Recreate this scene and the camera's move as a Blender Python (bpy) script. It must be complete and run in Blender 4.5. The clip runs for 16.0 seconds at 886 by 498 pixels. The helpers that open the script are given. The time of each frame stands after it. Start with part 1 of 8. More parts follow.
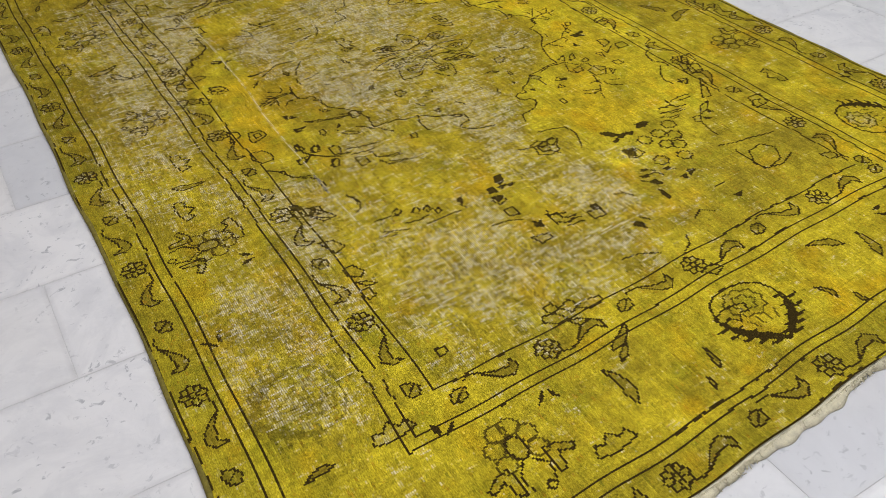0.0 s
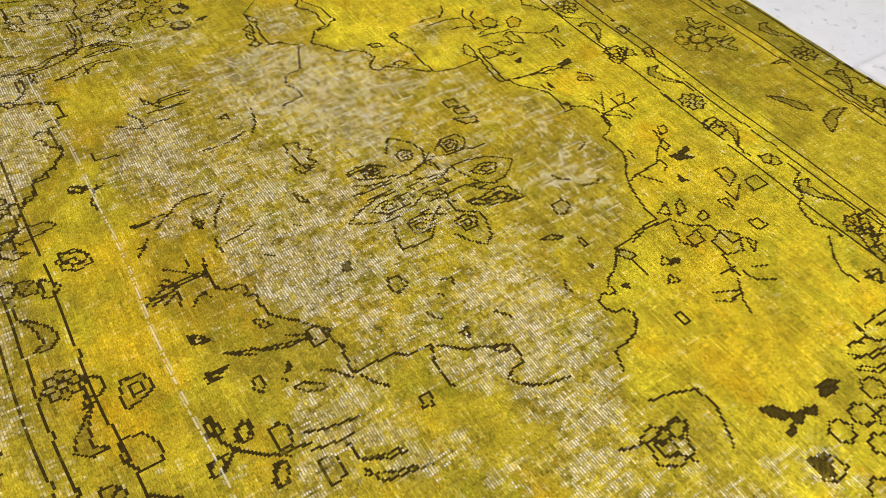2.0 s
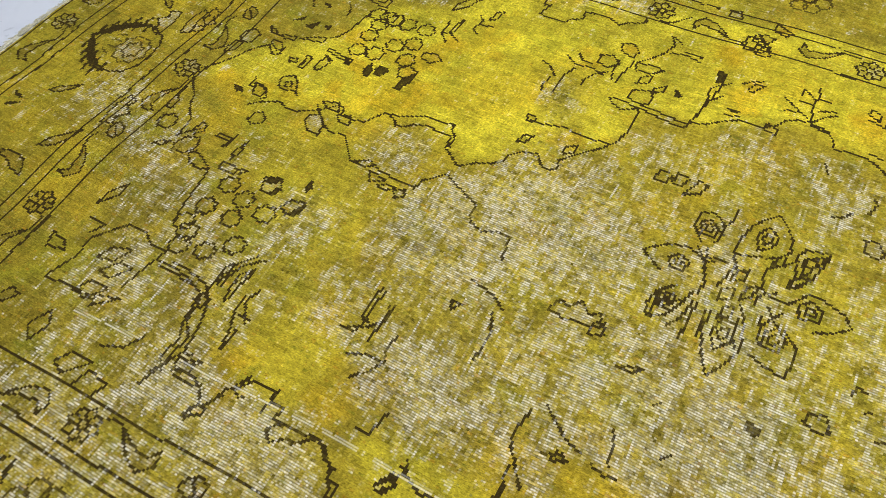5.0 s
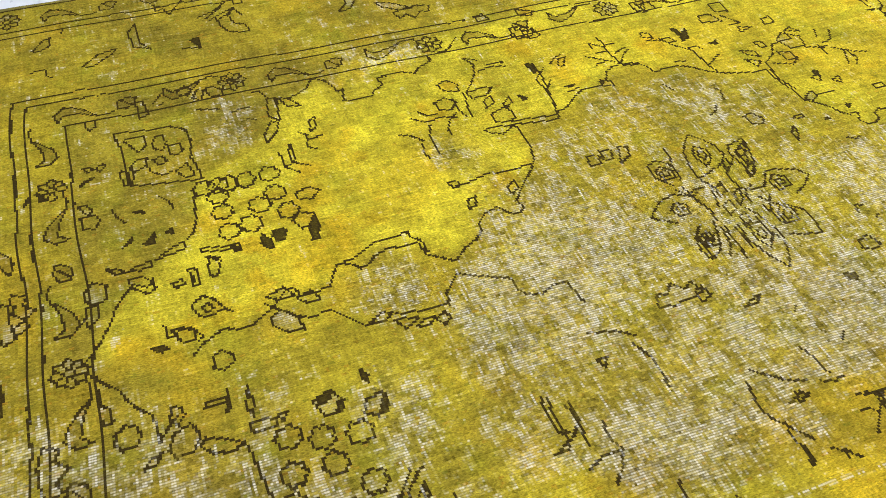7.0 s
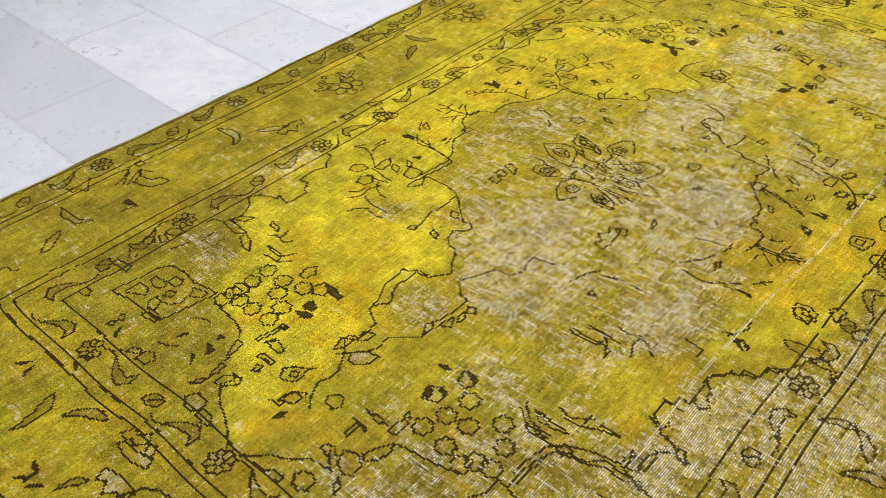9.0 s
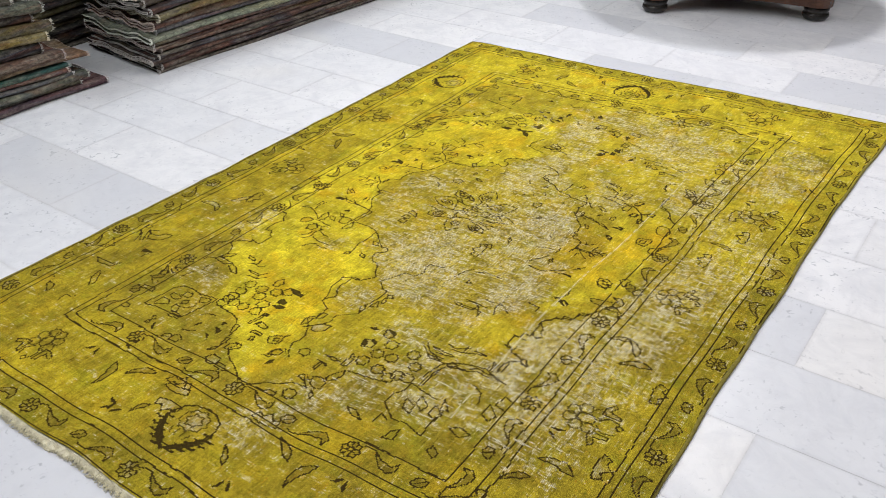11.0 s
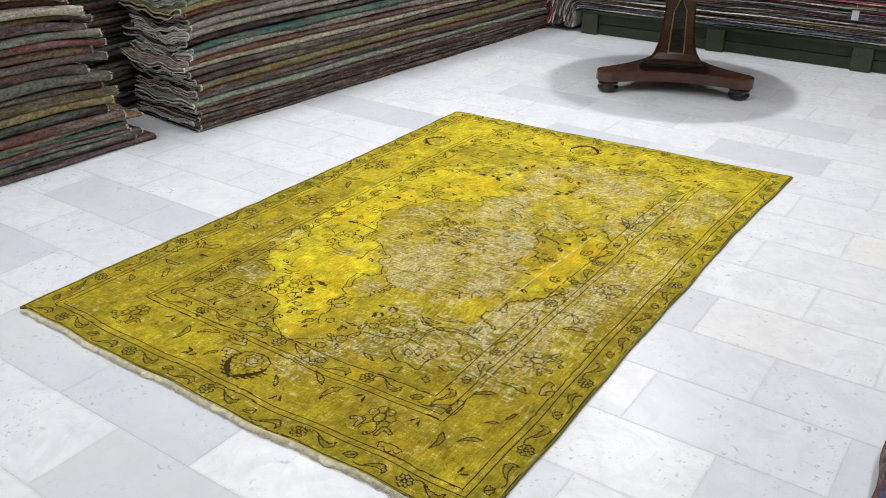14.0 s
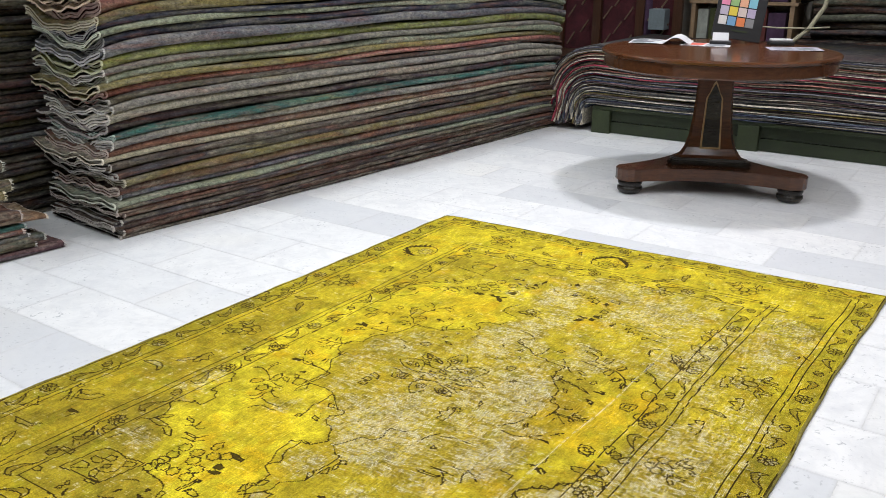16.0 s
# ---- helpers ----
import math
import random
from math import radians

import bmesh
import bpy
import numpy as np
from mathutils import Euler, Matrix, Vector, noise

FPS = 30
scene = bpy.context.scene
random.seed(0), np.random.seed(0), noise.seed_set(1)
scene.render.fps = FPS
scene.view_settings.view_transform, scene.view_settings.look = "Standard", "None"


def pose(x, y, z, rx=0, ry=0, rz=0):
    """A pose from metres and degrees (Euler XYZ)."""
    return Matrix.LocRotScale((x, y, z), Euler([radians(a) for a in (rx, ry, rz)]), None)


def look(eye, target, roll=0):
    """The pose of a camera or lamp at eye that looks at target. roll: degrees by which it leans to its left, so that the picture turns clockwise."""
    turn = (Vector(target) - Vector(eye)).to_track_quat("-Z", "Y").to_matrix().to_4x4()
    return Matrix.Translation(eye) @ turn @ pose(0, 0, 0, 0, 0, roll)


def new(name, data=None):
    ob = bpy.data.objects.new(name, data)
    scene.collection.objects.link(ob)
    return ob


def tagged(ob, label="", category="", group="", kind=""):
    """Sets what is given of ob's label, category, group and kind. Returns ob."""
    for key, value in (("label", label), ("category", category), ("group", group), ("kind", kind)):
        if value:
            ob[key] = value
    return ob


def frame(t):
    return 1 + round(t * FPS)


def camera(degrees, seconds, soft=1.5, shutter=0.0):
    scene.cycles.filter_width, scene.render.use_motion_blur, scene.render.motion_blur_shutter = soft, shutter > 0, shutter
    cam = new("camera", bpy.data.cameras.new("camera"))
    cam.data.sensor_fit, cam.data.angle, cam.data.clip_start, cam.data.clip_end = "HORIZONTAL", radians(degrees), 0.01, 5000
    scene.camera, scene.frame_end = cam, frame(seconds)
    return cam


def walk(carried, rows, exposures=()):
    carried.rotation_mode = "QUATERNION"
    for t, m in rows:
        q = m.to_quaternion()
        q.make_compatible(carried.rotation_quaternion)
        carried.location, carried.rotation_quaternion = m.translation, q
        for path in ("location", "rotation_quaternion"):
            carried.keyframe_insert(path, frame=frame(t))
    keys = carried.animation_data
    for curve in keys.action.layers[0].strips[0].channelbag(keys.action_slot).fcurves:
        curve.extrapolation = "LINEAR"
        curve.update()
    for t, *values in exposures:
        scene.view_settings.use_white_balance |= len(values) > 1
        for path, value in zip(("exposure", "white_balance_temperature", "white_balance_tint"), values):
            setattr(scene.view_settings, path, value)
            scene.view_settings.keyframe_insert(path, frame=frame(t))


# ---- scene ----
cam = camera(54.5, 16.0, 0.9)
PATH = [
    (0, (1.073, 1.962, 1.168), (0.288, 0.641, -0.112), -2.3),
    (0.5, (0.882, 1.671, 1.1), (0.128, 0.369, -0.218), -1.1),
    (1, (0.813, 1.375, 1.062), (0.038, 0.106, -0.276), 0.7),
    (1.5, (0.724, 1.12, 1.054), (-0.121, -0.064, -0.319), 2.4),
    (2, (0.569, 0.898, 1.008), (-0.243, -0.225, -0.434), 3.2),
    (2.5, (0.491, 0.761, 0.985), (-0.243, -0.326, -0.525), 3.7),
    (3, (0.506, 0.726, 0.999), (-0.179, -0.384, -0.518), 3.8),
    (3.5, (0.625, 0.655, 1.021), (-0.083, -0.461, -0.48), 4.1),
    (4, (0.751, 0.485, 1.08), (-0.057, -0.567, -0.417), -1.3),
    (4.2, (0.769, 0.399, 1.093), (-0.071, -0.603, -0.42), -3.9),
    (6.3, (0.789, -0.617, 1.035), (-0.461, -0.568, -0.525), 0.4),
    (6.5, (0.754, -0.708, 1.034), (-0.481, -0.539, -0.53), 0.0),
    (7, (0.728, -0.856, 1.077), (-0.478, -0.382, -0.447), 1.3),
    (7.5, (0.813, -1.069, 1.138), (-0.371, -0.352, -0.305), 2.1),
    (8, (0.802, -1.22, 1.128), (-0.339, -0.38, -0.284), 0.4),
    (8.5, (0.696, -1.324, 1.112), (-0.357, -0.347, -0.279), -0.7),
    (9, (0.769, -1.508, 1.189), (-0.24, -0.365, -0.105), -0.9),
    (9.5, (0.923, -1.699, 1.28), (-0.034, -0.418, 0.079), -0.3),
    (9.7, (0.997, -1.739, 1.317), (0.051, -0.429, 0.138), 0.0),
    (11.8, (1.53, -2.406, 1.537), (0.543, -1.025, 0.48), -1.6),
    (12, (1.587, -2.438, 1.537), (0.606, -1.058, 0.473), -0.8),
    (12.5, (1.686, -2.57, 1.579), (0.712, -1.18, 0.52), -0.7),
    (13, (1.749, -2.777, 1.608), (0.782, -1.354, 0.588), -0.7),
    (13.5, (1.795, -2.9, 1.64), (0.824, -1.443, 0.673), 0.4),
    (14, (1.811, -2.912, 1.652), (0.818, -1.425, 0.755), 0.2),
    (14.5, (1.769, -2.797, 1.597), (0.765, -1.293, 0.742), -1.0),
    (15, (1.664, -2.496, 1.483), (0.651, -0.966, 0.687), -2.6),
    (15.5, (1.498, -2.246, 1.366), (0.476, -0.689, 0.638), -3.5),
    (16, (1.299, -2.038, 1.258), (0.25, -0.463, 0.611), 0.3),
]
walk(cam, [(t, look(eye, target, roll)) for t, eye, target, roll in PATH],
     exposures=[(0.0, -0.62, 6650, 11), (1.0, -0.43, 6850, 12), (2.5, -0.19, 6800, 13), (3.5, -0.16, 6150, 9), (4.0, -0.18, 6000, 8), (6.5, -0.14, 6100, 12), (7.0, -0.05, 6050, 10), (7.5, -0.15, 6500, 13), (8.0, -0.04, 6350, 12), (8.5, -0.08, 6400, 12), (9.5, -0.22, 6500, 13), (10.5, -0.15, 6500, 11), (12.0, -0.08, 6500, 10), (14.0, 0.0, 6500, 8), (16.0, 0.12, 6500, 8)])

# ---- light ----
world = bpy.data.worlds.new("world")
world.use_nodes = True
world.node_tree.nodes["Background"].inputs[0].default_value = (0.9, 0.95, 1.0, 1)
world.node_tree.nodes["Background"].inputs[1].default_value = 0.06
scene.world = world
CEILING = 3.1
LAMP_PLACES = [(x, y) for y in (-3.4, -1.2, 0.9) for x in (-2.1, -0.6, 0.4, 2.3)] + [(-2.0, 2.9), (-0.08, 2.87), (1.9, 2.9), (-1.1, 4.6)]
LAMP_WATTS = [8.0] * 4 + [16.0, 11.0, 11.0, 11.0] + [17.5, 14.5, 14.5, 14.5] + [18.0, 32.0, 13.0, 5.0]
for n, (lx, ly) in enumerate(LAMP_PLACES):
    lamp = bpy.data.lights.new("lamp", "AREA")
    lamp.shape, lamp.size, lamp.energy, lamp.color = "DISK", 0.26, LAMP_WATTS[n], (0.885, 0.945, 1.0) if lx < -1.5 else (0.965, 0.955, 1.0)
    lamp.spread = radians(138)
    lamp_ob = new("lamp", lamp)
    lamp_ob.matrix_world = pose(lx, ly, CEILING - 0.055)


# ---- materials ----
def material(name, colour=(0.5, 0.5, 0.5), rough=0.6, metal=0.0):
    m = bpy.data.materials.new(name)
    m.use_nodes = True
    b = m.node_tree.nodes["Principled BSDF"]
    b.inputs["Base Color"].default_value = (*colour, 1)
    b.inputs["Roughness"].default_value = rough
    b.inputs["Metallic"].default_value = metal
    return m, m.node_tree, b


def noise_node(tree, scale, detail=4.0, rough=0.55, vector=None, distortion=0.0):
    n = tree.nodes.new("ShaderNodeTexNoise")
    n.inputs["Scale"].default_value, n.inputs["Detail"].default_value = scale, detail
    n.inputs["Roughness"].default_value, n.inputs["Distortion"].default_value = rough, distortion
    if vector is not None:
        tree.links.new(vector, n.inputs["Vector"])
    return n.outputs["Fac"]


def coords(tree, scale=(1, 1, 1), where="Object"):
    c, m = tree.nodes.new("ShaderNodeTexCoord"), tree.nodes.new("ShaderNodeMapping")
    m.inputs["Scale"].default_value = scale
    tree.links.new(c.outputs[where], m.inputs["Vector"])
    return m.outputs["Vector"]


def ramp(tree, fac, stops):
    r = tree.nodes.new("ShaderNodeValToRGB")
    while len(r.color_ramp.elements) < len(stops):
        r.color_ramp.elements.new(0.5)
    for e, (p, c) in zip(r.color_ramp.elements, stops):
        e.position, e.color = p, (*c, 1) if len(c) == 3 else c
    tree.links.new(fac, r.inputs["Fac"])
    return r.outputs["Color"]


def mixed(tree, fac, a, b, blend="MIX"):
    n = tree.nodes.new("ShaderNodeMix")
    n.data_type, n.blend_type = "RGBA", blend
    for value, socket in ((fac, n.inputs["Factor"]), (a, n.inputs[6]), (b, n.inputs[7])):
        if isinstance(value, (int, float)):
            socket.default_value = value
        elif isinstance(value, tuple):
            socket.default_value = (*value, 1)
        else:
            tree.links.new(value, socket)
    return n.outputs[2]


def maths(tree, op, a, b=0.0, c=0.0):
    n = tree.nodes.new("ShaderNodeMath")
    n.operation = op
    for value, socket in zip((a, b, c), n.inputs):
        if isinstance(value, (int, float)):
            socket.default_value = value
        else:
            tree.links.new(value, socket)
    return n.outputs[0]


def bumped(tree, b, height, distance, strength=0.6):
    n = tree.nodes.new("ShaderNodeBump")
    n.inputs["Strength"].default_value, n.inputs["Distance"].default_value = strength, distance
    tree.links.new(height, n.inputs["Height"])
    tree.links.new(n.outputs["Normal"], b.inputs["Normal"])


def marble():
    m, t, b = material("marble", rough=0.22)
    info = t.nodes.new("ShaderNodeObjectInfo")
    geo = t.nodes.new("ShaderNodeNewGeometry")
    each = maths(t, "FRACT", maths(t, "ADD", info.outputs["Random"], geo.outputs["Random Per Island"]))
    shift = t.nodes.new("ShaderNodeVectorMath")
    shift.operation = "MULTIPLY_ADD"
    t.links.new(each, shift.inputs[0])
    shift.inputs[1].default_value = (37.0, 53.0, 11.0)
    t.links.new(geo.outputs["Position"], shift.inputs[2])
    cloud = noise_node(t, 8.0, 8, 0.70, shift.outputs[0], 0.8)
    vein = noise_node(t, 2.6, 7, 0.62, shift.outputs[0], 1.1)
    speck = noise_node(t, 48.0, 4, 0.62, shift.outputs[0], 0.5)
    clump = noise_node(t, 4.0, 3, 0.6, shift.outputs[0])
    vein = maths(t, "ABSOLUTE", maths(t, "SUBTRACT", vein, 0.5))
    base = ramp(t, each, [(0.0, (0.58, 0.59, 0.615)), (0.22, (0.65, 0.66, 0.68)), (0.40, (0.71, 0.716, 0.73)), (1.0, (0.75, 0.75, 0.755))])
    col = mixed(t, ramp(t, cloud, [(0.32, (0.45, 0.45, 0.45)), (0.56, (0.0, 0.0, 0.0))]), base, (0.52, 0.53, 0.56))
    col = mixed(t, ramp(t, vein, [(0.0, (0.18, 0.18, 0.18)), (0.05, (0.0, 0.0, 0.0))]), col, (0.50, 0.51, 0.54))
    fleck = maths(t, "MULTIPLY", ramp(t, speck, [(0.60, (0.0, 0.0, 0.0)), (0.67, (0.75, 0.75, 0.75))]), ramp(t, clump, [(0.46, (0.12, 0.12, 0.12)), (0.60, (1.0, 1.0, 1.0))]))
    col = mixed(t, fleck, col, (0.34, 0.355, 0.38))
    rim = t.nodes.new("ShaderNodeAttribute")
    rim.attribute_name = "rim"
    soiled = maths(t, "MULTIPLY", rim.outputs["Fac"], ramp(t, cloud, [(0.35, (0.65, 0.65, 0.65)), (0.65, (0.20, 0.20, 0.20))]))
    col = mixed(t, soiled, col, (0.52, 0.52, 0.53))
    warm = noise_node(t, 0.9, 2, 0.5, shift.outputs[0])
    col = mixed(t, ramp(t, warm, [(0.58, (0.0, 0.0, 0.0)), (0.75, (0.35, 0.35, 0.35))]), col, (0.76, 0.72, 0.64))
    t.links.new(col, b.inputs["Base Color"])
    t.links.new(ramp(t, speck, [(0.3, (0.27, 0.27, 0.27)), (0.7, (0.33, 0.33, 0.33))]), b.inputs["Roughness"])
    b.inputs["Specular IOR Level"].default_value = 0.35
    bumped(t, b, speck, 0.0002, 0.05)
    return m


def plain(name, colour, rough=0.7, grain=14.0, spread=0.25, bump=0.001, metal=0.0, stretch=(1, 1, 1)):
    """A surface with two scales of tone and a fine relief."""
    m, t, b = material(name, colour, rough, metal)
    v = coords(t, stretch)
    big, fine = noise_node(t, grain, 5, 0.6, v), noise_node(t, grain * 9, 3, 0.6, v)
    dark, light = tuple(c * (1 - spread) for c in colour), tuple(min(1.0, c * (1 + spread)) for c in colour)
    col = ramp(t, big, [(0.3, dark), (0.7, light)])
    col = mixed(t, 0.35, col, ramp(t, fine, [(0.35, dark), (0.65, light)]))
    t.links.new(col, b.inputs["Base Color"])
    if bump:
        bumped(t, b, fine, bump, 0.5)
    return m


def wood(name, dark, light, rough=0.3, along=(1.0, 12.0, 12.0)):
    m, t, b = material(name, light, rough)
    v = coords(t, along)
    grain, fine = noise_node(t, 5.0, 6, 0.65, v, 0.6), noise_node(t, 42.0, 3, 0.6, v)
    col = mixed(t, 0.4, ramp(t, grain, [(0.28, dark), (0.72, light)]), ramp(t, fine, [(0.3, dark), (0.7, light)]))
    t.links.new(col, b.inputs["Base Color"])
    bumped(t, b, grain, 0.0006, 0.35)
    return m


def textile(cut=False, fade=0.62):
    """The backs of the folded rugs: faded dyed wool, tinted by the colour of the object; cut: their ends, where the
    undyed foundation shows, lightened further to stand for the light on them.
    """
    m, t, b = material("textile_end" if cut else "textile", rough=0.95)
    info = t.nodes.new("ShaderNodeObjectInfo")
    shift = t.nodes.new("ShaderNodeVectorMath")
    shift.operation = "MULTIPLY_ADD"
    t.links.new(info.outputs["Random"], shift.inputs[0])
    shift.inputs[1].default_value = (31.0, 17.0, 23.0)
    t.links.new(coords(t, (1.0, 2.2, 7.0)), shift.inputs[2])
    run = noise_node(t, 1.5, 3, 0.6, shift.outputs[0], 0.6)
    patch = noise_node(t, 9.0, 4, 0.6, shift.outputs[0])
    v = coords(t)
    knot, fine = noise_node(t, 88.0, 5, 0.72, coords(t, (0.7, 1.0, 1.8)), 0.5), noise_node(t, 420.0, 2, 0.6, v)
    faded = ramp(t, run, [(0.30, (0.30, 0.25, 0.12)), (0.40, (0.20, 0.21, 0.17)), (0.46, (0.30, 0.27, 0.22)), (0.52, (0.09, 0.095, 0.12)), (0.58, (0.22, 0.105, 0.08)), (0.68, (0.27, 0.24, 0.20))])
    col = mixed(t, ramp(t, patch, [(0.38, (0.10, 0.10, 0.10)), (0.64, (fade, fade, fade))]), info.outputs["Color"], faded)
    col = mixed(t, ramp(t, knot, [(0.36, (0.60, 0.60, 0.60)), (0.50, (0.0, 0.0, 0.0))]), col, (0.030, 0.024, 0.022))
    col = mixed(t, ramp(t, knot, [(0.60, (0.0, 0.0, 0.0)), (0.78, (0.35, 0.35, 0.35))]), col, (0.42, 0.39, 0.33))
    blot = noise_node(t, 44.0, 5, 0.7, coords(t, (0.8, 1.0, 1.2)), 0.4)
    col = mixed(t, 1.0, col, ramp(t, blot, [(0.32, (0.52, 0.50, 0.50)), (0.50, (1.02, 1.02, 1.02)), (0.68, (1.6, 1.57, 1.5))]), "MULTIPLY")
    if cut:
        # tint and ramp raised: the brighter light on the ends is in the colour
        tinge = mixed(t, 1.0, info.outputs["Color"], (3.4, 3.4, 3.5), "MULTIPLY")
        col = mixed(t, 0.60, mixed(t, 0.65, col, tinge), ramp(t, patch, [(0.32, (0.36, 0.355, 0.345)), (0.50, (0.66, 0.645, 0.60)), (0.68, (0.86, 0.835, 0.77))]))
    t.links.new(col, b.inputs["Base Color"])
    b.inputs["Specular IOR Level"].default_value = 0.15
    bumped(t, b, maths(t, "ADD", knot, fine), 0.003, 0.6)
    return m


def rug_material():
    """Overdyed pile: the knots carry the dye, and where the pile is worn off the pale warps stand over dark gaps."""
    m, t, b = material("overdyed_wool", rough=0.92)
    dye = t.nodes.new("ShaderNodeAttribute")
    dye.attribute_name = "dye"
    bare = t.nodes.new("ShaderNodeAttribute")
    bare.attribute_name = "bare"
    knot = t.nodes.new("ShaderNodeAttribute")
    knot.attribute_name = "knot"
    sep = t.nodes.new("ShaderNodeSeparateXYZ")
    t.links.new(knot.outputs["Vector"], sep.inputs[0])
    v = coords(t)
    across = maths(t, "MULTIPLY_ADD", maths(t, "COSINE", maths(t, "MULTIPLY", sep.outputs["X"], 2 * math.pi)), -0.5, 0.5)
    along = maths(t, "MULTIPLY_ADD", maths(t, "COSINE", maths(t, "MULTIPLY", sep.outputs["Y"], 2 * math.pi)), -0.5, 0.5)
    fibre = noise_node(t, 1.0, 3, 0.7, coords(t, (560.0, 190.0, 1.0)))
    dot = maths(t, "MULTIPLY", across, maths(t, "MAXIMUM", along, sep.outputs["Z"]))
    dot = maths(t, "MULTIPLY_ADD", fibre, 0.36, maths(t, "SUBTRACT", dot, 0.18))
    thread = ramp(t, dot, [(0.12, (0.25, 0.25, 0.25)), (0.46, (1.0, 1.0, 1.0))])
    gap = ramp(t, dot, [(0.10, (1.0, 1.0, 1.0)), (0.34, (0.0, 0.0, 0.0))])
    tone = mixed(t, 1.0, dye.outputs["Color"], ramp(t, fibre, [(0.25, (0.32, 0.32, 0.32)), (0.75, (1.62, 1.62, 1.62))]), "MULTIPLY")
    tone = mixed(t, maths(t, "MULTIPLY", gap, maths(t, "MULTIPLY_ADD", bare.outputs["Fac"], 0.36, 0.08)), tone, mixed(t, 1.0, dye.outputs["Color"], (0.20, 0.20, 0.20), "MULTIPLY"))
    col = mixed(t, maths(t, "MULTIPLY", thread, bare.outputs["Fac"]), tone, mixed(t, 0.15, (0.83, 0.77, 0.61), dye.outputs["Color"]))
    t.links.new(col, b.inputs["Base Color"])
    b.inputs["Specular IOR Level"].default_value = 0.06
    bumped(t, b, maths(t, "ADD", dot, fibre), 0.0010, 0.5)
    return m


MARBLE, GROUT = marble(), plain("grout", (0.60, 0.60, 0.595), 0.9, 40.0)
TEXTILE, TEXTILE_END, TEXTILE_FRESH, RUG = textile(), textile(True), textile(False, 0.25), rug_material()
FRINGE = plain("undyed_cotton", (0.62, 0.58, 0.42), 0.95, 60.0, 0.3, 0.002)
CORD = plain("overcast_wool", (0.19, 0.155, 0.022), 0.95, 120.0, 0.5, 0.002)
MAHOGANY = wood("mahogany", (0.026, 0.009, 0.004), (0.125, 0.045, 0.017), 0.17)
EBONY = wood("ebonised_wood", (0.008, 0.007, 0.006), (0.025, 0.02, 0.016), 0.25)
INLAY = wood("satinwood_inlay", (0.26, 0.15, 0.06), (0.42, 0.26, 0.11), 0.3)
DARK_WOOD = wood("stained_wood", (0.03, 0.012, 0.006), (0.095, 0.038, 0.018), 0.4, (12.0, 12.0, 1.0))
PALE_WOOD = wood("pale_wood", (0.24, 0.15, 0.08), (0.42, 0.30, 0.19), 0.5)
WORN_WOOD = wood("worn_wood", (0.10, 0.055, 0.03), (0.21, 0.14, 0.09), 0.5)
GREEN_PAINT = plain("green_paint", (0.027, 0.038, 0.013), 0.6, 9.0, 0.35)
GREEN_DARK = plain("dark_green_paint", (0.018, 0.027, 0.009), 0.65, 9.0, 0.35)
PLASTER = plain("plaster", (0.40, 0.38, 0.34), 0.85, 3.0, 0.07)
CEILING_PAINT = plain("ceiling_paint", (0.72, 0.72, 0.71), 0.9, 2.0, 0.05)
WHITE_METAL = plain("white_metal", (0.75, 0.75, 0.75), 0.4, 8.0, 0.05)
PAPER = plain("paper", (0.52, 0.52, 0.54), 0.6, 20.0, 0.06, 0.0)
BLACK_PLASTIC = plain("black_plastic", (0.018, 0.018, 0.02), 0.4, 30.0, 0.2)
SHADE_RED = plain("dark_red_cloth", (0.075, 0.014, 0.02), 0.9, 12.0, 0.5, 0.002)


# ---- building helpers ----
def mesh_of(bm, name, mat, smooth=False):
    bmesh.ops.recalc_face_normals(bm, faces=bm.faces)
    me = bpy.data.meshes.new(name)
    bm.to_mesh(me)
    bm.free()
    for mm in mat if isinstance(mat, (list, tuple)) else [mat]:
        me.materials.append(mm)
    if smooth:
        me.shade_smooth()
    return me


def part(name, bm, mat, parent=None, label="", m=None, smooth=False):
    ob = new(name, mesh_of(bm, name, mat, smooth))
    if m is not None:
        ob.matrix_basis = m
    if parent is not None:
        ob.parent = parent
    return tagged(ob, label)


def thing(name, label, category, m=None, group="", kind=""):
    ob = new(name)
    ob.empty_display_size = 0.05
    if m is not None:
        ob.matrix_basis = m
    return tagged(ob, label, category, group, kind)


def box(bm, lo, hi, bevel=0.0, m=None):
    size = [b - a for a, b in zip(lo, hi)]
    mid = [(a + b) / 2 for a, b in zip(lo, hi)]
    made = bmesh.ops.create_cube(bm, size=1.0, matrix=(m or Matrix()) @ Matrix.Translation(mid) @ Matrix.Diagonal((*size, 1)))
    if bevel:
        edges = {e for v in made["verts"] for e in v.link_edges}
        bmesh.ops.bevel(bm, geom=list(edges), offset=bevel, segments=2, affect="EDGES", profile=0.6)
    return bm


def cuboid(lo, hi, bevel=0.0, m=None):
    return box(bmesh.new(), lo, hi, bevel, m)


def lathe(profile, steps=32, ring=False):
    """A turned body from (radius, height) pairs; ring: open in its middle."""
    bm = bmesh.new()
    rings = []
    for r, z in profile:
        rings.append([bm.verts.new((r * math.cos(2 * math.pi * k / steps), r * math.sin(2 * math.pi * k / steps), z)) for k in range(steps)])
    for a, b in zip(rings, rings[1:] + (rings[:1] if ring else [])):
        for k in range(steps):
            bm.faces.new((a[k], a[(k + 1) % steps], b[(k + 1) % steps], b[k]))
    if not ring:
        bm.faces.new(list(reversed(rings[0])))
        bm.faces.new(rings[-1])
    return bm


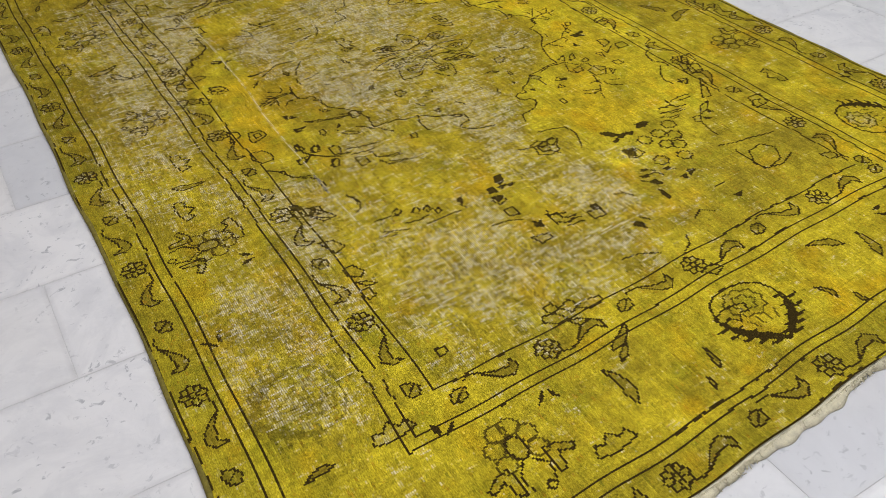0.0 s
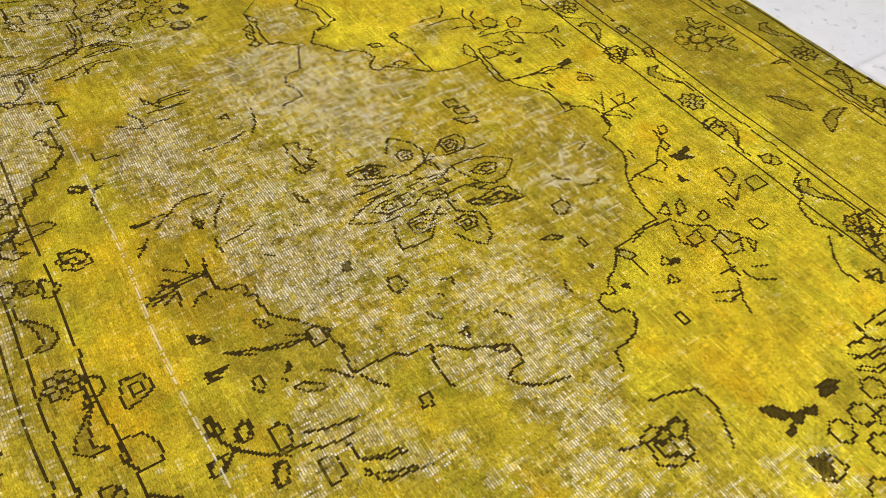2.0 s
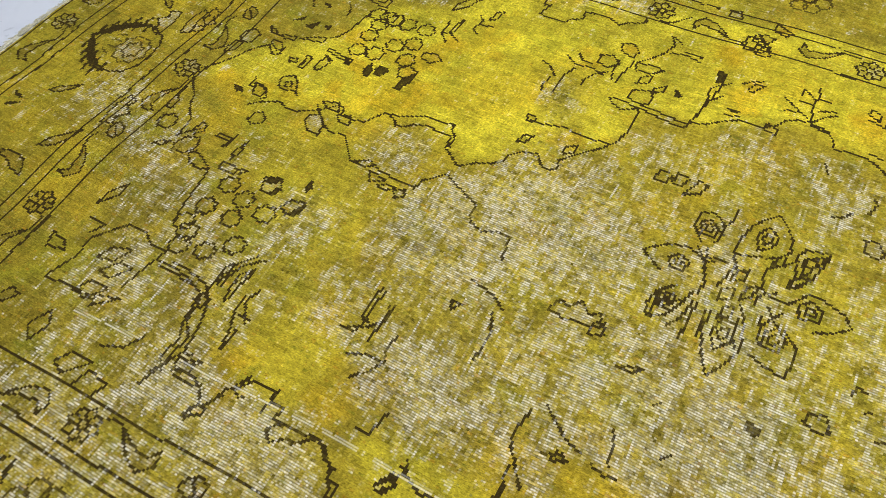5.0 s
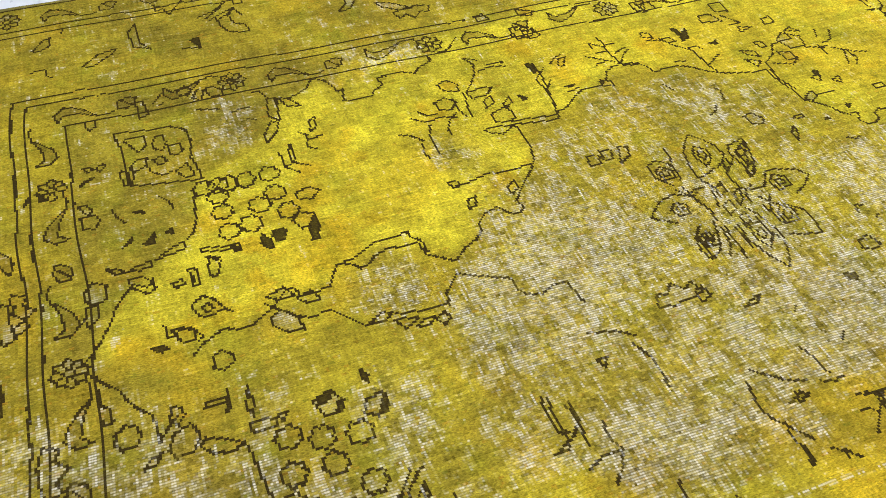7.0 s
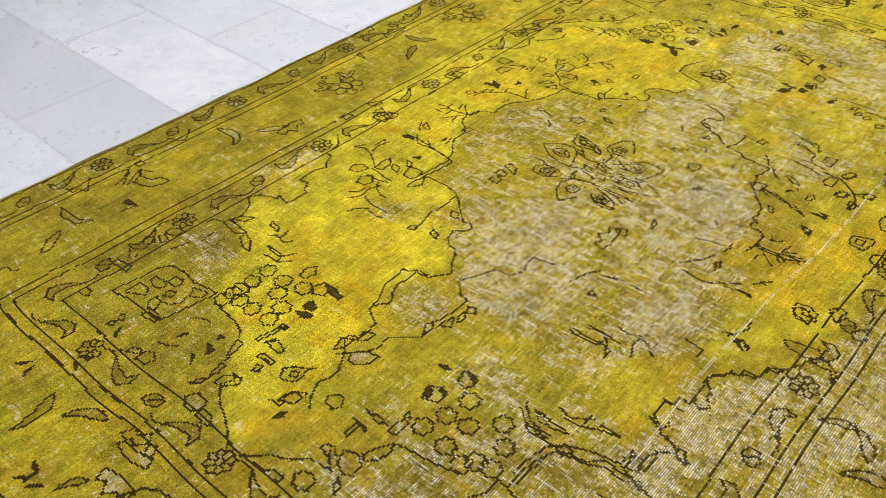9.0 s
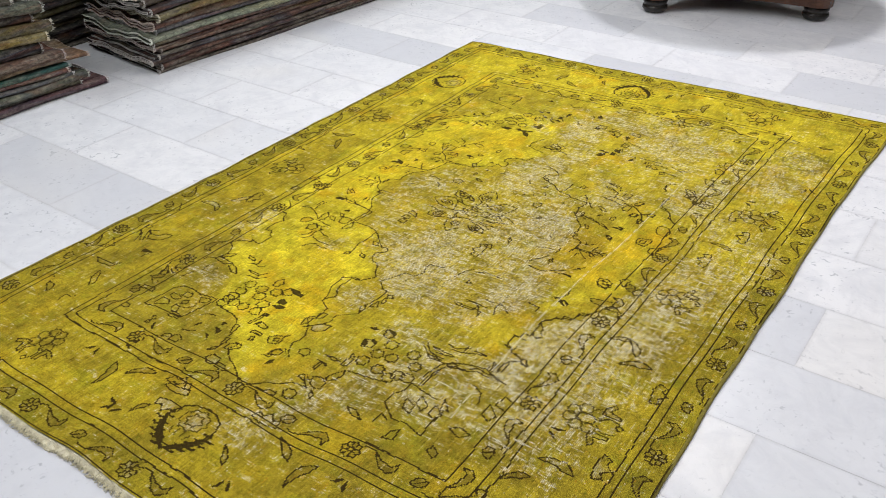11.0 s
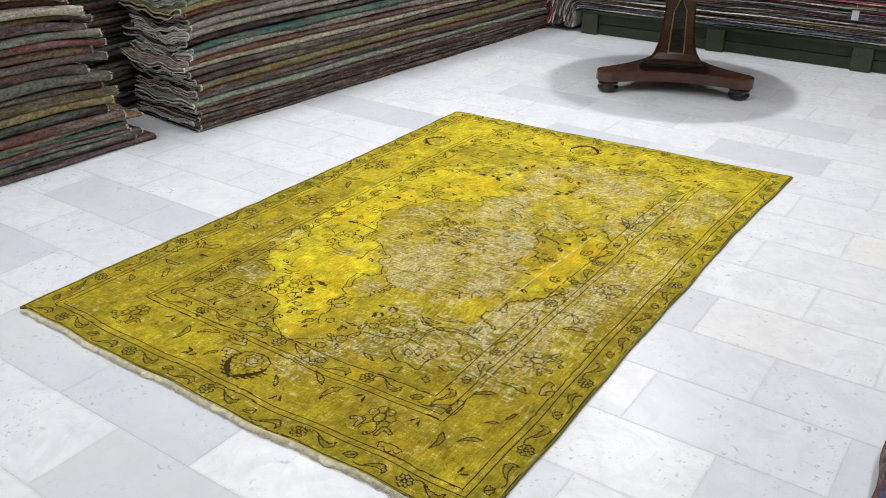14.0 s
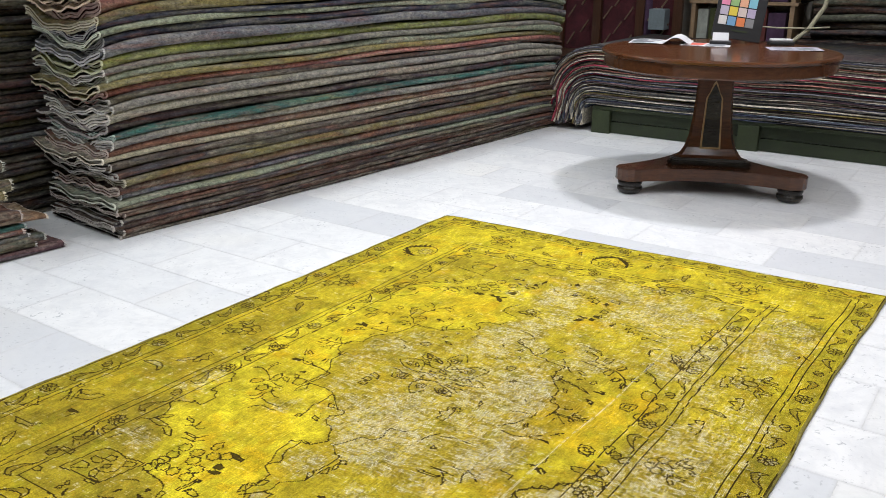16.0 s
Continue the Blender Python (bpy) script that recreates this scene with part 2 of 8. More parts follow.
def prism(outline, z0, z1, bevel=0.0):
    """A plate with the outline of (x, y) pairs."""
    bm = bmesh.new()
    face = bm.faces.new([bm.verts.new((x, y, z0)) for x, y in outline])
    top = bmesh.ops.extrude_face_region(bm, geom=[face])
    bmesh.ops.translate(bm, verts=[v for v in top["geom"] if isinstance(v, bmesh.types.BMVert)], vec=(0, 0, z1 - z0))
    if bevel:
        rim = [e for e in bm.edges if abs(e.verts[0].co.z - e.verts[1].co.z) < 1e-6]
        bmesh.ops.bevel(bm, geom=rim, offset=bevel, segments=2, affect="EDGES")
    return bm


def tube(path, radius, sides=8):
    """A round bar along a path of points; radius a number or one for each point."""
    bm = bmesh.new()
    rings = []
    pts = [Vector(p) for p in path]
    for n, p in enumerate(pts):
        way = (pts[min(n + 1, len(pts) - 1)] - pts[max(n - 1, 0)]).normalized()
        side = way.orthogonal().normalized() if not rings else (side - way * side.dot(way)).normalized()
        up = way.cross(side)
        r = radius[n] if isinstance(radius, (list, tuple)) else radius
        rings.append([bm.verts.new(p + r * (side * math.cos(2 * math.pi * k / sides) + up * math.sin(2 * math.pi * k / sides))) for k in range(sides)])
    for a, b in zip(rings, rings[1:]):
        for k in range(sides):
            bm.faces.new((a[k], a[(k + 1) % sides], b[(k + 1) % sides], b[k]))
    bm.faces.new(list(reversed(rings[0])))
    bm.faces.new(rings[-1])
    return bm


# ---- the room ----
ROOM = (-4.2, 4.4, -5.2, 6.0)


def build_room():
    x0, x1, y0, y1 = ROOM
    walls = (("wall_west", (x0 - 0.15, y0, 0), (x0, y1, CEILING)), ("wall_east", (x1, y0, 0), (x1 + 0.15, y1, CEILING)),
             ("wall_south", (x0 - 0.15, y0 - 0.15, 0), (x1 + 0.15, y0, CEILING)), ("wall_north", (x0 - 0.15, y1, 0), (x1 + 0.15, y1 + 0.15, CEILING)))
    for name, lo, hi in walls:
        tagged(part(name, cuboid(lo, hi), PLASTER), "plain pale plastered wall of the rug shop", "wall", kind="structure")
    tagged(part("ceiling", cuboid((x0 - 0.15, y0 - 0.15, CEILING), (x1 + 0.15, y1 + 0.15, CEILING + 0.12)), CEILING_PAINT), "plain white painted ceiling of the shop", "ceiling", kind="structure")
    emit, t, b = material("diffuser", (0.9, 0.9, 0.9), 0.5)
    b.inputs["Emission Color"].default_value, b.inputs["Emission Strength"].default_value = (0.93, 0.96, 1, 1), 4.0
    for n, (lx, ly) in enumerate(LAMP_PLACES):
        light = thing("ceiling_light", "round white recessed ceiling downlight", "lamp", pose(lx, ly, CEILING), "ceiling downlights")
        part("frame", lathe([(0.17, 0.0), (0.20, 0.0), (0.20, -0.035), (0.17, -0.035)], ring=True), WHITE_METAL, light)
        part("diffuser", lathe([(0.165, -0.004), (0.165, -0.03), (0.05, -0.034)]), emit, light)


build_room()


# ---- the overdyed rug ----
# Its knots lie on a grid; each has a dye, a degree of wear and a height. The design is drawn knot by knot.
KNOT, WARP, WEFT = 0.0038, 0.0040, 0.0036
RUG_L, RUG_R, RUG_N, RUG_F = -1.06, 1.03, -1.52, 1.55
GX = np.arange(RUG_L, RUG_R, WARP)
GY = np.arange(RUG_N, RUG_F, WEFT)
XX, YY = np.meshgrid(GX, GY, indexing="ij")


def cloud(cell, seed, octaves=1):
    """Smooth noise from -1 to 1 over the rug, with blotches of about the given size."""
    rng, out, total = np.random.RandomState(seed), np.zeros_like(XX), 0.0
    for o in range(octaves):
        c = cell / 2**o
        u, v = (XX - RUG_L) / c, (YY - RUG_N) / c
        i, j = u.astype(int), v.astype(int)
        lattice = rng.uniform(-1, 1, (i.max() + 3, j.max() + 3))
        fu, fv = u - i, v - j
        fu, fv = fu * fu * (3 - 2 * fu), fv * fv * (3 - 2 * fv)
        out += 0.55**o * ((lattice[i, j] * (1 - fu) + lattice[i + 1, j] * fu) * (1 - fv) + (lattice[i, j + 1] * (1 - fu) + lattice[i + 1, j + 1] * fu) * fv)
        total += 0.55**o
    return out / total


def streaks(cx, cy, seed):
    """Smooth noise from -1 to 1, drawn out to cells of cx by cy."""
    rng = np.random.RandomState(seed)
    u, v = (XX - RUG_L) / cx, (YY - RUG_N) / cy
    v = v + rng.uniform(0, 1, int(u.max()) + 3)[u.astype(int)]
    i, j = u.astype(int), v.astype(int)
    lattice = rng.uniform(-1, 1, (i.max() + 3, j.max() + 3))
    fu, fv = u - i, v - j
    fu = fu * fu * (3 - 2 * fu)
    return (lattice[i, j] * (1 - fu) + lattice[i + 1, j] * fu) * (1 - fv) + (lattice[i, j + 1] * (1 - fu) + lattice[i + 1, j + 1] * fu) * fv


INK = np.zeros_like(XX)       # 1 where a knot is of the dark outline wool
TINT = np.zeros_like(XX)      # 1 where a motif is filled brown
YELLOW = np.zeros_like(XX)    # 1 where the ground is brightest: strong dye, and nap sheen on the far half
WEAR = np.zeros_like(XX)      # 1 where the pile is gone
JX, JY = 0.0014 * cloud(0.03, 3, 2), 0.0014 * cloud(0.03, 4, 2)


# The four edges, from the near left corner round; the rug is not quite square.
def edge_left(y):
    return -1.012 + 0.008 * y - 0.026 * np.clip((-0.4 - y) / 0.8, 0, 1) + 0.003 * np.sin(y * 3.1) + 0.0018 * np.sin(y * 19.0)


def edge_right(y):
    return 0.963 + 0.006 * y + 0.040 * np.clip((y - 0.4) / 1.1, 0, 1) + 0.004 * np.sin(y * 5.0 + 0.6) + 0.0018 * np.sin(y * 17.0)


def edge_near(x):
    return -1.484 - 0.006 * np.cos(x * 3.0) - 0.005 * np.sin(x * 9.0) + 0.0024 * np.sin(x * 23.0)


def edge_far(x):
    return 1.474 + 0.030 * x + 0.006 * np.sin(x * 5.0) + 0.0020 * np.sin(x * 27.0)


# The weave follows the edges: the knots lie square in a rectangle, which is then pulled to the four edges.
RECT_L, RECT_R, RECT_N, RECT_F = -1.012, 0.963, -1.484, 1.474


def pulled(x, y):
    a, b = (x - RECT_L) / (RECT_R - RECT_L), (y - RECT_N) / (RECT_F - RECT_N)
    return (1 - a) * (edge_left(y) - RECT_L) + a * (edge_right(y) - RECT_R), (1 - b) * (edge_near(x) - RECT_N) + b * (edge_far(x) - RECT_F)


def squared(points):
    """Points of the floor as points of the square weave."""
    pts = np.array(points, float)
    dx, dy = pulled(pts[:, 0], pts[:, 1])
    return np.stack([pts[:, 0] - dx, pts[:, 1] - dy], -1)


def window(x0, x1, y0, y1, pad):
    i0, i1 = int((x0 - pad - RUG_L) / WARP), int((x1 + pad - RUG_L) / WARP) + 2
    j0, j1 = int((y0 - pad - RUG_N) / WEFT), int((y1 + pad - RUG_N) / WEFT) + 2
    return slice(max(i0, 0), max(i1, 0)), slice(max(j0, 0), max(j1, 0))


def stroke(points, width=0.0058, ink=1.0, closed=False, layer=None):
    """Draw a line of outline knots along the points."""
    pts = squared(points)
    if closed:
        pts = np.vstack([pts, pts[:1]])
    for a, b in zip(pts, pts[1:]):
        w = window(min(a[0], b[0]), max(a[0], b[0]), min(a[1], b[1]), max(a[1], b[1]), width + 0.006)
        px, py = XX[w] + JX[w] - a[0], YY[w] + JY[w] - a[1]
        d = b - a
        k = np.clip((px * d[0] + py * d[1]) / max(d @ d, 1e-9), 0, 1)
        near = np.hypot(px - k * d[0], py - k * d[1]) < max(0.32 * width, 0.52 * KNOT)
        target = INK if layer is None else layer
        target[w] = np.where(near, np.maximum(target[w], ink), target[w])


def line(points):
    """A line one knot wide."""
    stroke(points, 0.0058)


def bold(points):
    """A contour line, stepped, a little over one knot wide."""
    stroke(points, 0.0064)


def cell(points):
    """A closed outline on the bare ground."""
    stroke(points, 0.0058, closed=True)


def petal(points):
    """A closed outline with a smaller one inside it."""
    mx, my = sum(p[0] for p in points) / len(points), sum(p[1] for p in points) / len(points)
    cell(points)
    cell([(mx + 0.45 * (x - mx), my + 0.45 * (y - my)) for x, y in points])


def fill(points, layer, value=1.0, rough=0.0):
    """Fill a closed outline."""
    pts = squared(points)
    w = window(pts[:, 0].min(), pts[:, 0].max(), pts[:, 1].min(), pts[:, 1].max(), 0.01 + rough)
    px, py = XX[w] + JX[w] * (1 + rough * 400), YY[w] + JY[w] * (1 + rough * 400)
    inside = np.zeros(px.shape, bool)
    for a, b in zip(pts, np.roll(pts, -1, 0)):
        if a[1] != b[1]:
            cross = ((a[1] > py) != (b[1] > py)) & (px < (b[0] - a[0]) * (py - a[1]) / (b[1] - a[1]) + a[0])
            inside ^= cross
    layer[w] = np.where(inside, value, layer[w])


def shape(points, at, turn=0.0, size=1.0, ink=1.0, tint=0.0, width=0.0058, flip=False, closed=True):
    """Draw an outline given round its own middle."""
    c, s = math.cos(radians(turn)), math.sin(radians(turn))
    pts = [((-x if flip else x) * size, y * size) for x, y in points]
    pts = [(at[0] + c * x - s * y, at[1] + s * x + c * y) for x, y in pts]
    if tint:
        fill(pts, TINT, tint)
    stroke(pts, width, ink, closed)


def circle(r, n=12, wobble=0.0, lobes=0):
    return [((r + wobble * math.cos(lobes * 2 * math.pi * k / n)) * math.cos(2 * math.pi * k / n), (r + wobble * math.cos(lobes * 2 * math.pi * k / n)) * math.sin(2 * math.pi * k / n)) for k in range(n)]


def rosette(x, y, r=0.026, ink=1.0):
    shape(circle(r, 32, 0.0035, 8), (x, y), 0, 1, ink, 0.35)
    shape(circle(0.30 * r, 8), (x, y), 0, 1, ink)
    for k in range(8):
        a = math.pi * (k + 0.5) / 4
        stroke([(x + 0.35 * r * math.cos(a), y + 0.35 * r * math.sin(a)), (x + 0.95 * r * math.cos(a), y + 0.95 * r * math.sin(a))], 0.0042, ink)


def bud(x, y, turn=0.0, r=0.017, ink=1.0):
    shape([(-1.3, 0), (-0.5, 0.8), (0.4, 0.9), (1.2, 0.2), (0.6, -0.8), (-0.5, -0.7)], (x, y), turn, r, ink, 0.7)
    stroke([(x - 0.5 * r, y - 0.4 * r), (x + 0.5 * r, y + 0.5 * r)], 0.005, ink)


def guard_leaf(x, y, turn, flip=False, ink=1.0):
    """The forked leaf of the narrow borders."""
    shape([(-0.055, 0.03), (-0.02, 0.012), (0.02, 0.006), (0.034, 0.028), (0.040, 0.0), (0.018, -0.022), (-0.012, -0.012), (-0.04, 0.012)], (x, y), turn, 0.80, ink, 0.85, flip=flip)
    shape([(-0.055, 0.03), (-0.078, 0.033), (-0.095, 0.028)], (x, y), turn, 0.80, ink, flip=flip, closed=False)


def leaf(x, y, turn, size=0.07, bend=0.25, ink=1.0, tint=0.9, width=0.0054):
    """A curved leaf."""
    n, top, low = 7, [], []
    for k in range(n):
        u = k / (n - 1) - 0.5
        w = 0.125 * math.cos(math.pi * u) ** 0.8 * (1.25 if u > 0 else 0.8)
        mid = bend * (0.25 - u * u) * 2
        top.append((u, mid + w))
        low.append((u, mid - w))
    shape(top + low[::-1], (x, y), turn, size, ink, tint, width)


def half_leaf(x, y, turn, size=0.03, ink=1.0):
    """A small solid dark pair of leaves."""
    c, q = math.cos(radians(turn)), math.sin(radians(turn))
    for side in (-1, 1):
        pts = [(x + 1.15 * size * (c * a - q * b * side), y + 1.15 * size * (q * a + c * b * side)) for a, b in ((0.05, 0.12), (0.42, 0.42), (1.0, 0.66), (0.74, 0.26), (0.35, 0.14))]
        fill(pts, INK, ink)


def palmette(x, y, turn, size=0.075, ink=1.0, solid=False):
    """A flower head seen from the side, with inner petals."""
    c, s = math.cos(radians(turn)), math.sin(radians(turn))
    put = lambda a, b: (x + size * (c * a - s * b), y + size * (s * a + c * b))
    if solid:
        # a pointed head: dark toothed bands down both sides, a thin arc above
        for side in (-1, 1):
            spine = [(0.93, 0.30), (0.95, 0.05), (0.86, -0.25), (0.70, -0.50), (0.48, -0.72), (0.24, -0.90), (0.0, -1.10)]
            for k, ((a1, b1), (a2, b2)) in enumerate(zip(spine, spine[1:])):
                thick = (0.0026, 0.0056, 0.0088, 0.0092, 0.0078, 0.0050)[k]
                stroke([put(side * a1, b1), put(side * a2, b2)], thick / 0.32, ink)
                am, bm2 = (a1 + a2) / 2, (b1 + b2) / 2
                if k:
                    stroke([put(side * am, bm2), put(side * (am + 0.20), bm2 - 0.05), put(side * (am + 0.34), bm2 - 0.02)], 0.0105, ink)
                    stroke([put(side * a1, b1), put(side * (a1 - 0.24), b1 - 0.01)], 0.0080, ink)
        stroke([put(0.93, 0.30), put(0.78, 0.62), put(0.45, 0.82), put(0, 0.88), put(-0.45, 0.82), put(-0.78, 0.62), put(-0.93, 0.30)], 0.0075, ink)
        for r, lobes in ((0.44, 9), (0.24, 6)):
            ring = [(1.15 * u * size, v * size) for u, v in circle(r, 36, 0.04, lobes)]
            shape(ring, put(0, 0.28), turn, 1.0, 0.85 * ink, 0.25, 0.005)
        for a in (-0.42, -0.14, 0.14, 0.42):
            stroke([put(a, -0.22), put(a * 0.7, -0.48)], 0.005, 0.8 * ink)
        return
    for k in range(6):
        a = radians(-25 + 230 * k / 5)
        shape([(0.22 * u * size, 0.22 * v * size) for u, v in circle(1.0, 8)], put(0.42 * math.cos(a), 0.12 + 0.54 * math.sin(a)), turn, 1.0, 0.85 * ink, 0.15, 0.004)
    shape([(0.20 * u * size, 0.30 * v * size) for u, v in circle(1.0, 10)], put(0, 0.12), turn, 1.0, ink, 0.5, 0.005)
    for side in (-1, 1):
        pts = [put(side * a, c2) for a, c2 in ((0.42, -0.18), (0.70, -0.20), (1.02, -0.40), (0.92, -0.52), (0.64, -0.38), (0.56, -0.78), (0.42, -0.82))]
        fill(pts, TINT, 0.35)
        stroke(pts, 0.0052, ink, True)
        stroke([put(side * 0.10, -0.22), put(side * 0.34, -0.50), put(side * 0.26, -0.86)], 0.0052, ink)
    stroke([put(0.10, -0.80), put(0.22, -0.92), put(0.10, -1.04), put(-0.02, -0.92)], 0.0052, ink, True)


def border_line(d, width=0.0062, ink=1.0):
    yn, yf = lambda x: edge_near(x) + d, lambda x: edge_far(x) - d
    xl, xr = lambda y: edge_left(y) + d, lambda y: edge_right(y) - d
    corners = [(xl(-1.48 + d), yn(-1.03 + d)), (xr(-1.48 + d), yn(0.94 - d)), (xr(1.5 - d), yf(1.01 - d)), (xl(1.44 - d), yf(-1.0 + d))]
    (ax, ay), (bx, by), (cx, cy), (dx, dy) = corners
    wave = lambda t, seed: 0.0012 * math.sin(t * 5 + seed)
    stroke([(x, yn(x) + wave(x, d * 90)) for x in np.linspace(ax, bx, 36)], width, ink)
    stroke([(xr(y) + wave(y, d * 50), y) for y in np.linspace(by, cy, 48)], width, ink)
    stroke([(x, yf(x) + wave(x, d * 70)) for x in np.linspace(cx, dx, 36)], width, ink)
    stroke([(xl(y) + wave(y, d * 30), y) for y in np.linspace(dy, ay, 48)], width, ink)


def draw_guard(d):
    """One narrow border: rosette, leaf, bud, leaf, in turn along each side."""
    for side in range(4):
        turn = (0, 90, 180, 270)[side]
        step = 0.0975 if side % 2 == 0 else 0.1
        first = (-0.08, 0.06, -0.035, 0.04)[side]
        for k in range(-16, 17):
            u = first + k * step
            if side % 2 == 0:
                if not edge_left(0) + d - 0.02 < u < edge_right(0) - d + 0.02:
                    continue
                x, y = u, edge_near(u) + d if side == 0 else edge_far(u) - d
            else:
                if not -1.478 + d + 0.03 < u < 1.468 - d - 0.03:
                    continue
                x, y = edge_right(u) - d if side == 1 else edge_left(u) + d, u
            kind = k % 4
            if kind == 0:
                rosette(x, y, 0.024)
            elif kind == 2:
                bud(x, y, turn + 25)
            else:
                guard_leaf(x, y, turn + (180 if kind == 3 else 0), flip=kind == 3)


def draw_borders():
    for d, w in ((0.080, 0.0060), (0.103, 0.0058), (0.316, 0.0060), (0.340, 0.0060), (0.410, 0.0060)):
        border_line(d, w)
    border_line(0.004, 0.0060)
    draw_guard(0.042)
    draw_guard(0.375)


def motif(points):
    fill(points, TINT, 0.3)
    stroke(points, 0.0056, closed=True)


def blot(points):
    fill(points, INK, 0.95)
    stroke(points, 0.005, closed=True)


def bloom(places):
    """Small round flowers drawn in stepped outline."""
    for x, y in places:
        shape(circle(0.0175, 28, 0.0022, 7), (x, y), 25 * (x + y) * 100, 1, 1.0, 0.1, 0.0056)


def calyx(places):
    """Open lobed flowers along the lines of the main border."""
    for n, (x, y) in enumerate(places):
        turn = 0 if y < -1.1 else 180 if y > 1.1 else 90 if x > 0 else 270
        shape([(-1.3, 0), (-1.0, 0.7), (-0.5, 0.5), (0, 1.1), (0.5, 0.5), (1.0, 0.8), (1.3, 0.1), (0.5, -0.1), (-0.4, -0.2)], (x, y), turn + 180 * (n % 2), 0.032, 1.0, 0.3, 0.005)


DIM, ORANGE = np.zeros_like(XX), np.zeros_like(XX)


def softened(layer, reach):
    """Blur over about the given distance."""
    n = max(1, int(reach / KNOT))
    for axis in (0, 1):
        for _ in range(2):
            pad = [(n, n) if a == axis else (0, 0) for a in (0, 1)]
            c = np.cumsum(np.pad(layer, pad, mode="edge"), axis=axis)
            lead = np.take(c, range(2 * n, c.shape[axis]), axis)
            layer = (lead - np.concatenate([np.zeros_like(np.take(lead, [0], axis)), np.take(c, range(0, c.shape[axis] - 2 * n - 1), axis)], axis)) / (2 * n + (np.arange(lead.shape[axis]) > 0).reshape([-1 if a == axis else 1 for a in (0, 1)]))
    return layer


def region(layer, amount, points):
    """A patch of dye, wear or nap tone with a ragged outline; patches lie over one another."""
    patch = np.zeros_like(XX)
    fill(points, patch, 1.0)
    layer[:] = np.maximum(layer, amount * patch)


def ground_patches():
    region(YELLOW, 0.85, [(-0.09, -1.09), (-0.12, -1.07), (-0.15, -1.05), (-0.19, -1.02), (-0.22, -1.00), (-0.29, -0.90), (-0.32, -0.89), (-0.39, -0.88), (-0.44, -0.84), (-0.46, -0.76), (-0.57, -0.68), (-0.59, -0.62), (-0.61, -0.61), (-0.56, -0.57), (-0.53, -0.57), (-0.55, -0.49), (-0.59, -0.49), (-0.58, -0.40), (-0.63, -0.35), (-0.67, -0.20), (-0.73, 0.13), (-0.52, 0.68), (-0.24, 0.45), (-0.25, 0.27), (-0.35, 0.18), (-0.45, -0.02), (-0.37, -0.17), (-0.38, -0.29), (-0.31, -0.29), (-0.20, -0.34), (-0.18, -0.43), (-0.14, -0.46), (-0.10, -0.51), (-0.14, -0.56), (-0.17, -0.59), (-0.14, -0.68), (-0.11, -0.72), (-0.10, -0.75), (-0.08, -0.89)])
    region(YELLOW, 0.85, [(-0.67, -0.34), (-0.65, -0.13), (-0.66, 0.15), (-0.61, 0.32), (-0.56, 0.39), (-0.54, 0.47), (-0.54, 0.54), (-0.42, 0.60), (-0.42, 0.70), (-0.41, 0.78), (-0.25, 0.81), (-0.17, 0.76), (-0.12, 0.71), (-0.10, 0.64), (-0.16, 0.56), (-0.06, 0.48), (-0.10, 0.42), (-0.15, 0.41), (-0.16, 0.38), (-0.13, 0.35), (-0.23, 0.27), (-0.34, 0.25), (-0.35, 0.16), (-0.41, 0.08), (-0.45, -0.03), (-0.37, -0.18), (-0.36, -0.29), (-0.13, -0.54), (-0.18, -0.67), (-0.38, -0.69), (-0.64, -0.54)])
    region(YELLOW, 0.35, [(0.14, 0.48), (0.05, 0.55), (-0.05, 0.67), (-0.12, 0.73), (-0.14, 0.81), (-0.04, 0.79), (0.03, 0.72), (0.13, 0.68), (0.23, 0.61), (0.33, 0.56), (0.35, 0.50), (0.24, 0.48)])
    region(YELLOW, 0.55, [(0.45, 0.42), (0.57, 0.12), (0.58, -0.12), (0.55, -0.21), (0.47, -0.32), (0.43, -0.39), (0.38, -0.36), (0.43, -0.04), (0.39, 0.14)])
    region(YELLOW, 0.2, [(-0.08, -1.07), (-0.07, -0.90), (-0.05, -0.72), (0.04, -0.61), (0.21, -0.54), (0.39, -0.43), (0.43, -0.50), (0.41, -0.66), (0.31, -0.74), (0.21, -0.71), (0.06, -0.84), (0.03, -0.99)])
    region(YELLOW, 0.45, [(0.54, -0.14), (0.45, -0.05), (0.45, 0.17), (0.50, 0.28), (0.56, 0.28), (0.57, 0.10)])
    region(YELLOW, 0.55, [(-0.85, 1.33), (-0.06, 1.32), (0.62, 1.24), (0.63, 1.05), (0.06, 1.08), (-0.58, 1.08), (-0.74, 0.79), (-0.70, 0.46), (-0.81, 0.56), (-0.83, 1.02)])
    region(DIM, 0.8, [(-0.69, -1.07), (-0.68, -0.88), (-0.66, -0.59), (-0.65, -0.36), (-0.67, -0.21), (-0.58, -0.40), (-0.59, -0.49), (-0.55, -0.49), (-0.53, -0.57), (-0.56, -0.57), (-0.61, -0.61), (-0.57, -0.68), (-0.46, -0.76), (-0.44, -0.84), (-0.39, -0.88), (-0.32, -0.89), (-0.29, -0.90), (-0.22, -1.00), (-0.19, -1.02), (-0.15, -1.05), (-0.09, -1.09), (-0.25, -1.09)])
    region(DIM, 0.28, [(-0.96, -1.17), (-0.95, -0.89), (-0.90, -0.63), (-0.81, -0.86), (-0.79, -1.06), (-0.79, -1.18)])
    region(DIM, 0.5, [(-0.65, -0.21), (-0.63, 0.20), (-0.72, 0.36), (-0.74, 0.11), (-0.76, -0.18), (-0.59, -0.46)])
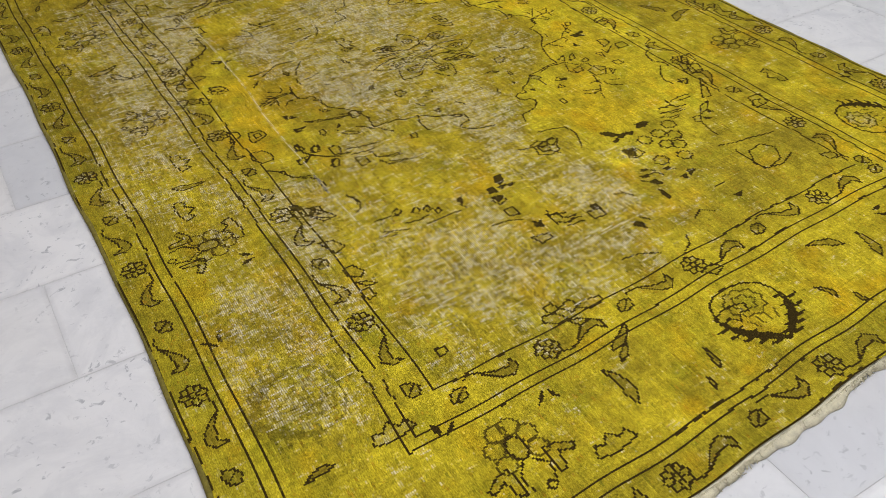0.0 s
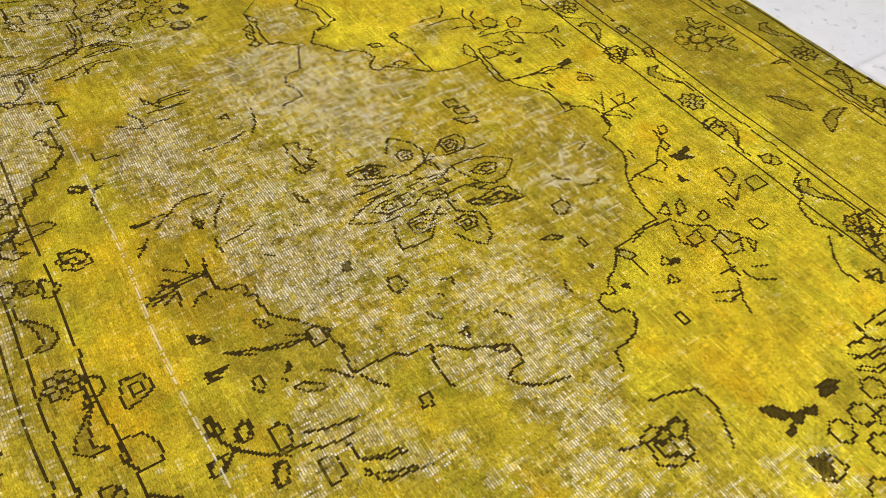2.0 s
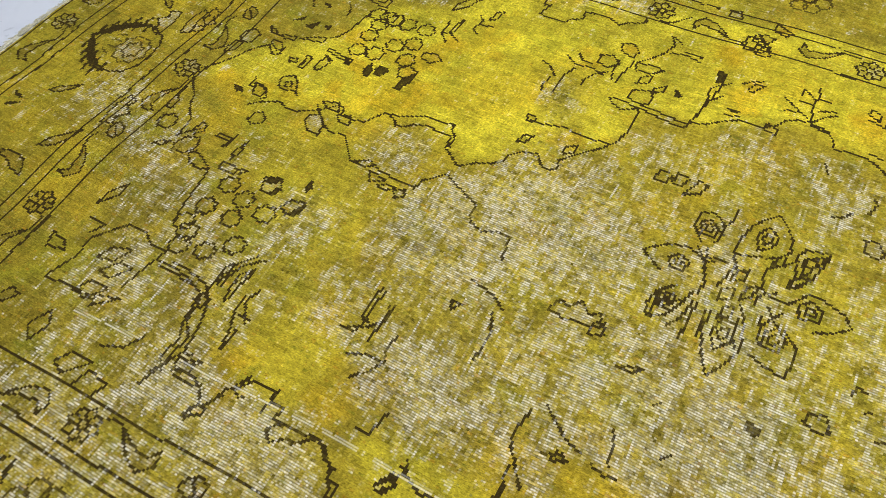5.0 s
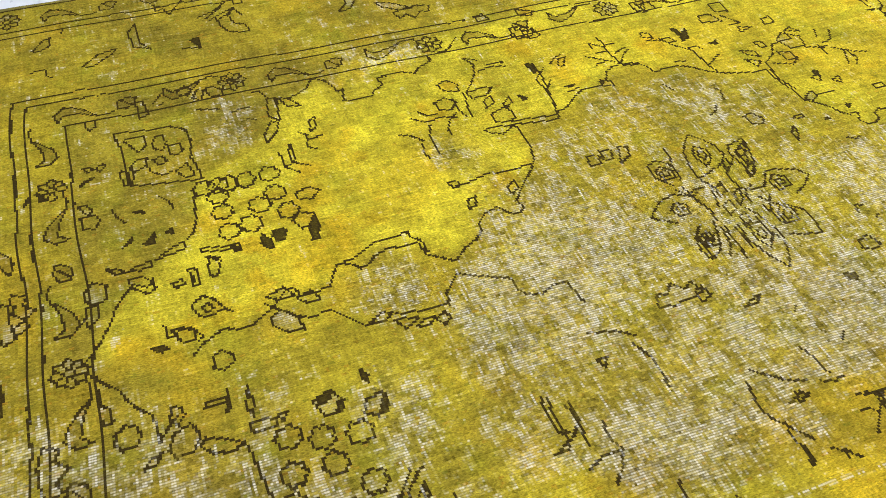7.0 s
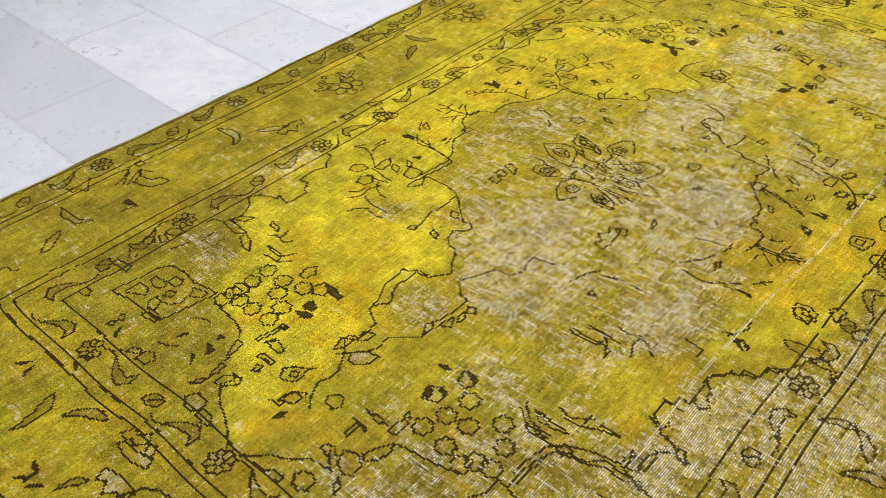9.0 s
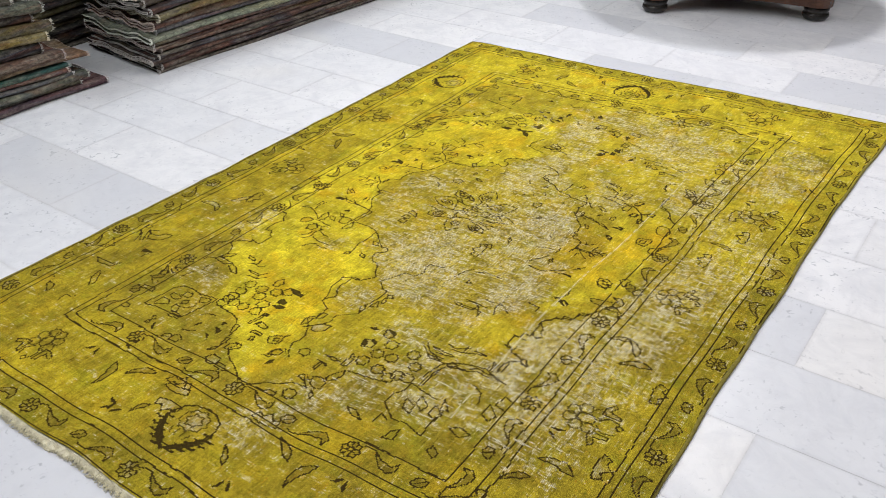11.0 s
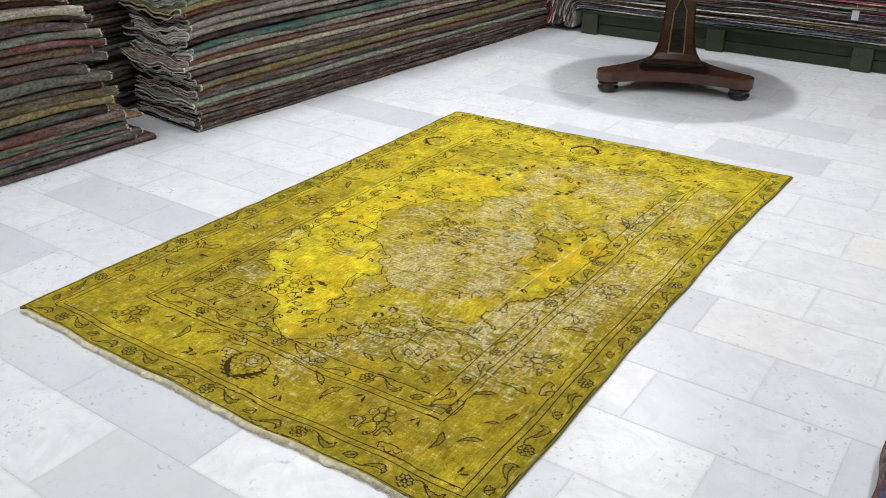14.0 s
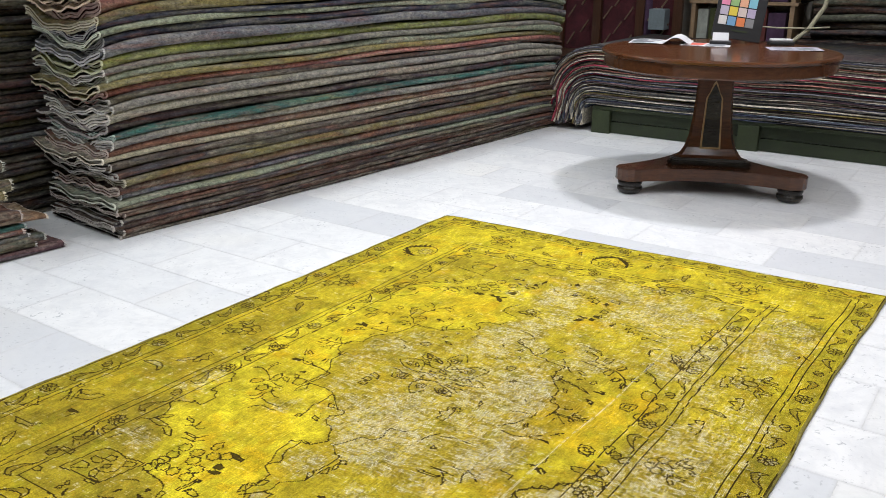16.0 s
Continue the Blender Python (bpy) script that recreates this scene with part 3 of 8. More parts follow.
    region(DIM, 0.5, [(-0.44, 0.59), (-0.61, 0.84), (-0.62, 1.06), (-0.37, 1.05), (-0.03, 1.05), (0.01, 0.98), (-0.20, 0.80)])
    region(WEAR, 0.56, [(-0.17, -0.41), (-0.15, -0.38), (-0.16, -0.22), (-0.06, -0.15), (-0.03, 0.21), (-0.06, 0.46), (0.06, 0.42), (0.19, 0.25), (0.35, -0.02), (0.27, -0.18), (0.34, -0.32), (0.37, -0.44), (0.28, -0.52), (0.19, -0.50), (0.03, -0.60), (-0.06, -0.52)])
    region(WEAR, 0.55, [(-0.09, -0.71), (-0.13, -0.63), (-0.07, -0.53), (-0.01, -0.61), (-0.04, -0.67)])
    region(WEAR, 0.60, [(0.84, -0.62), (0.61, -0.60), (0.63, -0.16), (0.64, 0.11), (0.65, 0.44), (0.77, 0.42), (0.94, 0.25)])
    region(WEAR, 0.6, [(0.79, -0.99), (0.52, -0.90), (0.62, -0.09), (0.66, 0.29), (0.69, 0.54), (0.79, 0.38), (0.84, 0.08), (0.83, -0.46)])
    region(WEAR, 0.62, [(0.79, 0.56), (0.67, 0.62), (0.63, 0.90), (0.74, 1.02), (0.90, 0.98), (0.90, 0.72)])
    region(WEAR, 0.6, [(0.49, 0.67), (0.30, 0.71), (0.23, 0.81), (-0.01, 0.90), (0.01, 1.07), (0.29, 1.09), (0.43, 1.10), (0.55, 0.94)])
    region(WEAR, 0.55, [(0.47, -0.47), (0.55, -0.32), (0.62, -0.37), (0.56, -0.66), (0.47, -0.73), (0.46, -0.65), (0.49, -0.60)])
    region(WEAR, 0.42, [(0.08, -1.02), (0.24, -0.90), (0.36, -0.75), (0.46, -0.73), (0.43, -0.86), (0.17, -1.08)])
    region(WEAR, 0.8, [(0.01, 0.69), (-0.06, 0.68), (-0.11, 0.72), (-0.04, 0.80), (0.01, 0.76)])
    region(WEAR, 0.6, [(-0.04, 0.79), (-0.12, 0.83), (-0.04, 0.90), (0.04, 0.85)])
    region(WEAR, 0.6, [(0.06, -0.70), (0.12, -0.67), (0.20, -0.70), (0.20, -0.74), (0.11, -0.75)])
    region(WEAR, 0.62, [(-0.67, -0.54), (-0.67, -0.37), (-0.62, -0.36), (-0.58, -0.40), (-0.60, -0.49), (-0.58, -0.57)])
    region(WEAR, 0.35, [(-0.59, -0.76), (-0.56, -0.72), (-0.49, -0.75), (-0.52, -0.80)])
    region(WEAR, 0.45, [(-0.02, 0.49), (-0.16, 0.54), (-0.10, 0.63), (0.03, 0.62), (0.06, 0.53)])
    region(WEAR, 0.6, [(0.42, -0.36), (0.18, -0.34), (0.03, -0.46), (-0.24, -0.47), (-0.09, -0.22), (0.26, 0.07), (0.29, -0.09), (0.40, -0.25)])
    region(WEAR, 0.7, [(0.06, -0.47), (-0.15, -0.46), (-0.09, -0.17), (0.10, 0.10), (-0.02, 0.28), (-0.15, 0.34), (-0.07, 0.45), (0.06, 0.39), (0.22, 0.17), (0.26, -0.10)])
    region(WEAR, 0.6, [(0.57, 0.31), (0.46, 0.38), (0.46, 0.47), (0.39, 0.55), (0.39, 0.65), (0.56, 0.56), (0.57, 0.40)])
    region(WEAR, 0.55, [(0.34, 0.24), (0.22, 0.28), (0.18, 0.34), (0.31, 0.43), (0.39, 0.40), (0.38, 0.33)])
    region(WEAR, 0.45, [(0.80, 0.86), (0.67, 0.98), (0.73, 1.06), (0.80, 1.07), (0.86, 0.97)])
    region(WEAR, 0.40, [(0.56, -0.42), (0.67, -0.04), (0.61, 0.29), (0.74, 0.61), (0.86, 0.24), (0.81, -0.38), (0.77, -0.76), (0.71, -0.95), (0.64, -1.03)])
    region(WEAR, 0.35, [(-0.03, -1.16), (0.25, -1.17), (0.55, -1.18), (0.66, -1.18), (0.61, -1.27), (0.29, -1.21), (0.07, -1.29)])
    region(WEAR, 0.35, [(0.45, -0.69), (0.66, -0.57), (0.63, -0.69), (0.47, -0.83)])
    region(WEAR, 0.5, [(0.55, -0.94), (0.39, -0.91), (0.22, -0.74), (0.33, -0.61), (0.50, -0.66), (0.58, -0.81)])
    region(WEAR, 0.4, [(-0.02, -1.06), (0.16, -0.87), (0.21, -0.87), (0.15, -1.07)])
    region(WEAR, 0.28, [(0.56, 1.18), (0.27, 1.22), (0.25, 1.32), (0.49, 1.33)])
    region(ORANGE, 0.9, [(-0.22, -0.72), (-0.18, -0.67), (-0.12, -0.73), (-0.13, -0.77)])
    region(ORANGE, 0.35, [(-0.15, 0.43), (-0.35, 0.51), (-0.26, 0.62), (-0.15, 0.57)])
    region(ORANGE, 0.5, [(0.53, -0.08), (0.46, -0.02), (0.44, 0.18), (0.50, 0.28), (0.52, 0.22), (0.52, 0.13)])
    region(ORANGE, 0.35, [(-0.26, -0.78), (-0.20, -0.64), (-0.13, -0.70), (-0.11, -0.77)])
    region(ORANGE, 0.4, [(-0.46, -0.43), (-0.36, -0.35), (-0.19, -0.57), (-0.29, -0.63)])
    region(ORANGE, 0.3, [(-0.59, -0.26), (-0.64, -0.14), (-0.53, -0.06), (-0.49, -0.14)])
    region(WEAR, 0.47, [(0.30, -0.29), (0.10, -0.29), (-0.09, -0.50), (-0.13, -0.38), (-0.31, -0.29), (-0.35, -0.19), (-0.41, -0.07), (-0.40, 0.03), (-0.36, 0.14), (-0.34, 0.26), (-0.24, 0.28), (-0.18, 0.27), (-0.10, 0.35), (0.06, 0.30), (0.13, 0.27), (0.24, 0.26), (0.25, 0.17), (0.31, 0.08), (0.29, -0.04)])
    region(WEAR, 0.6, [(0.05, -0.70), (0.05, -0.66), (0.12, -0.67), (0.20, -0.68), (0.19, -0.72), (0.12, -0.73)])
    region(WEAR, 0.55, [(0.10, -0.84), (0.04, -0.85), (0.04, -0.88), (0.10, -0.90), (0.13, -0.85)])
    region(WEAR, 0.55, [(0.04, -1.00), (0.11, -0.92), (0.17, -0.86), (0.23, -0.83), (0.14, -1.08), (0.06, -1.07)])
    region(WEAR, 0.4, [(0.02, -0.65), (0.17, -0.53), (0.34, -0.52), (0.26, -0.73), (0.18, -0.75)])
    region(WEAR, 0.34, [(0.67, 0.04), (0.30, 0.45), (-0.20, 0.58), (-0.35, 0.90), (-0.03, 1.05), (0.28, 1.07), (0.59, 1.08), (0.60, 0.85), (0.65, 0.52)])
    region(WEAR, 0.45, [(0.71, 0.48), (0.61, 0.68), (0.64, 1.06), (0.77, 1.17), (0.80, 1.07), (0.81, 0.78)])
    region(WEAR, 0.5, [(-0.09, -0.72), (-0.17, -0.61), (-0.14, -0.56), (-0.09, -0.53), (-0.04, -0.57), (-0.02, -0.66)])
    region(ORANGE, 0.5, [(0.48, -0.23), (0.40, -0.16), (0.42, 0.06), (0.45, 0.18), (0.48, 0.24), (0.60, 0.17), (0.52, -0.04)])
    region(ORANGE, 0.28, [(-0.52, -0.10), (-0.56, 0.22), (-0.53, 0.44), (-0.30, 0.63), (-0.29, 0.53), (-0.22, 0.43), (-0.28, 0.32), (-0.35, 0.18)])
    region(ORANGE, 0.3, [(0.33, -0.28), (0.28, -0.17), (0.30, 0.04), (0.34, 0.16), (0.50, 0.04), (0.43, -0.11)])
    region(WEAR, 0.72, [(-0.21, -0.33), (-0.08, -0.25), (0.09, -0.25), (0.19, -0.38), (0.09, -0.49), (-0.06, -0.52)])
    region(WEAR, 0.92, [(0.21, -0.35), (0.28, -0.23), (0.36, -0.25), (0.38, -0.42), (0.28, -0.46)])
    region(WEAR, 0.65, [(-0.12, 0.26), (-0.06, 0.45), (0.15, 0.35), (0.25, 0.14), (0.11, 0.04)])
    region(WEAR, 0.85, [(-0.12, -0.68), (-0.08, -0.56), (-0.01, -0.57), (-0.05, -0.70)])
    region(WEAR, 0.9, [(0.06, -0.69), (0.10, -0.66), (0.19, -0.66), (0.20, -0.71), (0.15, -0.72), (0.10, -0.73)])
    region(WEAR, 0.8, [(-0.38, -0.49), (-0.36, -0.39), (-0.28, -0.38), (-0.27, -0.47)])
    region(WEAR, 0.8, [(-0.29, -0.48), (-0.23, -0.36), (-0.18, -0.35), (-0.23, -0.43)])
    region(WEAR, 0.7, [(0.03, -0.88), (0.06, -0.83), (0.13, -0.84), (0.10, -0.89)])
    region(WEAR, 0.75, [(0.25, -0.70), (0.35, -0.62), (0.38, -0.63), (0.33, -0.72)])
    region(WEAR, 0.65, [(0.10, -0.97), (0.16, -0.88), (0.24, -0.88), (0.17, -1.01)])
    region(WEAR, 0.7, [(0.17, -0.85), (0.21, -0.77), (0.27, -0.75), (0.28, -0.81), (0.25, -0.87)])
    region(WEAR, 0.75, [(-0.03, -1.28), (-0.02, -1.13), (0.12, -1.06), (0.14, -1.07), (0.02, -1.29)])
    region(WEAR, 0.7, [(-0.70, -0.53), (-0.67, -0.33), (-0.61, -0.37), (-0.56, -0.56)])
    region(WEAR, 0.6, [(-0.62, -0.80), (-0.57, -0.72), (-0.46, -0.76), (-0.49, -0.86)])
    region(WEAR, 0.85, [(0.40, -0.49), (0.46, -0.43), (0.55, -0.34), (0.57, -0.42), (0.57, -0.60), (0.52, -0.65), (0.49, -0.60), (0.48, -0.50)])
    region(WEAR, 0.7, [(0.25, -0.72), (0.33, -0.65), (0.40, -0.64), (0.39, -0.69), (0.31, -0.72)])
    region(WEAR, 0.9, [(0.25, -0.42), (0.34, -0.34), (0.39, -0.41), (0.34, -0.46)])
    region(WEAR, 0.75, [(0.11, -0.68), (0.16, -0.63), (0.22, -0.72), (0.19, -0.74)])
    region(WEAR, 1.0, [(0.25, -0.18), (0.17, -0.18), (0.07, -0.11), (0.10, -0.03), (0.13, 0.06), (0.21, 0.15), (0.28, 0.11), (0.30, 0.04), (0.32, -0.04)])
    region(WEAR, 1.0, [(0.07, -0.56), (-0.04, -0.54), (-0.17, -0.40), (-0.22, -0.29), (-0.10, -0.24), (-0.05, -0.15), (0.02, -0.18), (0.06, -0.30), (0.14, -0.39), (0.14, -0.50)])
    region(WEAR, 1.0, [(0.35, -0.45), (0.24, -0.38), (0.23, -0.29), (0.29, -0.27), (0.38, -0.34)])
    region(WEAR, 0.95, [(-0.03, -0.08), (-0.13, -0.06), (-0.11, 0.01), (-0.05, 0.04), (0.02, 0.02), (0.02, -0.05)])
    region(WEAR, 0.9, [(0.02, 0.26), (-0.10, 0.31), (-0.13, 0.39), (-0.08, 0.46), (-0.04, 0.47), (0.06, 0.42), (0.00, 0.34)])
    region(WEAR, 0.72, [(0.13, 0.06), (-0.02, 0.15), (-0.08, 0.26), (0.00, 0.30), (0.15, 0.24), (0.17, 0.13)])
    region(WEAR, 0.95, [(0.65, -0.93), (0.58, -0.94), (0.60, -0.53), (0.59, -0.25), (0.63, 0.12), (0.83, 0.01)])
    region(WEAR, 1.0, [(0.53, -0.76), (0.43, -0.73), (0.43, -0.60), (0.43, -0.50), (0.52, -0.37), (0.57, -0.37)])
    region(WEAR, 0.85, [(0.43, -0.98), (0.28, -0.93), (0.31, -0.81), (0.42, -0.86)])
    region(WEAR, 0.85, [(0.21, -0.74), (0.10, -0.75), (0.10, -0.69), (0.20, -0.68)])
    region(WEAR, 0.6, [(0.29, -0.57), (0.11, -0.56), (0.14, -0.40), (0.20, -0.33), (0.31, -0.43)])
    region(WEAR, 0.75, [(0.38, -0.26), (0.27, -0.22), (0.28, -0.16), (0.32, -0.11), (0.41, -0.12)])
    region(WEAR, 0.7, [(0.22, -0.33), (0.06, -0.30), (0.02, -0.18), (0.06, -0.11), (0.18, -0.19), (0.23, -0.25)])
    region(WEAR, 0.55, [(-0.22, -0.04), (-0.32, -0.02), (-0.26, 0.16), (-0.15, 0.18), (-0.13, 0.10)])
    region(WEAR, 0.6, [(-0.35, -0.15), (-0.38, -0.05), (-0.32, -0.02), (-0.22, -0.07)])
    region(ORANGE, 0.5, [(0.53, -0.15), (0.49, -0.13), (0.45, 0.09), (0.45, 0.17), (0.46, 0.13), (0.52, 0.01)])
    region(ORANGE, 0.35, [(-0.44, -0.23), (-0.58, -0.07), (-0.54, 0.04), (-0.48, -0.12)])
    region(WEAR, 0.8, [(0.21, 0.42), (0.10, 0.58), (0.06, 0.54), (0.09, 0.40), (0.07, 0.30), (-0.01, 0.31), (-0.08, 0.41), (-0.05, 0.52), (0.07, 0.54)])
    region(WEAR, 0.6, [(0.29, 0.24), (0.21, 0.25), (0.22, 0.35), (0.32, 0.41), (0.36, 0.36)])
    region(WEAR, 0.7, [(0.41, 0.70), (0.31, 0.71), (0.16, 0.74), (0.24, 0.84), (0.42, 0.73)])
    region(YELLOW, 0.45, [(0.36, 0.48), (0.15, 0.49), (-0.10, 0.64), (-0.10, 0.70), (0.07, 0.66), (0.24, 0.62), (0.41, 0.57)])
    region(WEAR, 0.9, [(-0.00, 0.45), (0.01, 0.65), (-0.10, 0.72), (-0.10, 0.86), (0.02, 0.86), (0.09, 0.62)])
    region(WEAR, 0.75, [(0.48, 0.66), (0.32, 0.70), (0.18, 0.84), (0.11, 0.95), (0.24, 1.02), (0.36, 1.01), (0.47, 0.90)])
    region(WEAR, 0.9, [(0.28, 0.72), (0.22, 0.77), (0.29, 0.81), (0.33, 0.79)])
    region(WEAR, 0.6, [(0.37, 0.96), (0.29, 1.09), (0.35, 1.16), (0.43, 1.07)])
    region(WEAR, 0.8, [(0.68, 0.27), (0.60, 0.41), (0.58, 0.82), (0.63, 0.90), (0.64, 0.57)])
    region(WEAR, 0.85, [(0.84, 0.83), (0.65, 0.89), (0.74, 1.07), (0.87, 1.04), (0.90, 0.92)])
    region(WEAR, 0.8, [(0.79, 0.56), (0.61, 0.68), (0.70, 0.85), (0.82, 0.77)])
    region(WEAR, 0.85, [(0.77, -0.51), (0.51, -0.41), (0.71, 0.16), (0.86, 0.15)])
    region(WEAR, 0.8, [(-0.21, 0.69), (-0.26, 0.70), (-0.21, 0.75), (-0.18, 0.73)])
    region(WEAR, 0.8, [(-0.35, 0.74), (-0.40, 0.78), (-0.36, 0.82), (-0.32, 0.78)])
    # olive ground, its colour dulled further to stand for the nap's shaded side
    region(DIM, 0.42, [(-0.06, -1.06), (0.02, -0.62), (0.20, -0.56), (0.42, -0.70), (0.52, -1.06)])
    region(DIM, 0.75, [(0.22, 0.06), (0.40, -0.08), (0.60, -0.12), (0.60, 0.40), (0.26, 0.34)])
    region(WEAR, 0.9, [(0.320, 0.220), (0.260, 0.250), (0.240, 0.300), (0.300, 0.360), (0.390, 0.410), (0.370, 0.330)])
    region(WEAR, 0.9, [(-0.000, 0.690), (-0.100, 0.680), (-0.110, 0.720), (-0.050, 0.780), (0.000, 0.770)])
    region(WEAR, 0.9, [(0.200, 0.630), (0.180, 0.710), (0.250, 0.810), (0.300, 0.780)])
    region(WEAR, 0.9, [(0.580, 0.350), (0.480, 0.380), (0.460, 0.480), (0.540, 0.630), (0.650, 0.560)])
    region(WEAR, 0.9, [(-0.050, 0.780), (-0.110, 0.830), (-0.050, 0.850), (0.020, 0.840)])
    region(WEAR, 0.9, [(-0.030, 0.860), (-0.070, 0.890), (-0.060, 0.930), (-0.010, 0.910)])
    region(WEAR, 0.9, [(0.250, 0.380), (0.170, 0.410), (0.160, 0.460), (0.290, 0.460)])
    region(WEAR, 0.9, [(0.430, 0.590), (0.330, 0.660), (0.340, 0.750), (0.470, 0.670)])
    region(WEAR, 0.9, [(-0.180, 0.650), (-0.240, 0.680), (-0.220, 0.730), (-0.160, 0.710)])
    # nap sheen of the far half, put into the dye as brighter yellow
    region(YELLOW, 0.30, [(-1.04, 0.10), (-0.50, 0.30), (0.10, 0.35), (0.45, 0.15), (1.02, 0.05), (1.05, 1.54), (-1.05, 1.50)])
    region(YELLOW, 0.50, [(-1.04, 0.75), (-0.60, 0.95), (0.20, 1.00), (0.52, 0.80), (0.60, 0.95), (1.02, 0.70), (1.05, 1.54), (-1.05, 1.50)])
    rag = 1 + 0.5 * cloud(0.09, 31, 3)
    YELLOW[:] = np.clip(softened(YELLOW, 0.008) * (1 + 0.25 * cloud(0.12, 34, 3)), 0, 1)
    DIM[:] = np.clip(softened(DIM, 0.016) * (1 + 0.5 * cloud(0.08, 33, 3)), 0, 1)
    ORANGE[:] = np.clip(softened(ORANGE, 0.03) * rag, 0, 1)
    worn = softened(WEAR, 0.025) * (1 - 0.15 * np.clip((XX - 0.56) / 0.06, 0, 1))
    grain = 0.45 * cloud(0.011, 35) + 0.45 * cloud(0.026, 36, 2) + 0.36 * cloud(0.09, 37, 3) + 0.22 * cloud(0.3, 38, 2)
    WEAR[:] = np.clip((0.86 * worn + 0.42 * grain - 0.12) * 1.2, 0, 1)


def draw_field():
    # near half, yellow side
    line([(-0.967, -0.868), (-0.941, -0.865), (-0.946, -0.851), (-0.920, -0.840), (-0.944, -0.824), (-0.966, -0.807)])
    line([(-0.962, -0.584), (-0.940, -0.580), (-0.924, -0.565), (-0.937, -0.546), (-0.959, -0.526)])
    motif([(-0.908, -0.479), (-0.892, -0.471), (-0.875, -0.460), (-0.843, -0.459), (-0.814, -0.476), (-0.810, -0.503), (-0.836, -0.481), (-0.870, -0.481)])
    cell([(-0.934, -0.705), (-0.913, -0.705), (-0.914, -0.688), (-0.936, -0.686)])
    line([(-0.889, -0.789), (-0.901, -0.755), (-0.928, -0.723), (-0.903, -0.744), (-0.879, -0.775)])
    line([(-0.873, -0.764), (-0.903, -0.711), (-0.880, -0.730), (-0.866, -0.751)])
    bold([(-0.874, -0.751), (-0.847, -0.747), (-0.822, -0.736), (-0.811, -0.714), (-0.807, -0.693)])
    line([(-0.807, -0.693), (-0.835, -0.699), (-0.845, -0.719), (-0.878, -0.726), (-0.900, -0.710), (-0.869, -0.698)])
    blot([(-0.816, -0.814), (-0.822, -0.799), (-0.790, -0.797), (-0.799, -0.805)])
    line([(-0.795, -0.835), (-0.786, -0.798)])
    motif([(-0.910, -0.913), (-0.884, -0.930), (-0.831, -0.926), (-0.813, -0.892), (-0.839, -0.911), (-0.875, -0.914)])
    motif([(-0.798, -1.030), (-0.828, -0.997), (-0.835, -0.960), (-0.819, -0.970), (-0.792, -1.011)])
    line([(-0.942, -1.019), (-0.942, -1.054), (-0.924, -1.060)])
    motif([(-0.881, -1.118), (-0.913, -1.095), (-0.918, -1.082), (-0.890, -1.085), (-0.877, -1.102)])
    line([(-0.811, -1.125), (-0.815, -1.114), (-0.811, -1.098), (-0.791, -1.096), (-0.783, -1.085)])
    motif([(-0.660, -0.867), (-0.674, -0.851), (-0.659, -0.838), (-0.644, -0.849), (-0.652, -0.864)])
    motif([(-0.655, -0.831), (-0.635, -0.840), (-0.622, -0.826), (-0.652, -0.817)])
    motif([(-0.652, -0.817), (-0.654, -0.798), (-0.641, -0.784), (-0.624, -0.784), (-0.628, -0.807)])
    line([(-0.664, -0.788), (-0.670, -0.771), (-0.651, -0.751), (-0.644, -0.755)])
    motif([(-0.658, -0.945), (-0.657, -0.932), (-0.634, -0.927), (-0.615, -0.926), (-0.609, -0.945), (-0.633, -0.942)])
    line([(-0.642, -0.915), (-0.656, -0.903), (-0.668, -0.894)])
    line([(-0.636, -0.903), (-0.638, -0.895)])
    line([(-0.598, -0.840), (-0.588, -0.802)])
    line([(-0.569, -0.785), (-0.573, -0.766), (-0.571, -0.743)])
    line([(-0.542, -0.759), (-0.533, -0.742)])
    motif([(-0.635, -1.037), (-0.633, -1.022), (-0.613, -1.021), (-0.605, -1.034), (-0.618, -1.041)])
    line([(-0.614, -0.733), (-0.612, -0.718), (-0.590, -0.709)])
    motif([(-0.585, -0.711), (-0.535, -0.720), (-0.516, -0.703), (-0.562, -0.695), (-0.583, -0.695)])
    motif([(-0.519, -0.720), (-0.486, -0.739), (-0.463, -0.738), (-0.492, -0.713), (-0.512, -0.707)])
    motif([(-0.581, -0.690), (-0.570, -0.670), (-0.545, -0.655), (-0.549, -0.678)])
    bold([(-0.573, -0.675), (-0.578, -0.654), (-0.591, -0.630), (-0.615, -0.614), (-0.602, -0.593), (-0.575, -0.579), (-0.559, -0.576), (-0.565, -0.564), (-0.530, -0.574)])
    bold([(-0.528, -0.571), (-0.524, -0.544), (-0.527, -0.517), (-0.539, -0.511), (-0.550, -0.490), (-0.575, -0.494), (-0.575, -0.474), (-0.579, -0.446), (-0.564, -0.419), (-0.580, -0.404), (-0.593, -0.376), (-0.612, -0.376), (-0.609, -0.361), (-0.617, -0.329), (-0.647, -0.301)])
    bold([(-0.581, -0.996), (-0.578, -0.965), (-0.571, -0.928), (-0.569, -0.895), (-0.553, -0.872), (-0.520, -0.867), (-0.474, -0.874), (-0.447, -0.867), (-0.411, -0.862)])
    bold([(-0.581, -0.996), (-0.534, -0.987), (-0.488, -0.984), (-0.438, -0.985), (-0.431, -0.963), (-0.424, -0.928), (-0.415, -0.888), (-0.411, -0.862)])
    cell([(-0.558, -0.981), (-0.561, -0.958), (-0.558, -0.945), (-0.530, -0.945), (-0.519, -0.959), (-0.538, -0.970)])
    cell([(-0.533, -0.933), (-0.551, -0.925), (-0.550, -0.912), (-0.529, -0.909), (-0.510, -0.918), (-0.514, -0.931)])
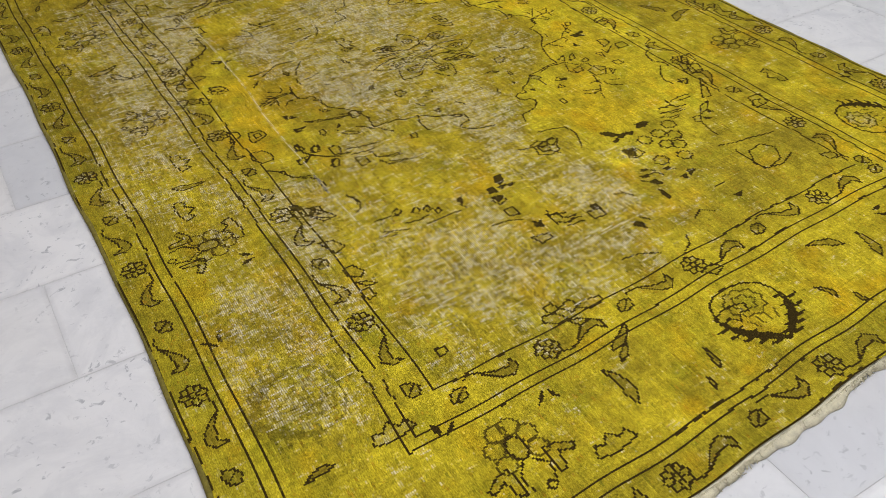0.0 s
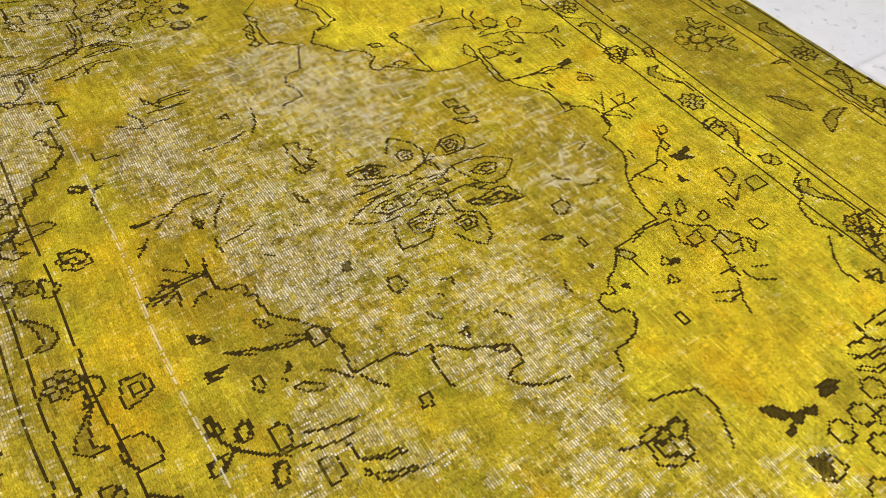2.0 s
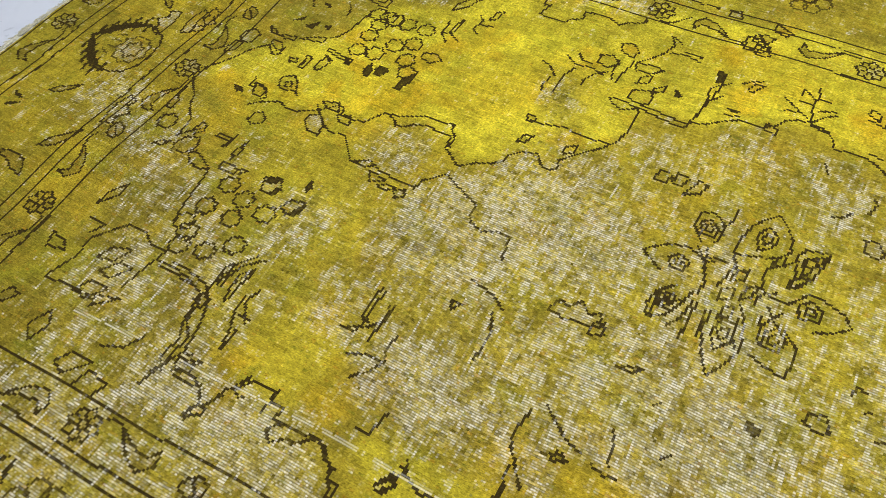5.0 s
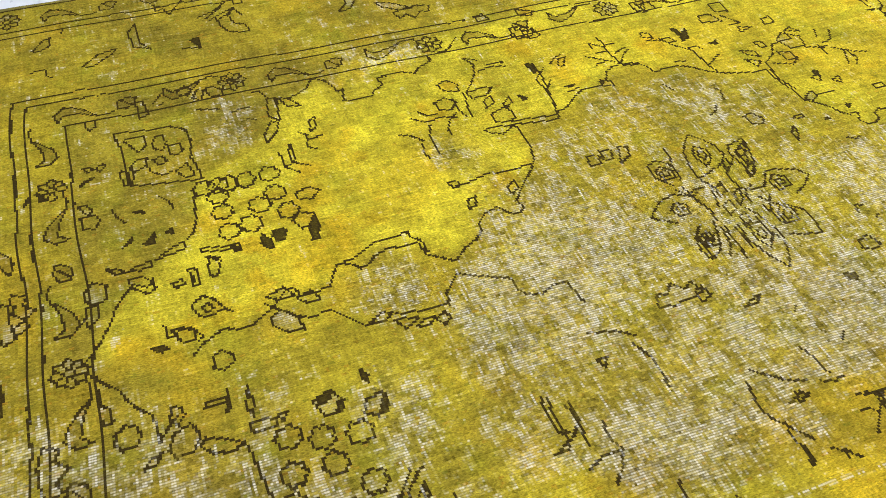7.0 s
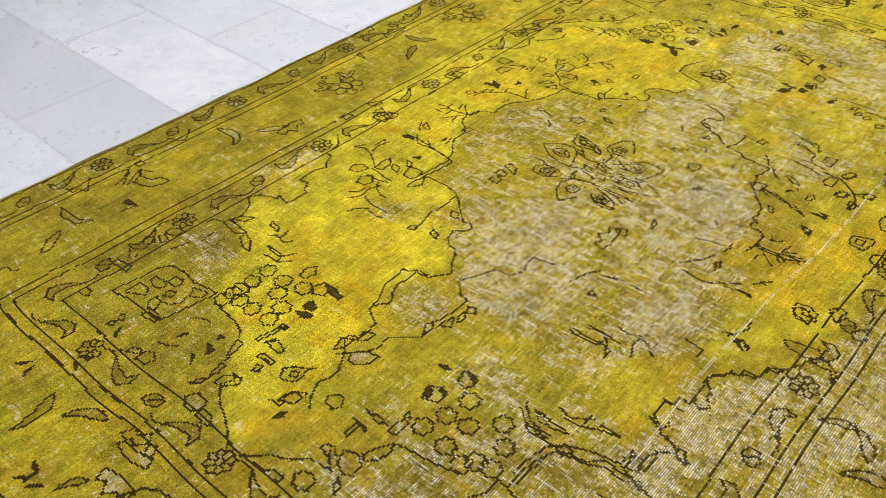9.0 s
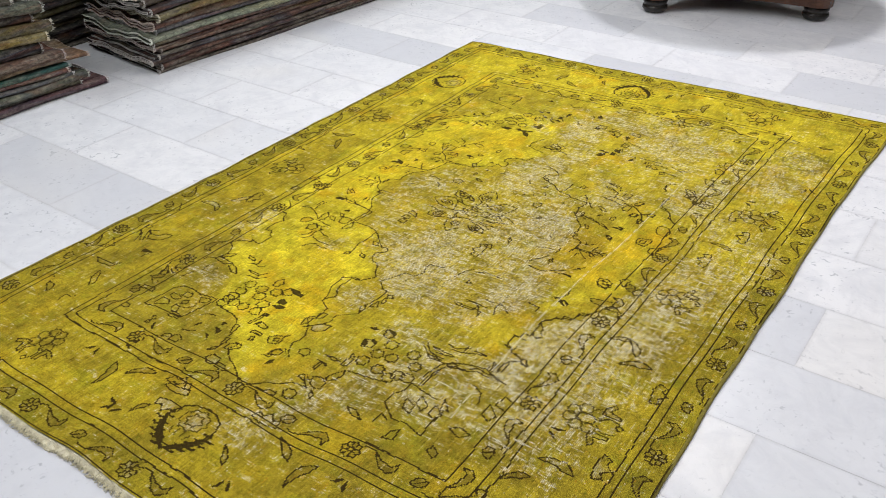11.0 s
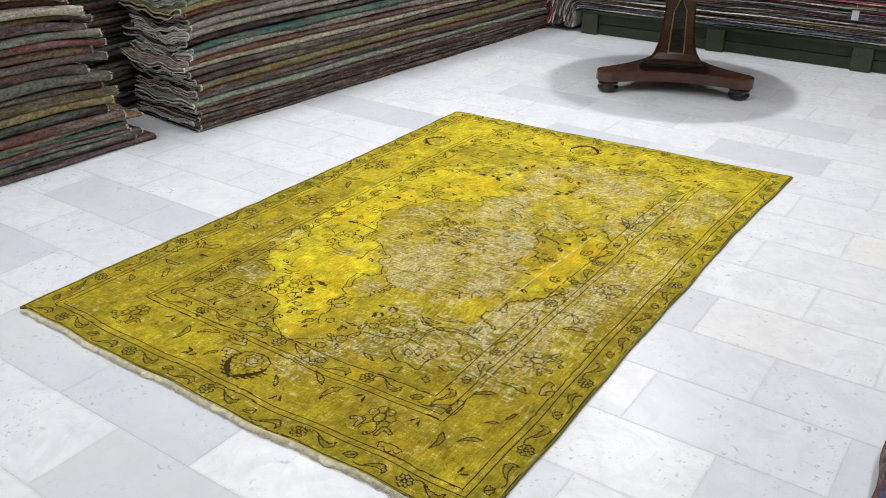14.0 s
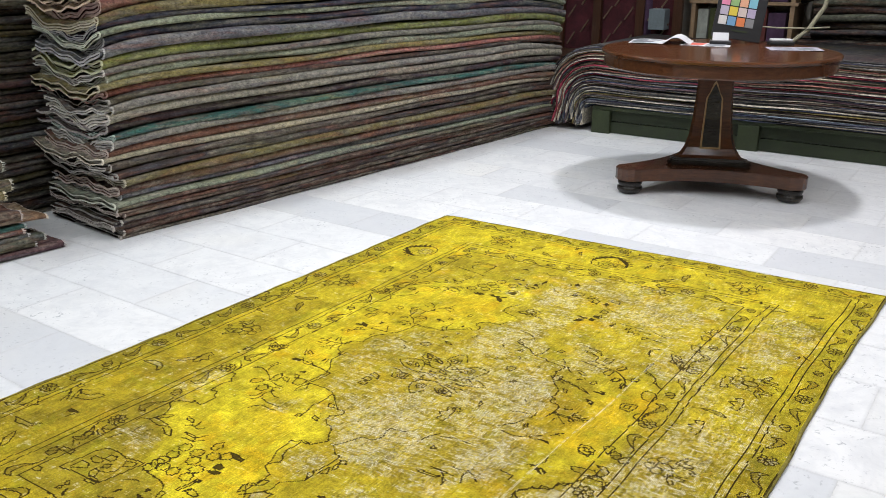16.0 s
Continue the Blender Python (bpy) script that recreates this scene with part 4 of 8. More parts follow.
    cell([(-0.520, -0.909), (-0.518, -0.888), (-0.497, -0.883), (-0.487, -0.898), (-0.497, -0.908)])
    cell([(-0.484, -0.976), (-0.499, -0.965), (-0.501, -0.948), (-0.483, -0.948), (-0.473, -0.961), (-0.470, -0.976)])
    line([(-0.479, -0.949), (-0.459, -0.944), (-0.444, -0.927), (-0.449, -0.910)])
    cell([(-0.446, -0.905), (-0.461, -0.884), (-0.426, -0.873), (-0.424, -0.890)])
    motif([(-0.490, -0.938), (-0.496, -0.922), (-0.477, -0.914), (-0.473, -0.929)])
    cell([(-0.470, -0.997), (-0.441, -0.992), (-0.436, -0.982), (-0.469, -0.981), (-0.479, -0.992)])
    line([(-0.469, -0.973), (-0.435, -0.980)])
    bold([(-0.391, -0.883), (-0.352, -0.887), (-0.321, -0.890), (-0.294, -0.899), (-0.278, -0.912)])
    motif([(-0.252, -0.966), (-0.266, -0.947), (-0.276, -0.918), (-0.261, -0.918), (-0.255, -0.945)])
    motif([(-0.243, -1.011), (-0.249, -0.997), (-0.252, -0.976), (-0.241, -0.974), (-0.238, -0.995)])
    motif([(-0.225, -1.013), (-0.224, -0.990), (-0.209, -0.975), (-0.201, -0.987), (-0.215, -1.012)])
    line([(-0.217, -0.977), (-0.195, -0.974), (-0.187, -0.986), (-0.208, -1.012)])
    motif([(-0.258, -1.045), (-0.255, -1.029), (-0.242, -1.015), (-0.245, -1.032)])
    line([(-0.206, -1.014), (-0.189, -1.027), (-0.174, -1.038), (-0.143, -1.052), (-0.119, -1.067), (-0.092, -1.089)])
    motif([(-0.224, -1.080), (-0.238, -1.067), (-0.227, -1.046), (-0.199, -1.046), (-0.193, -1.065), (-0.204, -1.080)])
    motif([(-0.190, -1.080), (-0.189, -1.064), (-0.167, -1.061), (-0.151, -1.078), (-0.166, -1.083)])
    cell([(-0.507, -1.057), (-0.508, -1.047), (-0.500, -1.038), (-0.495, -1.050)])
    cell([(-0.502, -1.035), (-0.509, -1.023), (-0.503, -1.017), (-0.492, -1.030)])
    cell([(-0.464, -1.065), (-0.475, -1.055), (-0.479, -1.040), (-0.465, -1.060)])
    line([(-0.392, -0.938), (-0.377, -0.927), (-0.358, -0.922)])
    blot([(-0.369, -0.986), (-0.373, -0.975), (-0.360, -0.968)])
    line([(-0.391, -1.021), (-0.369, -1.015), (-0.351, -1.004)])
    blot([(-0.306, -0.944), (-0.312, -0.932), (-0.299, -0.931)])
    blot([(-0.291, -0.979), (-0.312, -0.961), (-0.287, -0.965)])
    blot([(-0.295, -1.014), (-0.313, -0.997), (-0.304, -0.997)])
    cell([(-0.412, -1.073), (-0.413, -1.060), (-0.396, -1.050), (-0.388, -1.059)])
    cell([(-0.387, -1.072), (-0.386, -1.047), (-0.371, -1.041), (-0.353, -1.051), (-0.358, -1.069)])
    motif([(-0.323, -0.723), (-0.331, -0.696), (-0.317, -0.679), (-0.303, -0.697), (-0.310, -0.722)])
    motif([(-0.265, -0.741), (-0.278, -0.725), (-0.267, -0.704), (-0.247, -0.708), (-0.240, -0.730)])
    blot([(-0.269, -0.702), (-0.243, -0.700), (-0.208, -0.710), (-0.210, -0.720), (-0.244, -0.717)])
    blot([(-0.253, -0.779), (-0.249, -0.756), (-0.228, -0.762), (-0.227, -0.775), (-0.238, -0.780)])
    blot([(-0.251, -0.796), (-0.236, -0.786), (-0.215, -0.781), (-0.218, -0.793), (-0.233, -0.800)])
    line([(-0.431, -0.725), (-0.411, -0.721), (-0.393, -0.722)])
    cell([(-0.445, -0.704), (-0.445, -0.698), (-0.404, -0.701), (-0.402, -0.707)])
    line([(-0.393, -0.722), (-0.399, -0.703), (-0.383, -0.680)])
    line([(-0.393, -0.722), (-0.372, -0.700)])
    cell([(-0.502, -0.650), (-0.504, -0.639), (-0.475, -0.645), (-0.468, -0.657)])
    line([(-0.473, -0.678), (-0.462, -0.665), (-0.448, -0.668), (-0.452, -0.639)])
    line([(-0.448, -0.668), (-0.431, -0.672), (-0.420, -0.658)])
    motif([(-0.252, -0.895), (-0.243, -0.847), (-0.232, -0.835), (-0.239, -0.874), (-0.243, -0.895)])
    motif([(-0.243, -0.847), (-0.244, -0.834), (-0.228, -0.834), (-0.228, -0.845)])
    bold([(-0.232, -0.892), (-0.222, -0.870)])
    motif([(-0.226, -0.886), (-0.217, -0.870), (-0.185, -0.879), (-0.186, -0.888), (-0.207, -0.891)])
    motif([(-0.217, -0.925), (-0.215, -0.911), (-0.179, -0.908), (-0.177, -0.917), (-0.199, -0.917)])
    motif([(-0.195, -0.950), (-0.198, -0.934), (-0.186, -0.928), (-0.185, -0.944)])
    motif([(-0.142, -0.929), (-0.155, -0.909), (-0.144, -0.894), (-0.121, -0.882), (-0.113, -0.900), (-0.117, -0.920)])
    cell([(-0.134, -0.914), (-0.139, -0.903), (-0.125, -0.898), (-0.121, -0.909)])
    line([(-0.121, -0.882), (-0.109, -0.872)])
    line([(-0.118, -0.975), (-0.093, -0.972), (-0.101, -0.953), (-0.103, -0.938), (-0.080, -0.924), (-0.072, -0.934)])
    motif([(-0.105, -0.966), (-0.106, -0.949), (-0.095, -0.934), (-0.079, -0.934), (-0.076, -0.952)])
    blot([(-0.082, -0.999), (-0.085, -0.982), (-0.074, -0.973), (-0.072, -0.986)])
    bold([(-0.051, -0.942), (-0.069, -0.924), (-0.082, -0.892), (-0.075, -0.872)])
    motif([(-0.038, -0.918), (-0.046, -0.906), (-0.036, -0.891), (-0.021, -0.887), (-0.009, -0.906), (-0.017, -0.920)])
    bold([(-0.068, -1.089), (-0.046, -1.071), (-0.024, -1.051), (-0.005, -1.044), (0.008, -1.035), (0.028, -1.015), (0.048, -1.009), (0.071, -1.008)])
    motif([(-0.014, -1.082), (-0.000, -1.067), (0.023, -1.065), (0.026, -1.079)])
    cell([(0.026, -0.988), (0.030, -0.976), (0.043, -0.971), (0.058, -0.981), (0.047, -0.991)])
    line([(0.075, -1.009), (0.056, -0.994), (0.042, -0.980)])
    motif([(0.070, -0.990), (0.061, -0.965), (0.083, -0.955), (0.104, -0.967), (0.107, -0.990), (0.092, -0.998)])
    motif([(0.109, -1.035), (0.096, -1.021), (0.093, -1.007), (0.106, -1.016)])
    motif([(0.099, -0.957), (0.089, -0.949), (0.098, -0.925), (0.114, -0.900), (0.121, -0.916), (0.115, -0.941)])
    bold([(0.112, -0.899), (0.140, -0.893), (0.174, -0.889), (0.208, -0.884), (0.233, -0.878)])
    bold([(-0.074, -0.873), (-0.076, -0.845), (-0.090, -0.820), (-0.104, -0.803), (-0.124, -0.785), (-0.120, -0.771), (-0.103, -0.767), (-0.100, -0.748), (-0.106, -0.719), (-0.129, -0.706), (-0.145, -0.695), (-0.140, -0.676), (-0.124, -0.661), (-0.130, -0.647), (-0.142, -0.634), (-0.149, -0.609), (-0.147, -0.588), (-0.144, -0.560), (-0.115, -0.553), (-0.100, -0.532), (-0.088, -0.516)])
    line([(-0.145, -0.695), (-0.148, -0.672), (-0.157, -0.651), (-0.171, -0.627), (-0.169, -0.593), (-0.172, -0.569), (-0.161, -0.569), (-0.147, -0.553), (-0.121, -0.549)])
    bold([(-0.088, -0.516), (-0.100, -0.500), (-0.109, -0.489), (-0.118, -0.468), (-0.131, -0.452), (-0.150, -0.449), (-0.167, -0.433), (-0.175, -0.406), (-0.154, -0.391), (-0.149, -0.375), (-0.159, -0.362), (-0.177, -0.369)])
    line([(-0.177, -0.369), (-0.215, -0.338), (-0.240, -0.312), (-0.261, -0.298), (-0.297, -0.290), (-0.328, -0.291), (-0.352, -0.293)])
    motif([(-0.119, -0.818), (-0.129, -0.788), (-0.108, -0.776), (-0.108, -0.802)])
    motif([(-0.100, -0.774), (-0.108, -0.750), (-0.087, -0.738), (-0.085, -0.760)])
    line([(-0.106, -0.823), (-0.086, -0.801), (-0.065, -0.779), (-0.056, -0.763), (-0.061, -0.729), (-0.037, -0.709), (-0.015, -0.688), (-0.030, -0.659), (-0.019, -0.633), (-0.014, -0.602), (-0.014, -0.575), (-0.010, -0.555), (-0.031, -0.554), (-0.040, -0.543), (-0.063, -0.522)])
    motif([(-0.076, -0.820), (-0.086, -0.801), (-0.062, -0.781), (-0.039, -0.776), (-0.042, -0.800), (-0.059, -0.818)])
    cell([(-0.015, -0.683), (-0.030, -0.659), (-0.024, -0.646), (-0.015, -0.656)])
    cell([(-0.009, -0.646), (-0.007, -0.628), (-0.003, -0.608), (0.012, -0.633)])
    cell([(0.013, -0.617), (0.002, -0.600), (0.003, -0.584), (0.017, -0.598)])
    cell([(0.008, -0.587), (-0.001, -0.565), (0.014, -0.563), (0.023, -0.574)])
    line([(-0.063, -0.522), (-0.047, -0.493), (-0.034, -0.465), (-0.026, -0.446), (-0.002, -0.444), (0.011, -0.434), (0.019, -0.410), (0.007, -0.384), (0.009, -0.366), (0.035, -0.360), (0.056, -0.356)])
    motif([(-0.257, -0.467), (-0.257, -0.450), (-0.245, -0.444), (-0.240, -0.460)])
    line([(-0.243, -0.458), (-0.247, -0.424), (-0.255, -0.394), (-0.249, -0.359), (-0.252, -0.317), (-0.254, -0.303)])
    cell([(-0.214, -0.370), (-0.224, -0.354), (-0.205, -0.353), (-0.195, -0.368)])
    cell([(-0.209, -0.446), (-0.211, -0.432), (-0.188, -0.439), (-0.187, -0.453)])
    bold([(-0.352, -0.293), (-0.360, -0.305), (-0.357, -0.280), (-0.349, -0.243), (-0.347, -0.209)])
    line([(-0.513, -0.187), (-0.480, -0.187), (-0.428, -0.193), (-0.382, -0.201), (-0.351, -0.207)])
    line([(-0.429, -0.196), (-0.454, -0.177)])
    line([(-0.442, -0.199), (-0.403, -0.199)])
    cell([(-0.510, -0.134), (-0.511, -0.118), (-0.488, -0.130), (-0.490, -0.142)])
    line([(-0.409, -0.159), (-0.414, -0.132)])
    bold([(-0.477, -0.351), (-0.436, -0.357), (-0.406, -0.360)])
    bold([(-0.468, -0.376), (-0.436, -0.377), (-0.412, -0.370)])
    motif([(-0.467, -0.415), (-0.475, -0.390), (-0.456, -0.373), (-0.439, -0.389), (-0.445, -0.413)])
    line([(-0.428, -0.382), (-0.409, -0.405)])
    motif([(-0.516, -0.391), (-0.525, -0.370), (-0.507, -0.352), (-0.485, -0.357), (-0.494, -0.383)])
    motif([(-0.475, -0.346), (-0.482, -0.318), (-0.476, -0.293), (-0.459, -0.309), (-0.455, -0.339)])
    line([(-0.475, -0.346), (-0.523, -0.309), (-0.553, -0.299), (-0.579, -0.313), (-0.564, -0.289)])
    line([(-0.529, -0.298), (-0.535, -0.274), (-0.528, -0.242)])
    line([(-0.541, -0.277), (-0.541, -0.241)])
    cell([(-0.446, -0.321), (-0.452, -0.304), (-0.431, -0.305), (-0.420, -0.325)])
    cell([(-0.422, -0.289), (-0.439, -0.270), (-0.420, -0.272), (-0.408, -0.291)])
    motif([(-0.403, -0.321), (-0.414, -0.287), (-0.377, -0.284), (-0.370, -0.299), (-0.376, -0.323)])
    motif([(-0.364, -0.351), (-0.363, -0.317), (-0.356, -0.297), (-0.341, -0.323), (-0.352, -0.344)])
    line([(-0.455, -0.454), (-0.436, -0.437), (-0.438, -0.420)])
    line([(-0.437, -0.470), (-0.420, -0.446), (-0.425, -0.416), (-0.415, -0.389)])
    bold([(-0.412, -0.443), (-0.383, -0.452), (-0.353, -0.452), (-0.334, -0.452)])
    line([(-0.409, -0.405), (-0.383, -0.415), (-0.372, -0.412)])
    line([(-0.402, -0.506), (-0.394, -0.485), (-0.373, -0.467)])
    line([(-0.368, -0.473), (-0.347, -0.477), (-0.327, -0.475)])
    motif([(-0.619, -0.166), (-0.620, -0.142), (-0.595, -0.134), (-0.588, -0.154), (-0.602, -0.168)])
    motif([(-0.625, 0.109), (-0.628, 0.137), (-0.602, 0.143), (-0.599, 0.116)])
    cell([(-0.502, 0.095), (-0.498, 0.117), (-0.484, 0.123), (-0.486, 0.105)])
    motif([(-0.702, -0.239), (-0.705, -0.220), (-0.683, -0.212), (-0.682, -0.235)])
    motif([(-0.819, -0.424), (-0.808, -0.393), (-0.775, -0.350), (-0.775, -0.379), (-0.797, -0.412)])
    motif([(-0.233, -0.208), (-0.232, -0.187), (-0.212, -0.187), (-0.210, -0.209)])
    cell([(-0.238, -0.141), (-0.235, -0.124), (-0.212, -0.131), (-0.199, -0.155)])
    line([(0.192, -0.486), (0.241, -0.487), (0.250, -0.481)])
    line([(0.209, -0.465), (0.249, -0.460), (0.280, -0.461)])
    line([(0.250, -0.482), (0.276, -0.489), (0.275, -0.512)])
    line([(0.230, -0.688), (0.254, -0.715), (0.287, -0.721), (0.304, -0.719)])
    line([(0.257, -0.689), (0.291, -0.695), (0.323, -0.695)])
    line([(0.279, -0.658), (0.307, -0.666), (0.333, -0.648), (0.343, -0.640)])
    bloom([(-0.384, -0.794), (-0.385, -0.751), (-0.337, -0.753), (-0.322, -0.847), (-0.275, -0.843), (-0.317, -0.784), (-0.289, -0.742), (-0.279, -0.807), (-0.387, -0.865), (-0.386, -0.842), (-0.360, -0.847), (-0.385, -0.824), (0.053, -1.049)])
    # near half, worn side
    motif([(0.083, -0.798), (0.075, -0.769), (0.094, -0.755), (0.113, -0.761), (0.111, -0.787)])
    blot([(0.080, -0.788), (0.075, -0.772), (0.089, -0.773), (0.093, -0.788)])
    blot([(0.095, -0.762), (0.106, -0.757), (0.112, -0.769)])
    motif([(0.107, -0.726), (0.101, -0.698), (0.125, -0.696), (0.136, -0.716), (0.126, -0.733)])
    blot([(0.109, -0.700), (0.133, -0.702), (0.135, -0.714)])
    blot([(0.055, -0.720), (0.068, -0.712), (0.080, -0.714), (0.070, -0.722)])
    motif([(0.035, -0.942), (0.035, -0.912), (0.042, -0.913), (0.045, -0.943)])
    motif([(0.023, -0.907), (0.056, -0.907), (0.059, -0.915)])
    motif([(0.028, -0.880), (0.057, -0.876), (0.079, -0.879), (0.062, -0.887)])
    motif([(0.087, -0.886), (0.091, -0.852), (0.102, -0.850), (0.105, -0.885)])
    motif([(0.086, -0.849), (0.086, -0.834), (0.101, -0.843)])
    line([(0.228, -0.703), (0.249, -0.721), (0.259, -0.727)])
    motif([(0.256, -0.730), (0.276, -0.726), (0.304, -0.726), (0.292, -0.733), (0.273, -0.737)])
    line([(0.259, -0.697), (0.270, -0.709), (0.299, -0.705), (0.322, -0.698)])
    bold([(0.302, -0.672), (0.328, -0.670), (0.353, -0.658)])
    bold([(0.355, -0.646), (0.374, -0.643), (0.392, -0.645)])
    line([(0.332, -0.660), (0.332, -0.637)])
    bold([(0.308, -0.842), (0.309, -0.817), (0.311, -0.792), (0.318, -0.766), (0.328, -0.743)])
    motif([(0.328, -0.736), (0.331, -0.718), (0.350, -0.722), (0.343, -0.742)])
    bold([(0.340, -0.731), (0.378, -0.724), (0.403, -0.700), (0.421, -0.704), (0.456, -0.704)])
    line([(0.425, -0.687), (0.422, -0.676), (0.423, -0.654), (0.435, -0.664), (0.439, -0.685)])
    bold([(0.449, -0.678), (0.448, -0.652), (0.459, -0.631), (0.480, -0.616), (0.506, -0.628), (0.493, -0.604)])
    line([(0.451, -0.593), (0.474, -0.607), (0.490, -0.602)])
    line([(0.408, -0.574), (0.433, -0.588), (0.443, -0.571), (0.442, -0.565)])
    bold([(0.425, -0.576), (0.412, -0.563), (0.410, -0.542), (0.409, -0.524), (0.425, -0.525), (0.428, -0.502), (0.445, -0.506), (0.451, -0.489)])
    line([(0.450, -0.497), (0.466, -0.506), (0.478, -0.491), (0.461, -0.471), (0.466, -0.462)])
    bold([(0.467, -0.466), (0.449, -0.443), (0.444, -0.431), (0.464, -0.410), (0.469, -0.391), (0.486, -0.393), (0.487, -0.375), (0.506, -0.374), (0.514, -0.369), (0.515, -0.341), (0.535, -0.330), (0.546, -0.321), (0.555, -0.299)])
    bold([(0.188, -0.493), (0.215, -0.496), (0.248, -0.492), (0.253, -0.474)])
    line([(0.206, -0.458), (0.237, -0.458), (0.259, -0.474), (0.274, -0.504)])
    line([(0.251, -0.426), (0.277, -0.430), (0.299, -0.419)])
    bold([(0.299, -0.419), (0.324, -0.431), (0.342, -0.450)])
    line([(0.313, -0.476), (0.301, -0.453), (0.299, -0.419)])
    cell([(0.436, -0.319), (0.447, -0.309), (0.469, -0.320), (0.464, -0.332)])
    line([(0.423, -0.314), (0.432, -0.301), (0.445, -0.274), (0.440, -0.252)])
    line([(0.241, -0.090), (0.262, -0.082), (0.295, -0.075)])
    bold([(0.267, -0.200), (0.307, -0.206), (0.327, -0.199), (0.352, -0.182), (0.377, -0.163)])
    line([(0.380, -0.180), (0.410, -0.183)])
    line([(0.403, -0.135), (0.422, -0.117)])
    cell([(0.307, -0.142), (0.315, -0.124), (0.322, -0.146)])
    line([(0.110, -0.377), (0.120, -0.336), (0.136, -0.311)])
    line([(0.145, -0.324), (0.173, -0.309), (0.209, -0.307), (0.233, -0.306)])
    cell([(0.156, -0.387), (0.157, -0.370), (0.172, -0.382)])
    bloom([(0.126, -0.842), (0.141, -0.798), (0.151, -0.747), (0.184, -0.792), (0.227, -0.752), (0.182, -0.849), (0.258, -0.789), (0.240, -0.842), (0.268, -0.835), (0.224, -0.860)])
    # near corner at the worn side
    line([(0.275, -0.938), (0.323, -0.975), (0.366, -0.970), (0.421, -0.986), (0.416, -0.946), (0.413, -0.904), (0.423, -0.874)])
    line([(0.275, -0.938), (0.274, -0.902), (0.291, -0.873), (0.291, -0.844), (0.324, -0.851), (0.379, -0.858)])
    cell([(0.324, -0.929), (0.313, -0.895), (0.345, -0.908), (0.352, -0.938)])
    cell([(0.340, -0.894), (0.342, -0.868), (0.374, -0.889), (0.373, -0.917)])
    cell([(0.391, -0.912), (0.392, -0.876), (0.423, -0.898), (0.419, -0.927)])
    cell([(0.408, -0.883), (0.397, -0.845), (0.430, -0.879)])
    bold([(0.300, -0.819), (0.304, -0.771), (0.314, -0.738), (0.342, -0.715), (0.385, -0.698), (0.424, -0.691), (0.473, -0.715)])
    motif([(0.459, -1.015), (0.465, -0.995), (0.490, -1.010), (0.484, -1.029)])
    cell([(0.505, -0.842), (0.503, -0.802), (0.538, -0.830), (0.529, -0.853)])
    cell([(0.515, -0.794), (0.520, -0.755), (0.548, -0.765), (0.545, -0.802)])
    cell([(0.463, -0.925), (0.488, -0.908), (0.521, -0.919), (0.500, -0.939)])
    cell([(0.348, -1.042), (0.352, -1.012), (0.366, -0.997), (0.372, -1.032)])
    line([(0.430, -0.762), (0.461, -0.777), (0.476, -0.814)])
    motif([(0.205, -1.002), (0.235, -1.003), (0.267, -1.023), (0.237, -1.022)])
    line([(0.292, -1.013), (0.295, -0.976), (0.319, -0.987)])
    # medallion
    line([(0.251, -0.185), (0.270, -0.161), (0.284, -0.143), (0.294, -0.116)])
    line([(0.303, -0.096), (0.309, -0.075), (0.306, -0.061)])
    bold([(0.339, -0.060), (0.346, -0.035), (0.346, -0.007), (0.341, 0.012)])
    bold([(0.347, -0.028), (0.366, -0.029), (0.391, -0.029), (0.409, -0.021), (0.431, -0.021), (0.439, -0.032)])
    line([(0.400, -0.073), (0.381, -0.056), (0.362, -0.038), (0.348, -0.030)])
    line([(0.364, -0.074), (0.362, -0.059), (0.370, -0.051)])
    line([(0.416, -0.046), (0.403, -0.035), (0.391, -0.029), (0.399, -0.046), (0.405, -0.051)])
    line([(0.392, -0.026), (0.414, -0.019), (0.439, -0.010)])
    bold([(0.399, -0.024), (0.398, -0.007), (0.402, 0.012)])
    line([(0.421, -0.003), (0.403, -0.015)])
    line([(0.385, 0.021), (0.374, 0.006), (0.360, 0.005), (0.360, 0.018)])
    line([(0.341, 0.012), (0.327, 0.020), (0.313, 0.018), (0.305, 0.026), (0.309, 0.036), (0.317, 0.043), (0.301, 0.047)])
    bold([(0.301, 0.047), (0.303, 0.069), (0.300, 0.096), (0.287, 0.112), (0.269, 0.128), (0.258, 0.147), (0.246, 0.158), (0.247, 0.175), (0.244, 0.191), (0.237, 0.206), (0.244, 0.220), (0.246, 0.238), (0.246, 0.251)])
    motif([(0.325, 0.094), (0.315, 0.097), (0.306, 0.116), (0.319, 0.114)])
    motif([(0.418, 0.070), (0.410, 0.075), (0.394, 0.095), (0.405, 0.095), (0.415, 0.087)])
    bold([(0.270, 0.161), (0.289, 0.163), (0.306, 0.163), (0.328, 0.156), (0.343, 0.144), (0.348, 0.138)])
    line([(0.384, 0.127), (0.363, 0.143), (0.347, 0.153)])
    line([(0.298, 0.141), (0.286, 0.151), (0.273, 0.158)])
    motif([(0.270, 0.153), (0.252, 0.152), (0.238, 0.167), (0.251, 0.182), (0.271, 0.185)])
    motif([(0.425, 0.152), (0.404, 0.150), (0.391, 0.150), (0.397, 0.153), (0.412, 0.159)])
    line([(0.421, 0.147), (0.398, 0.147)])
    motif([(0.368, 0.187), (0.358, 0.189), (0.358, 0.205), (0.370, 0.217), (0.376, 0.203)])
    blot([(0.315, 0.187), (0.318, 0.200), (0.327, 0.204)])
    line([(0.335, 0.209), (0.330, 0.216)])
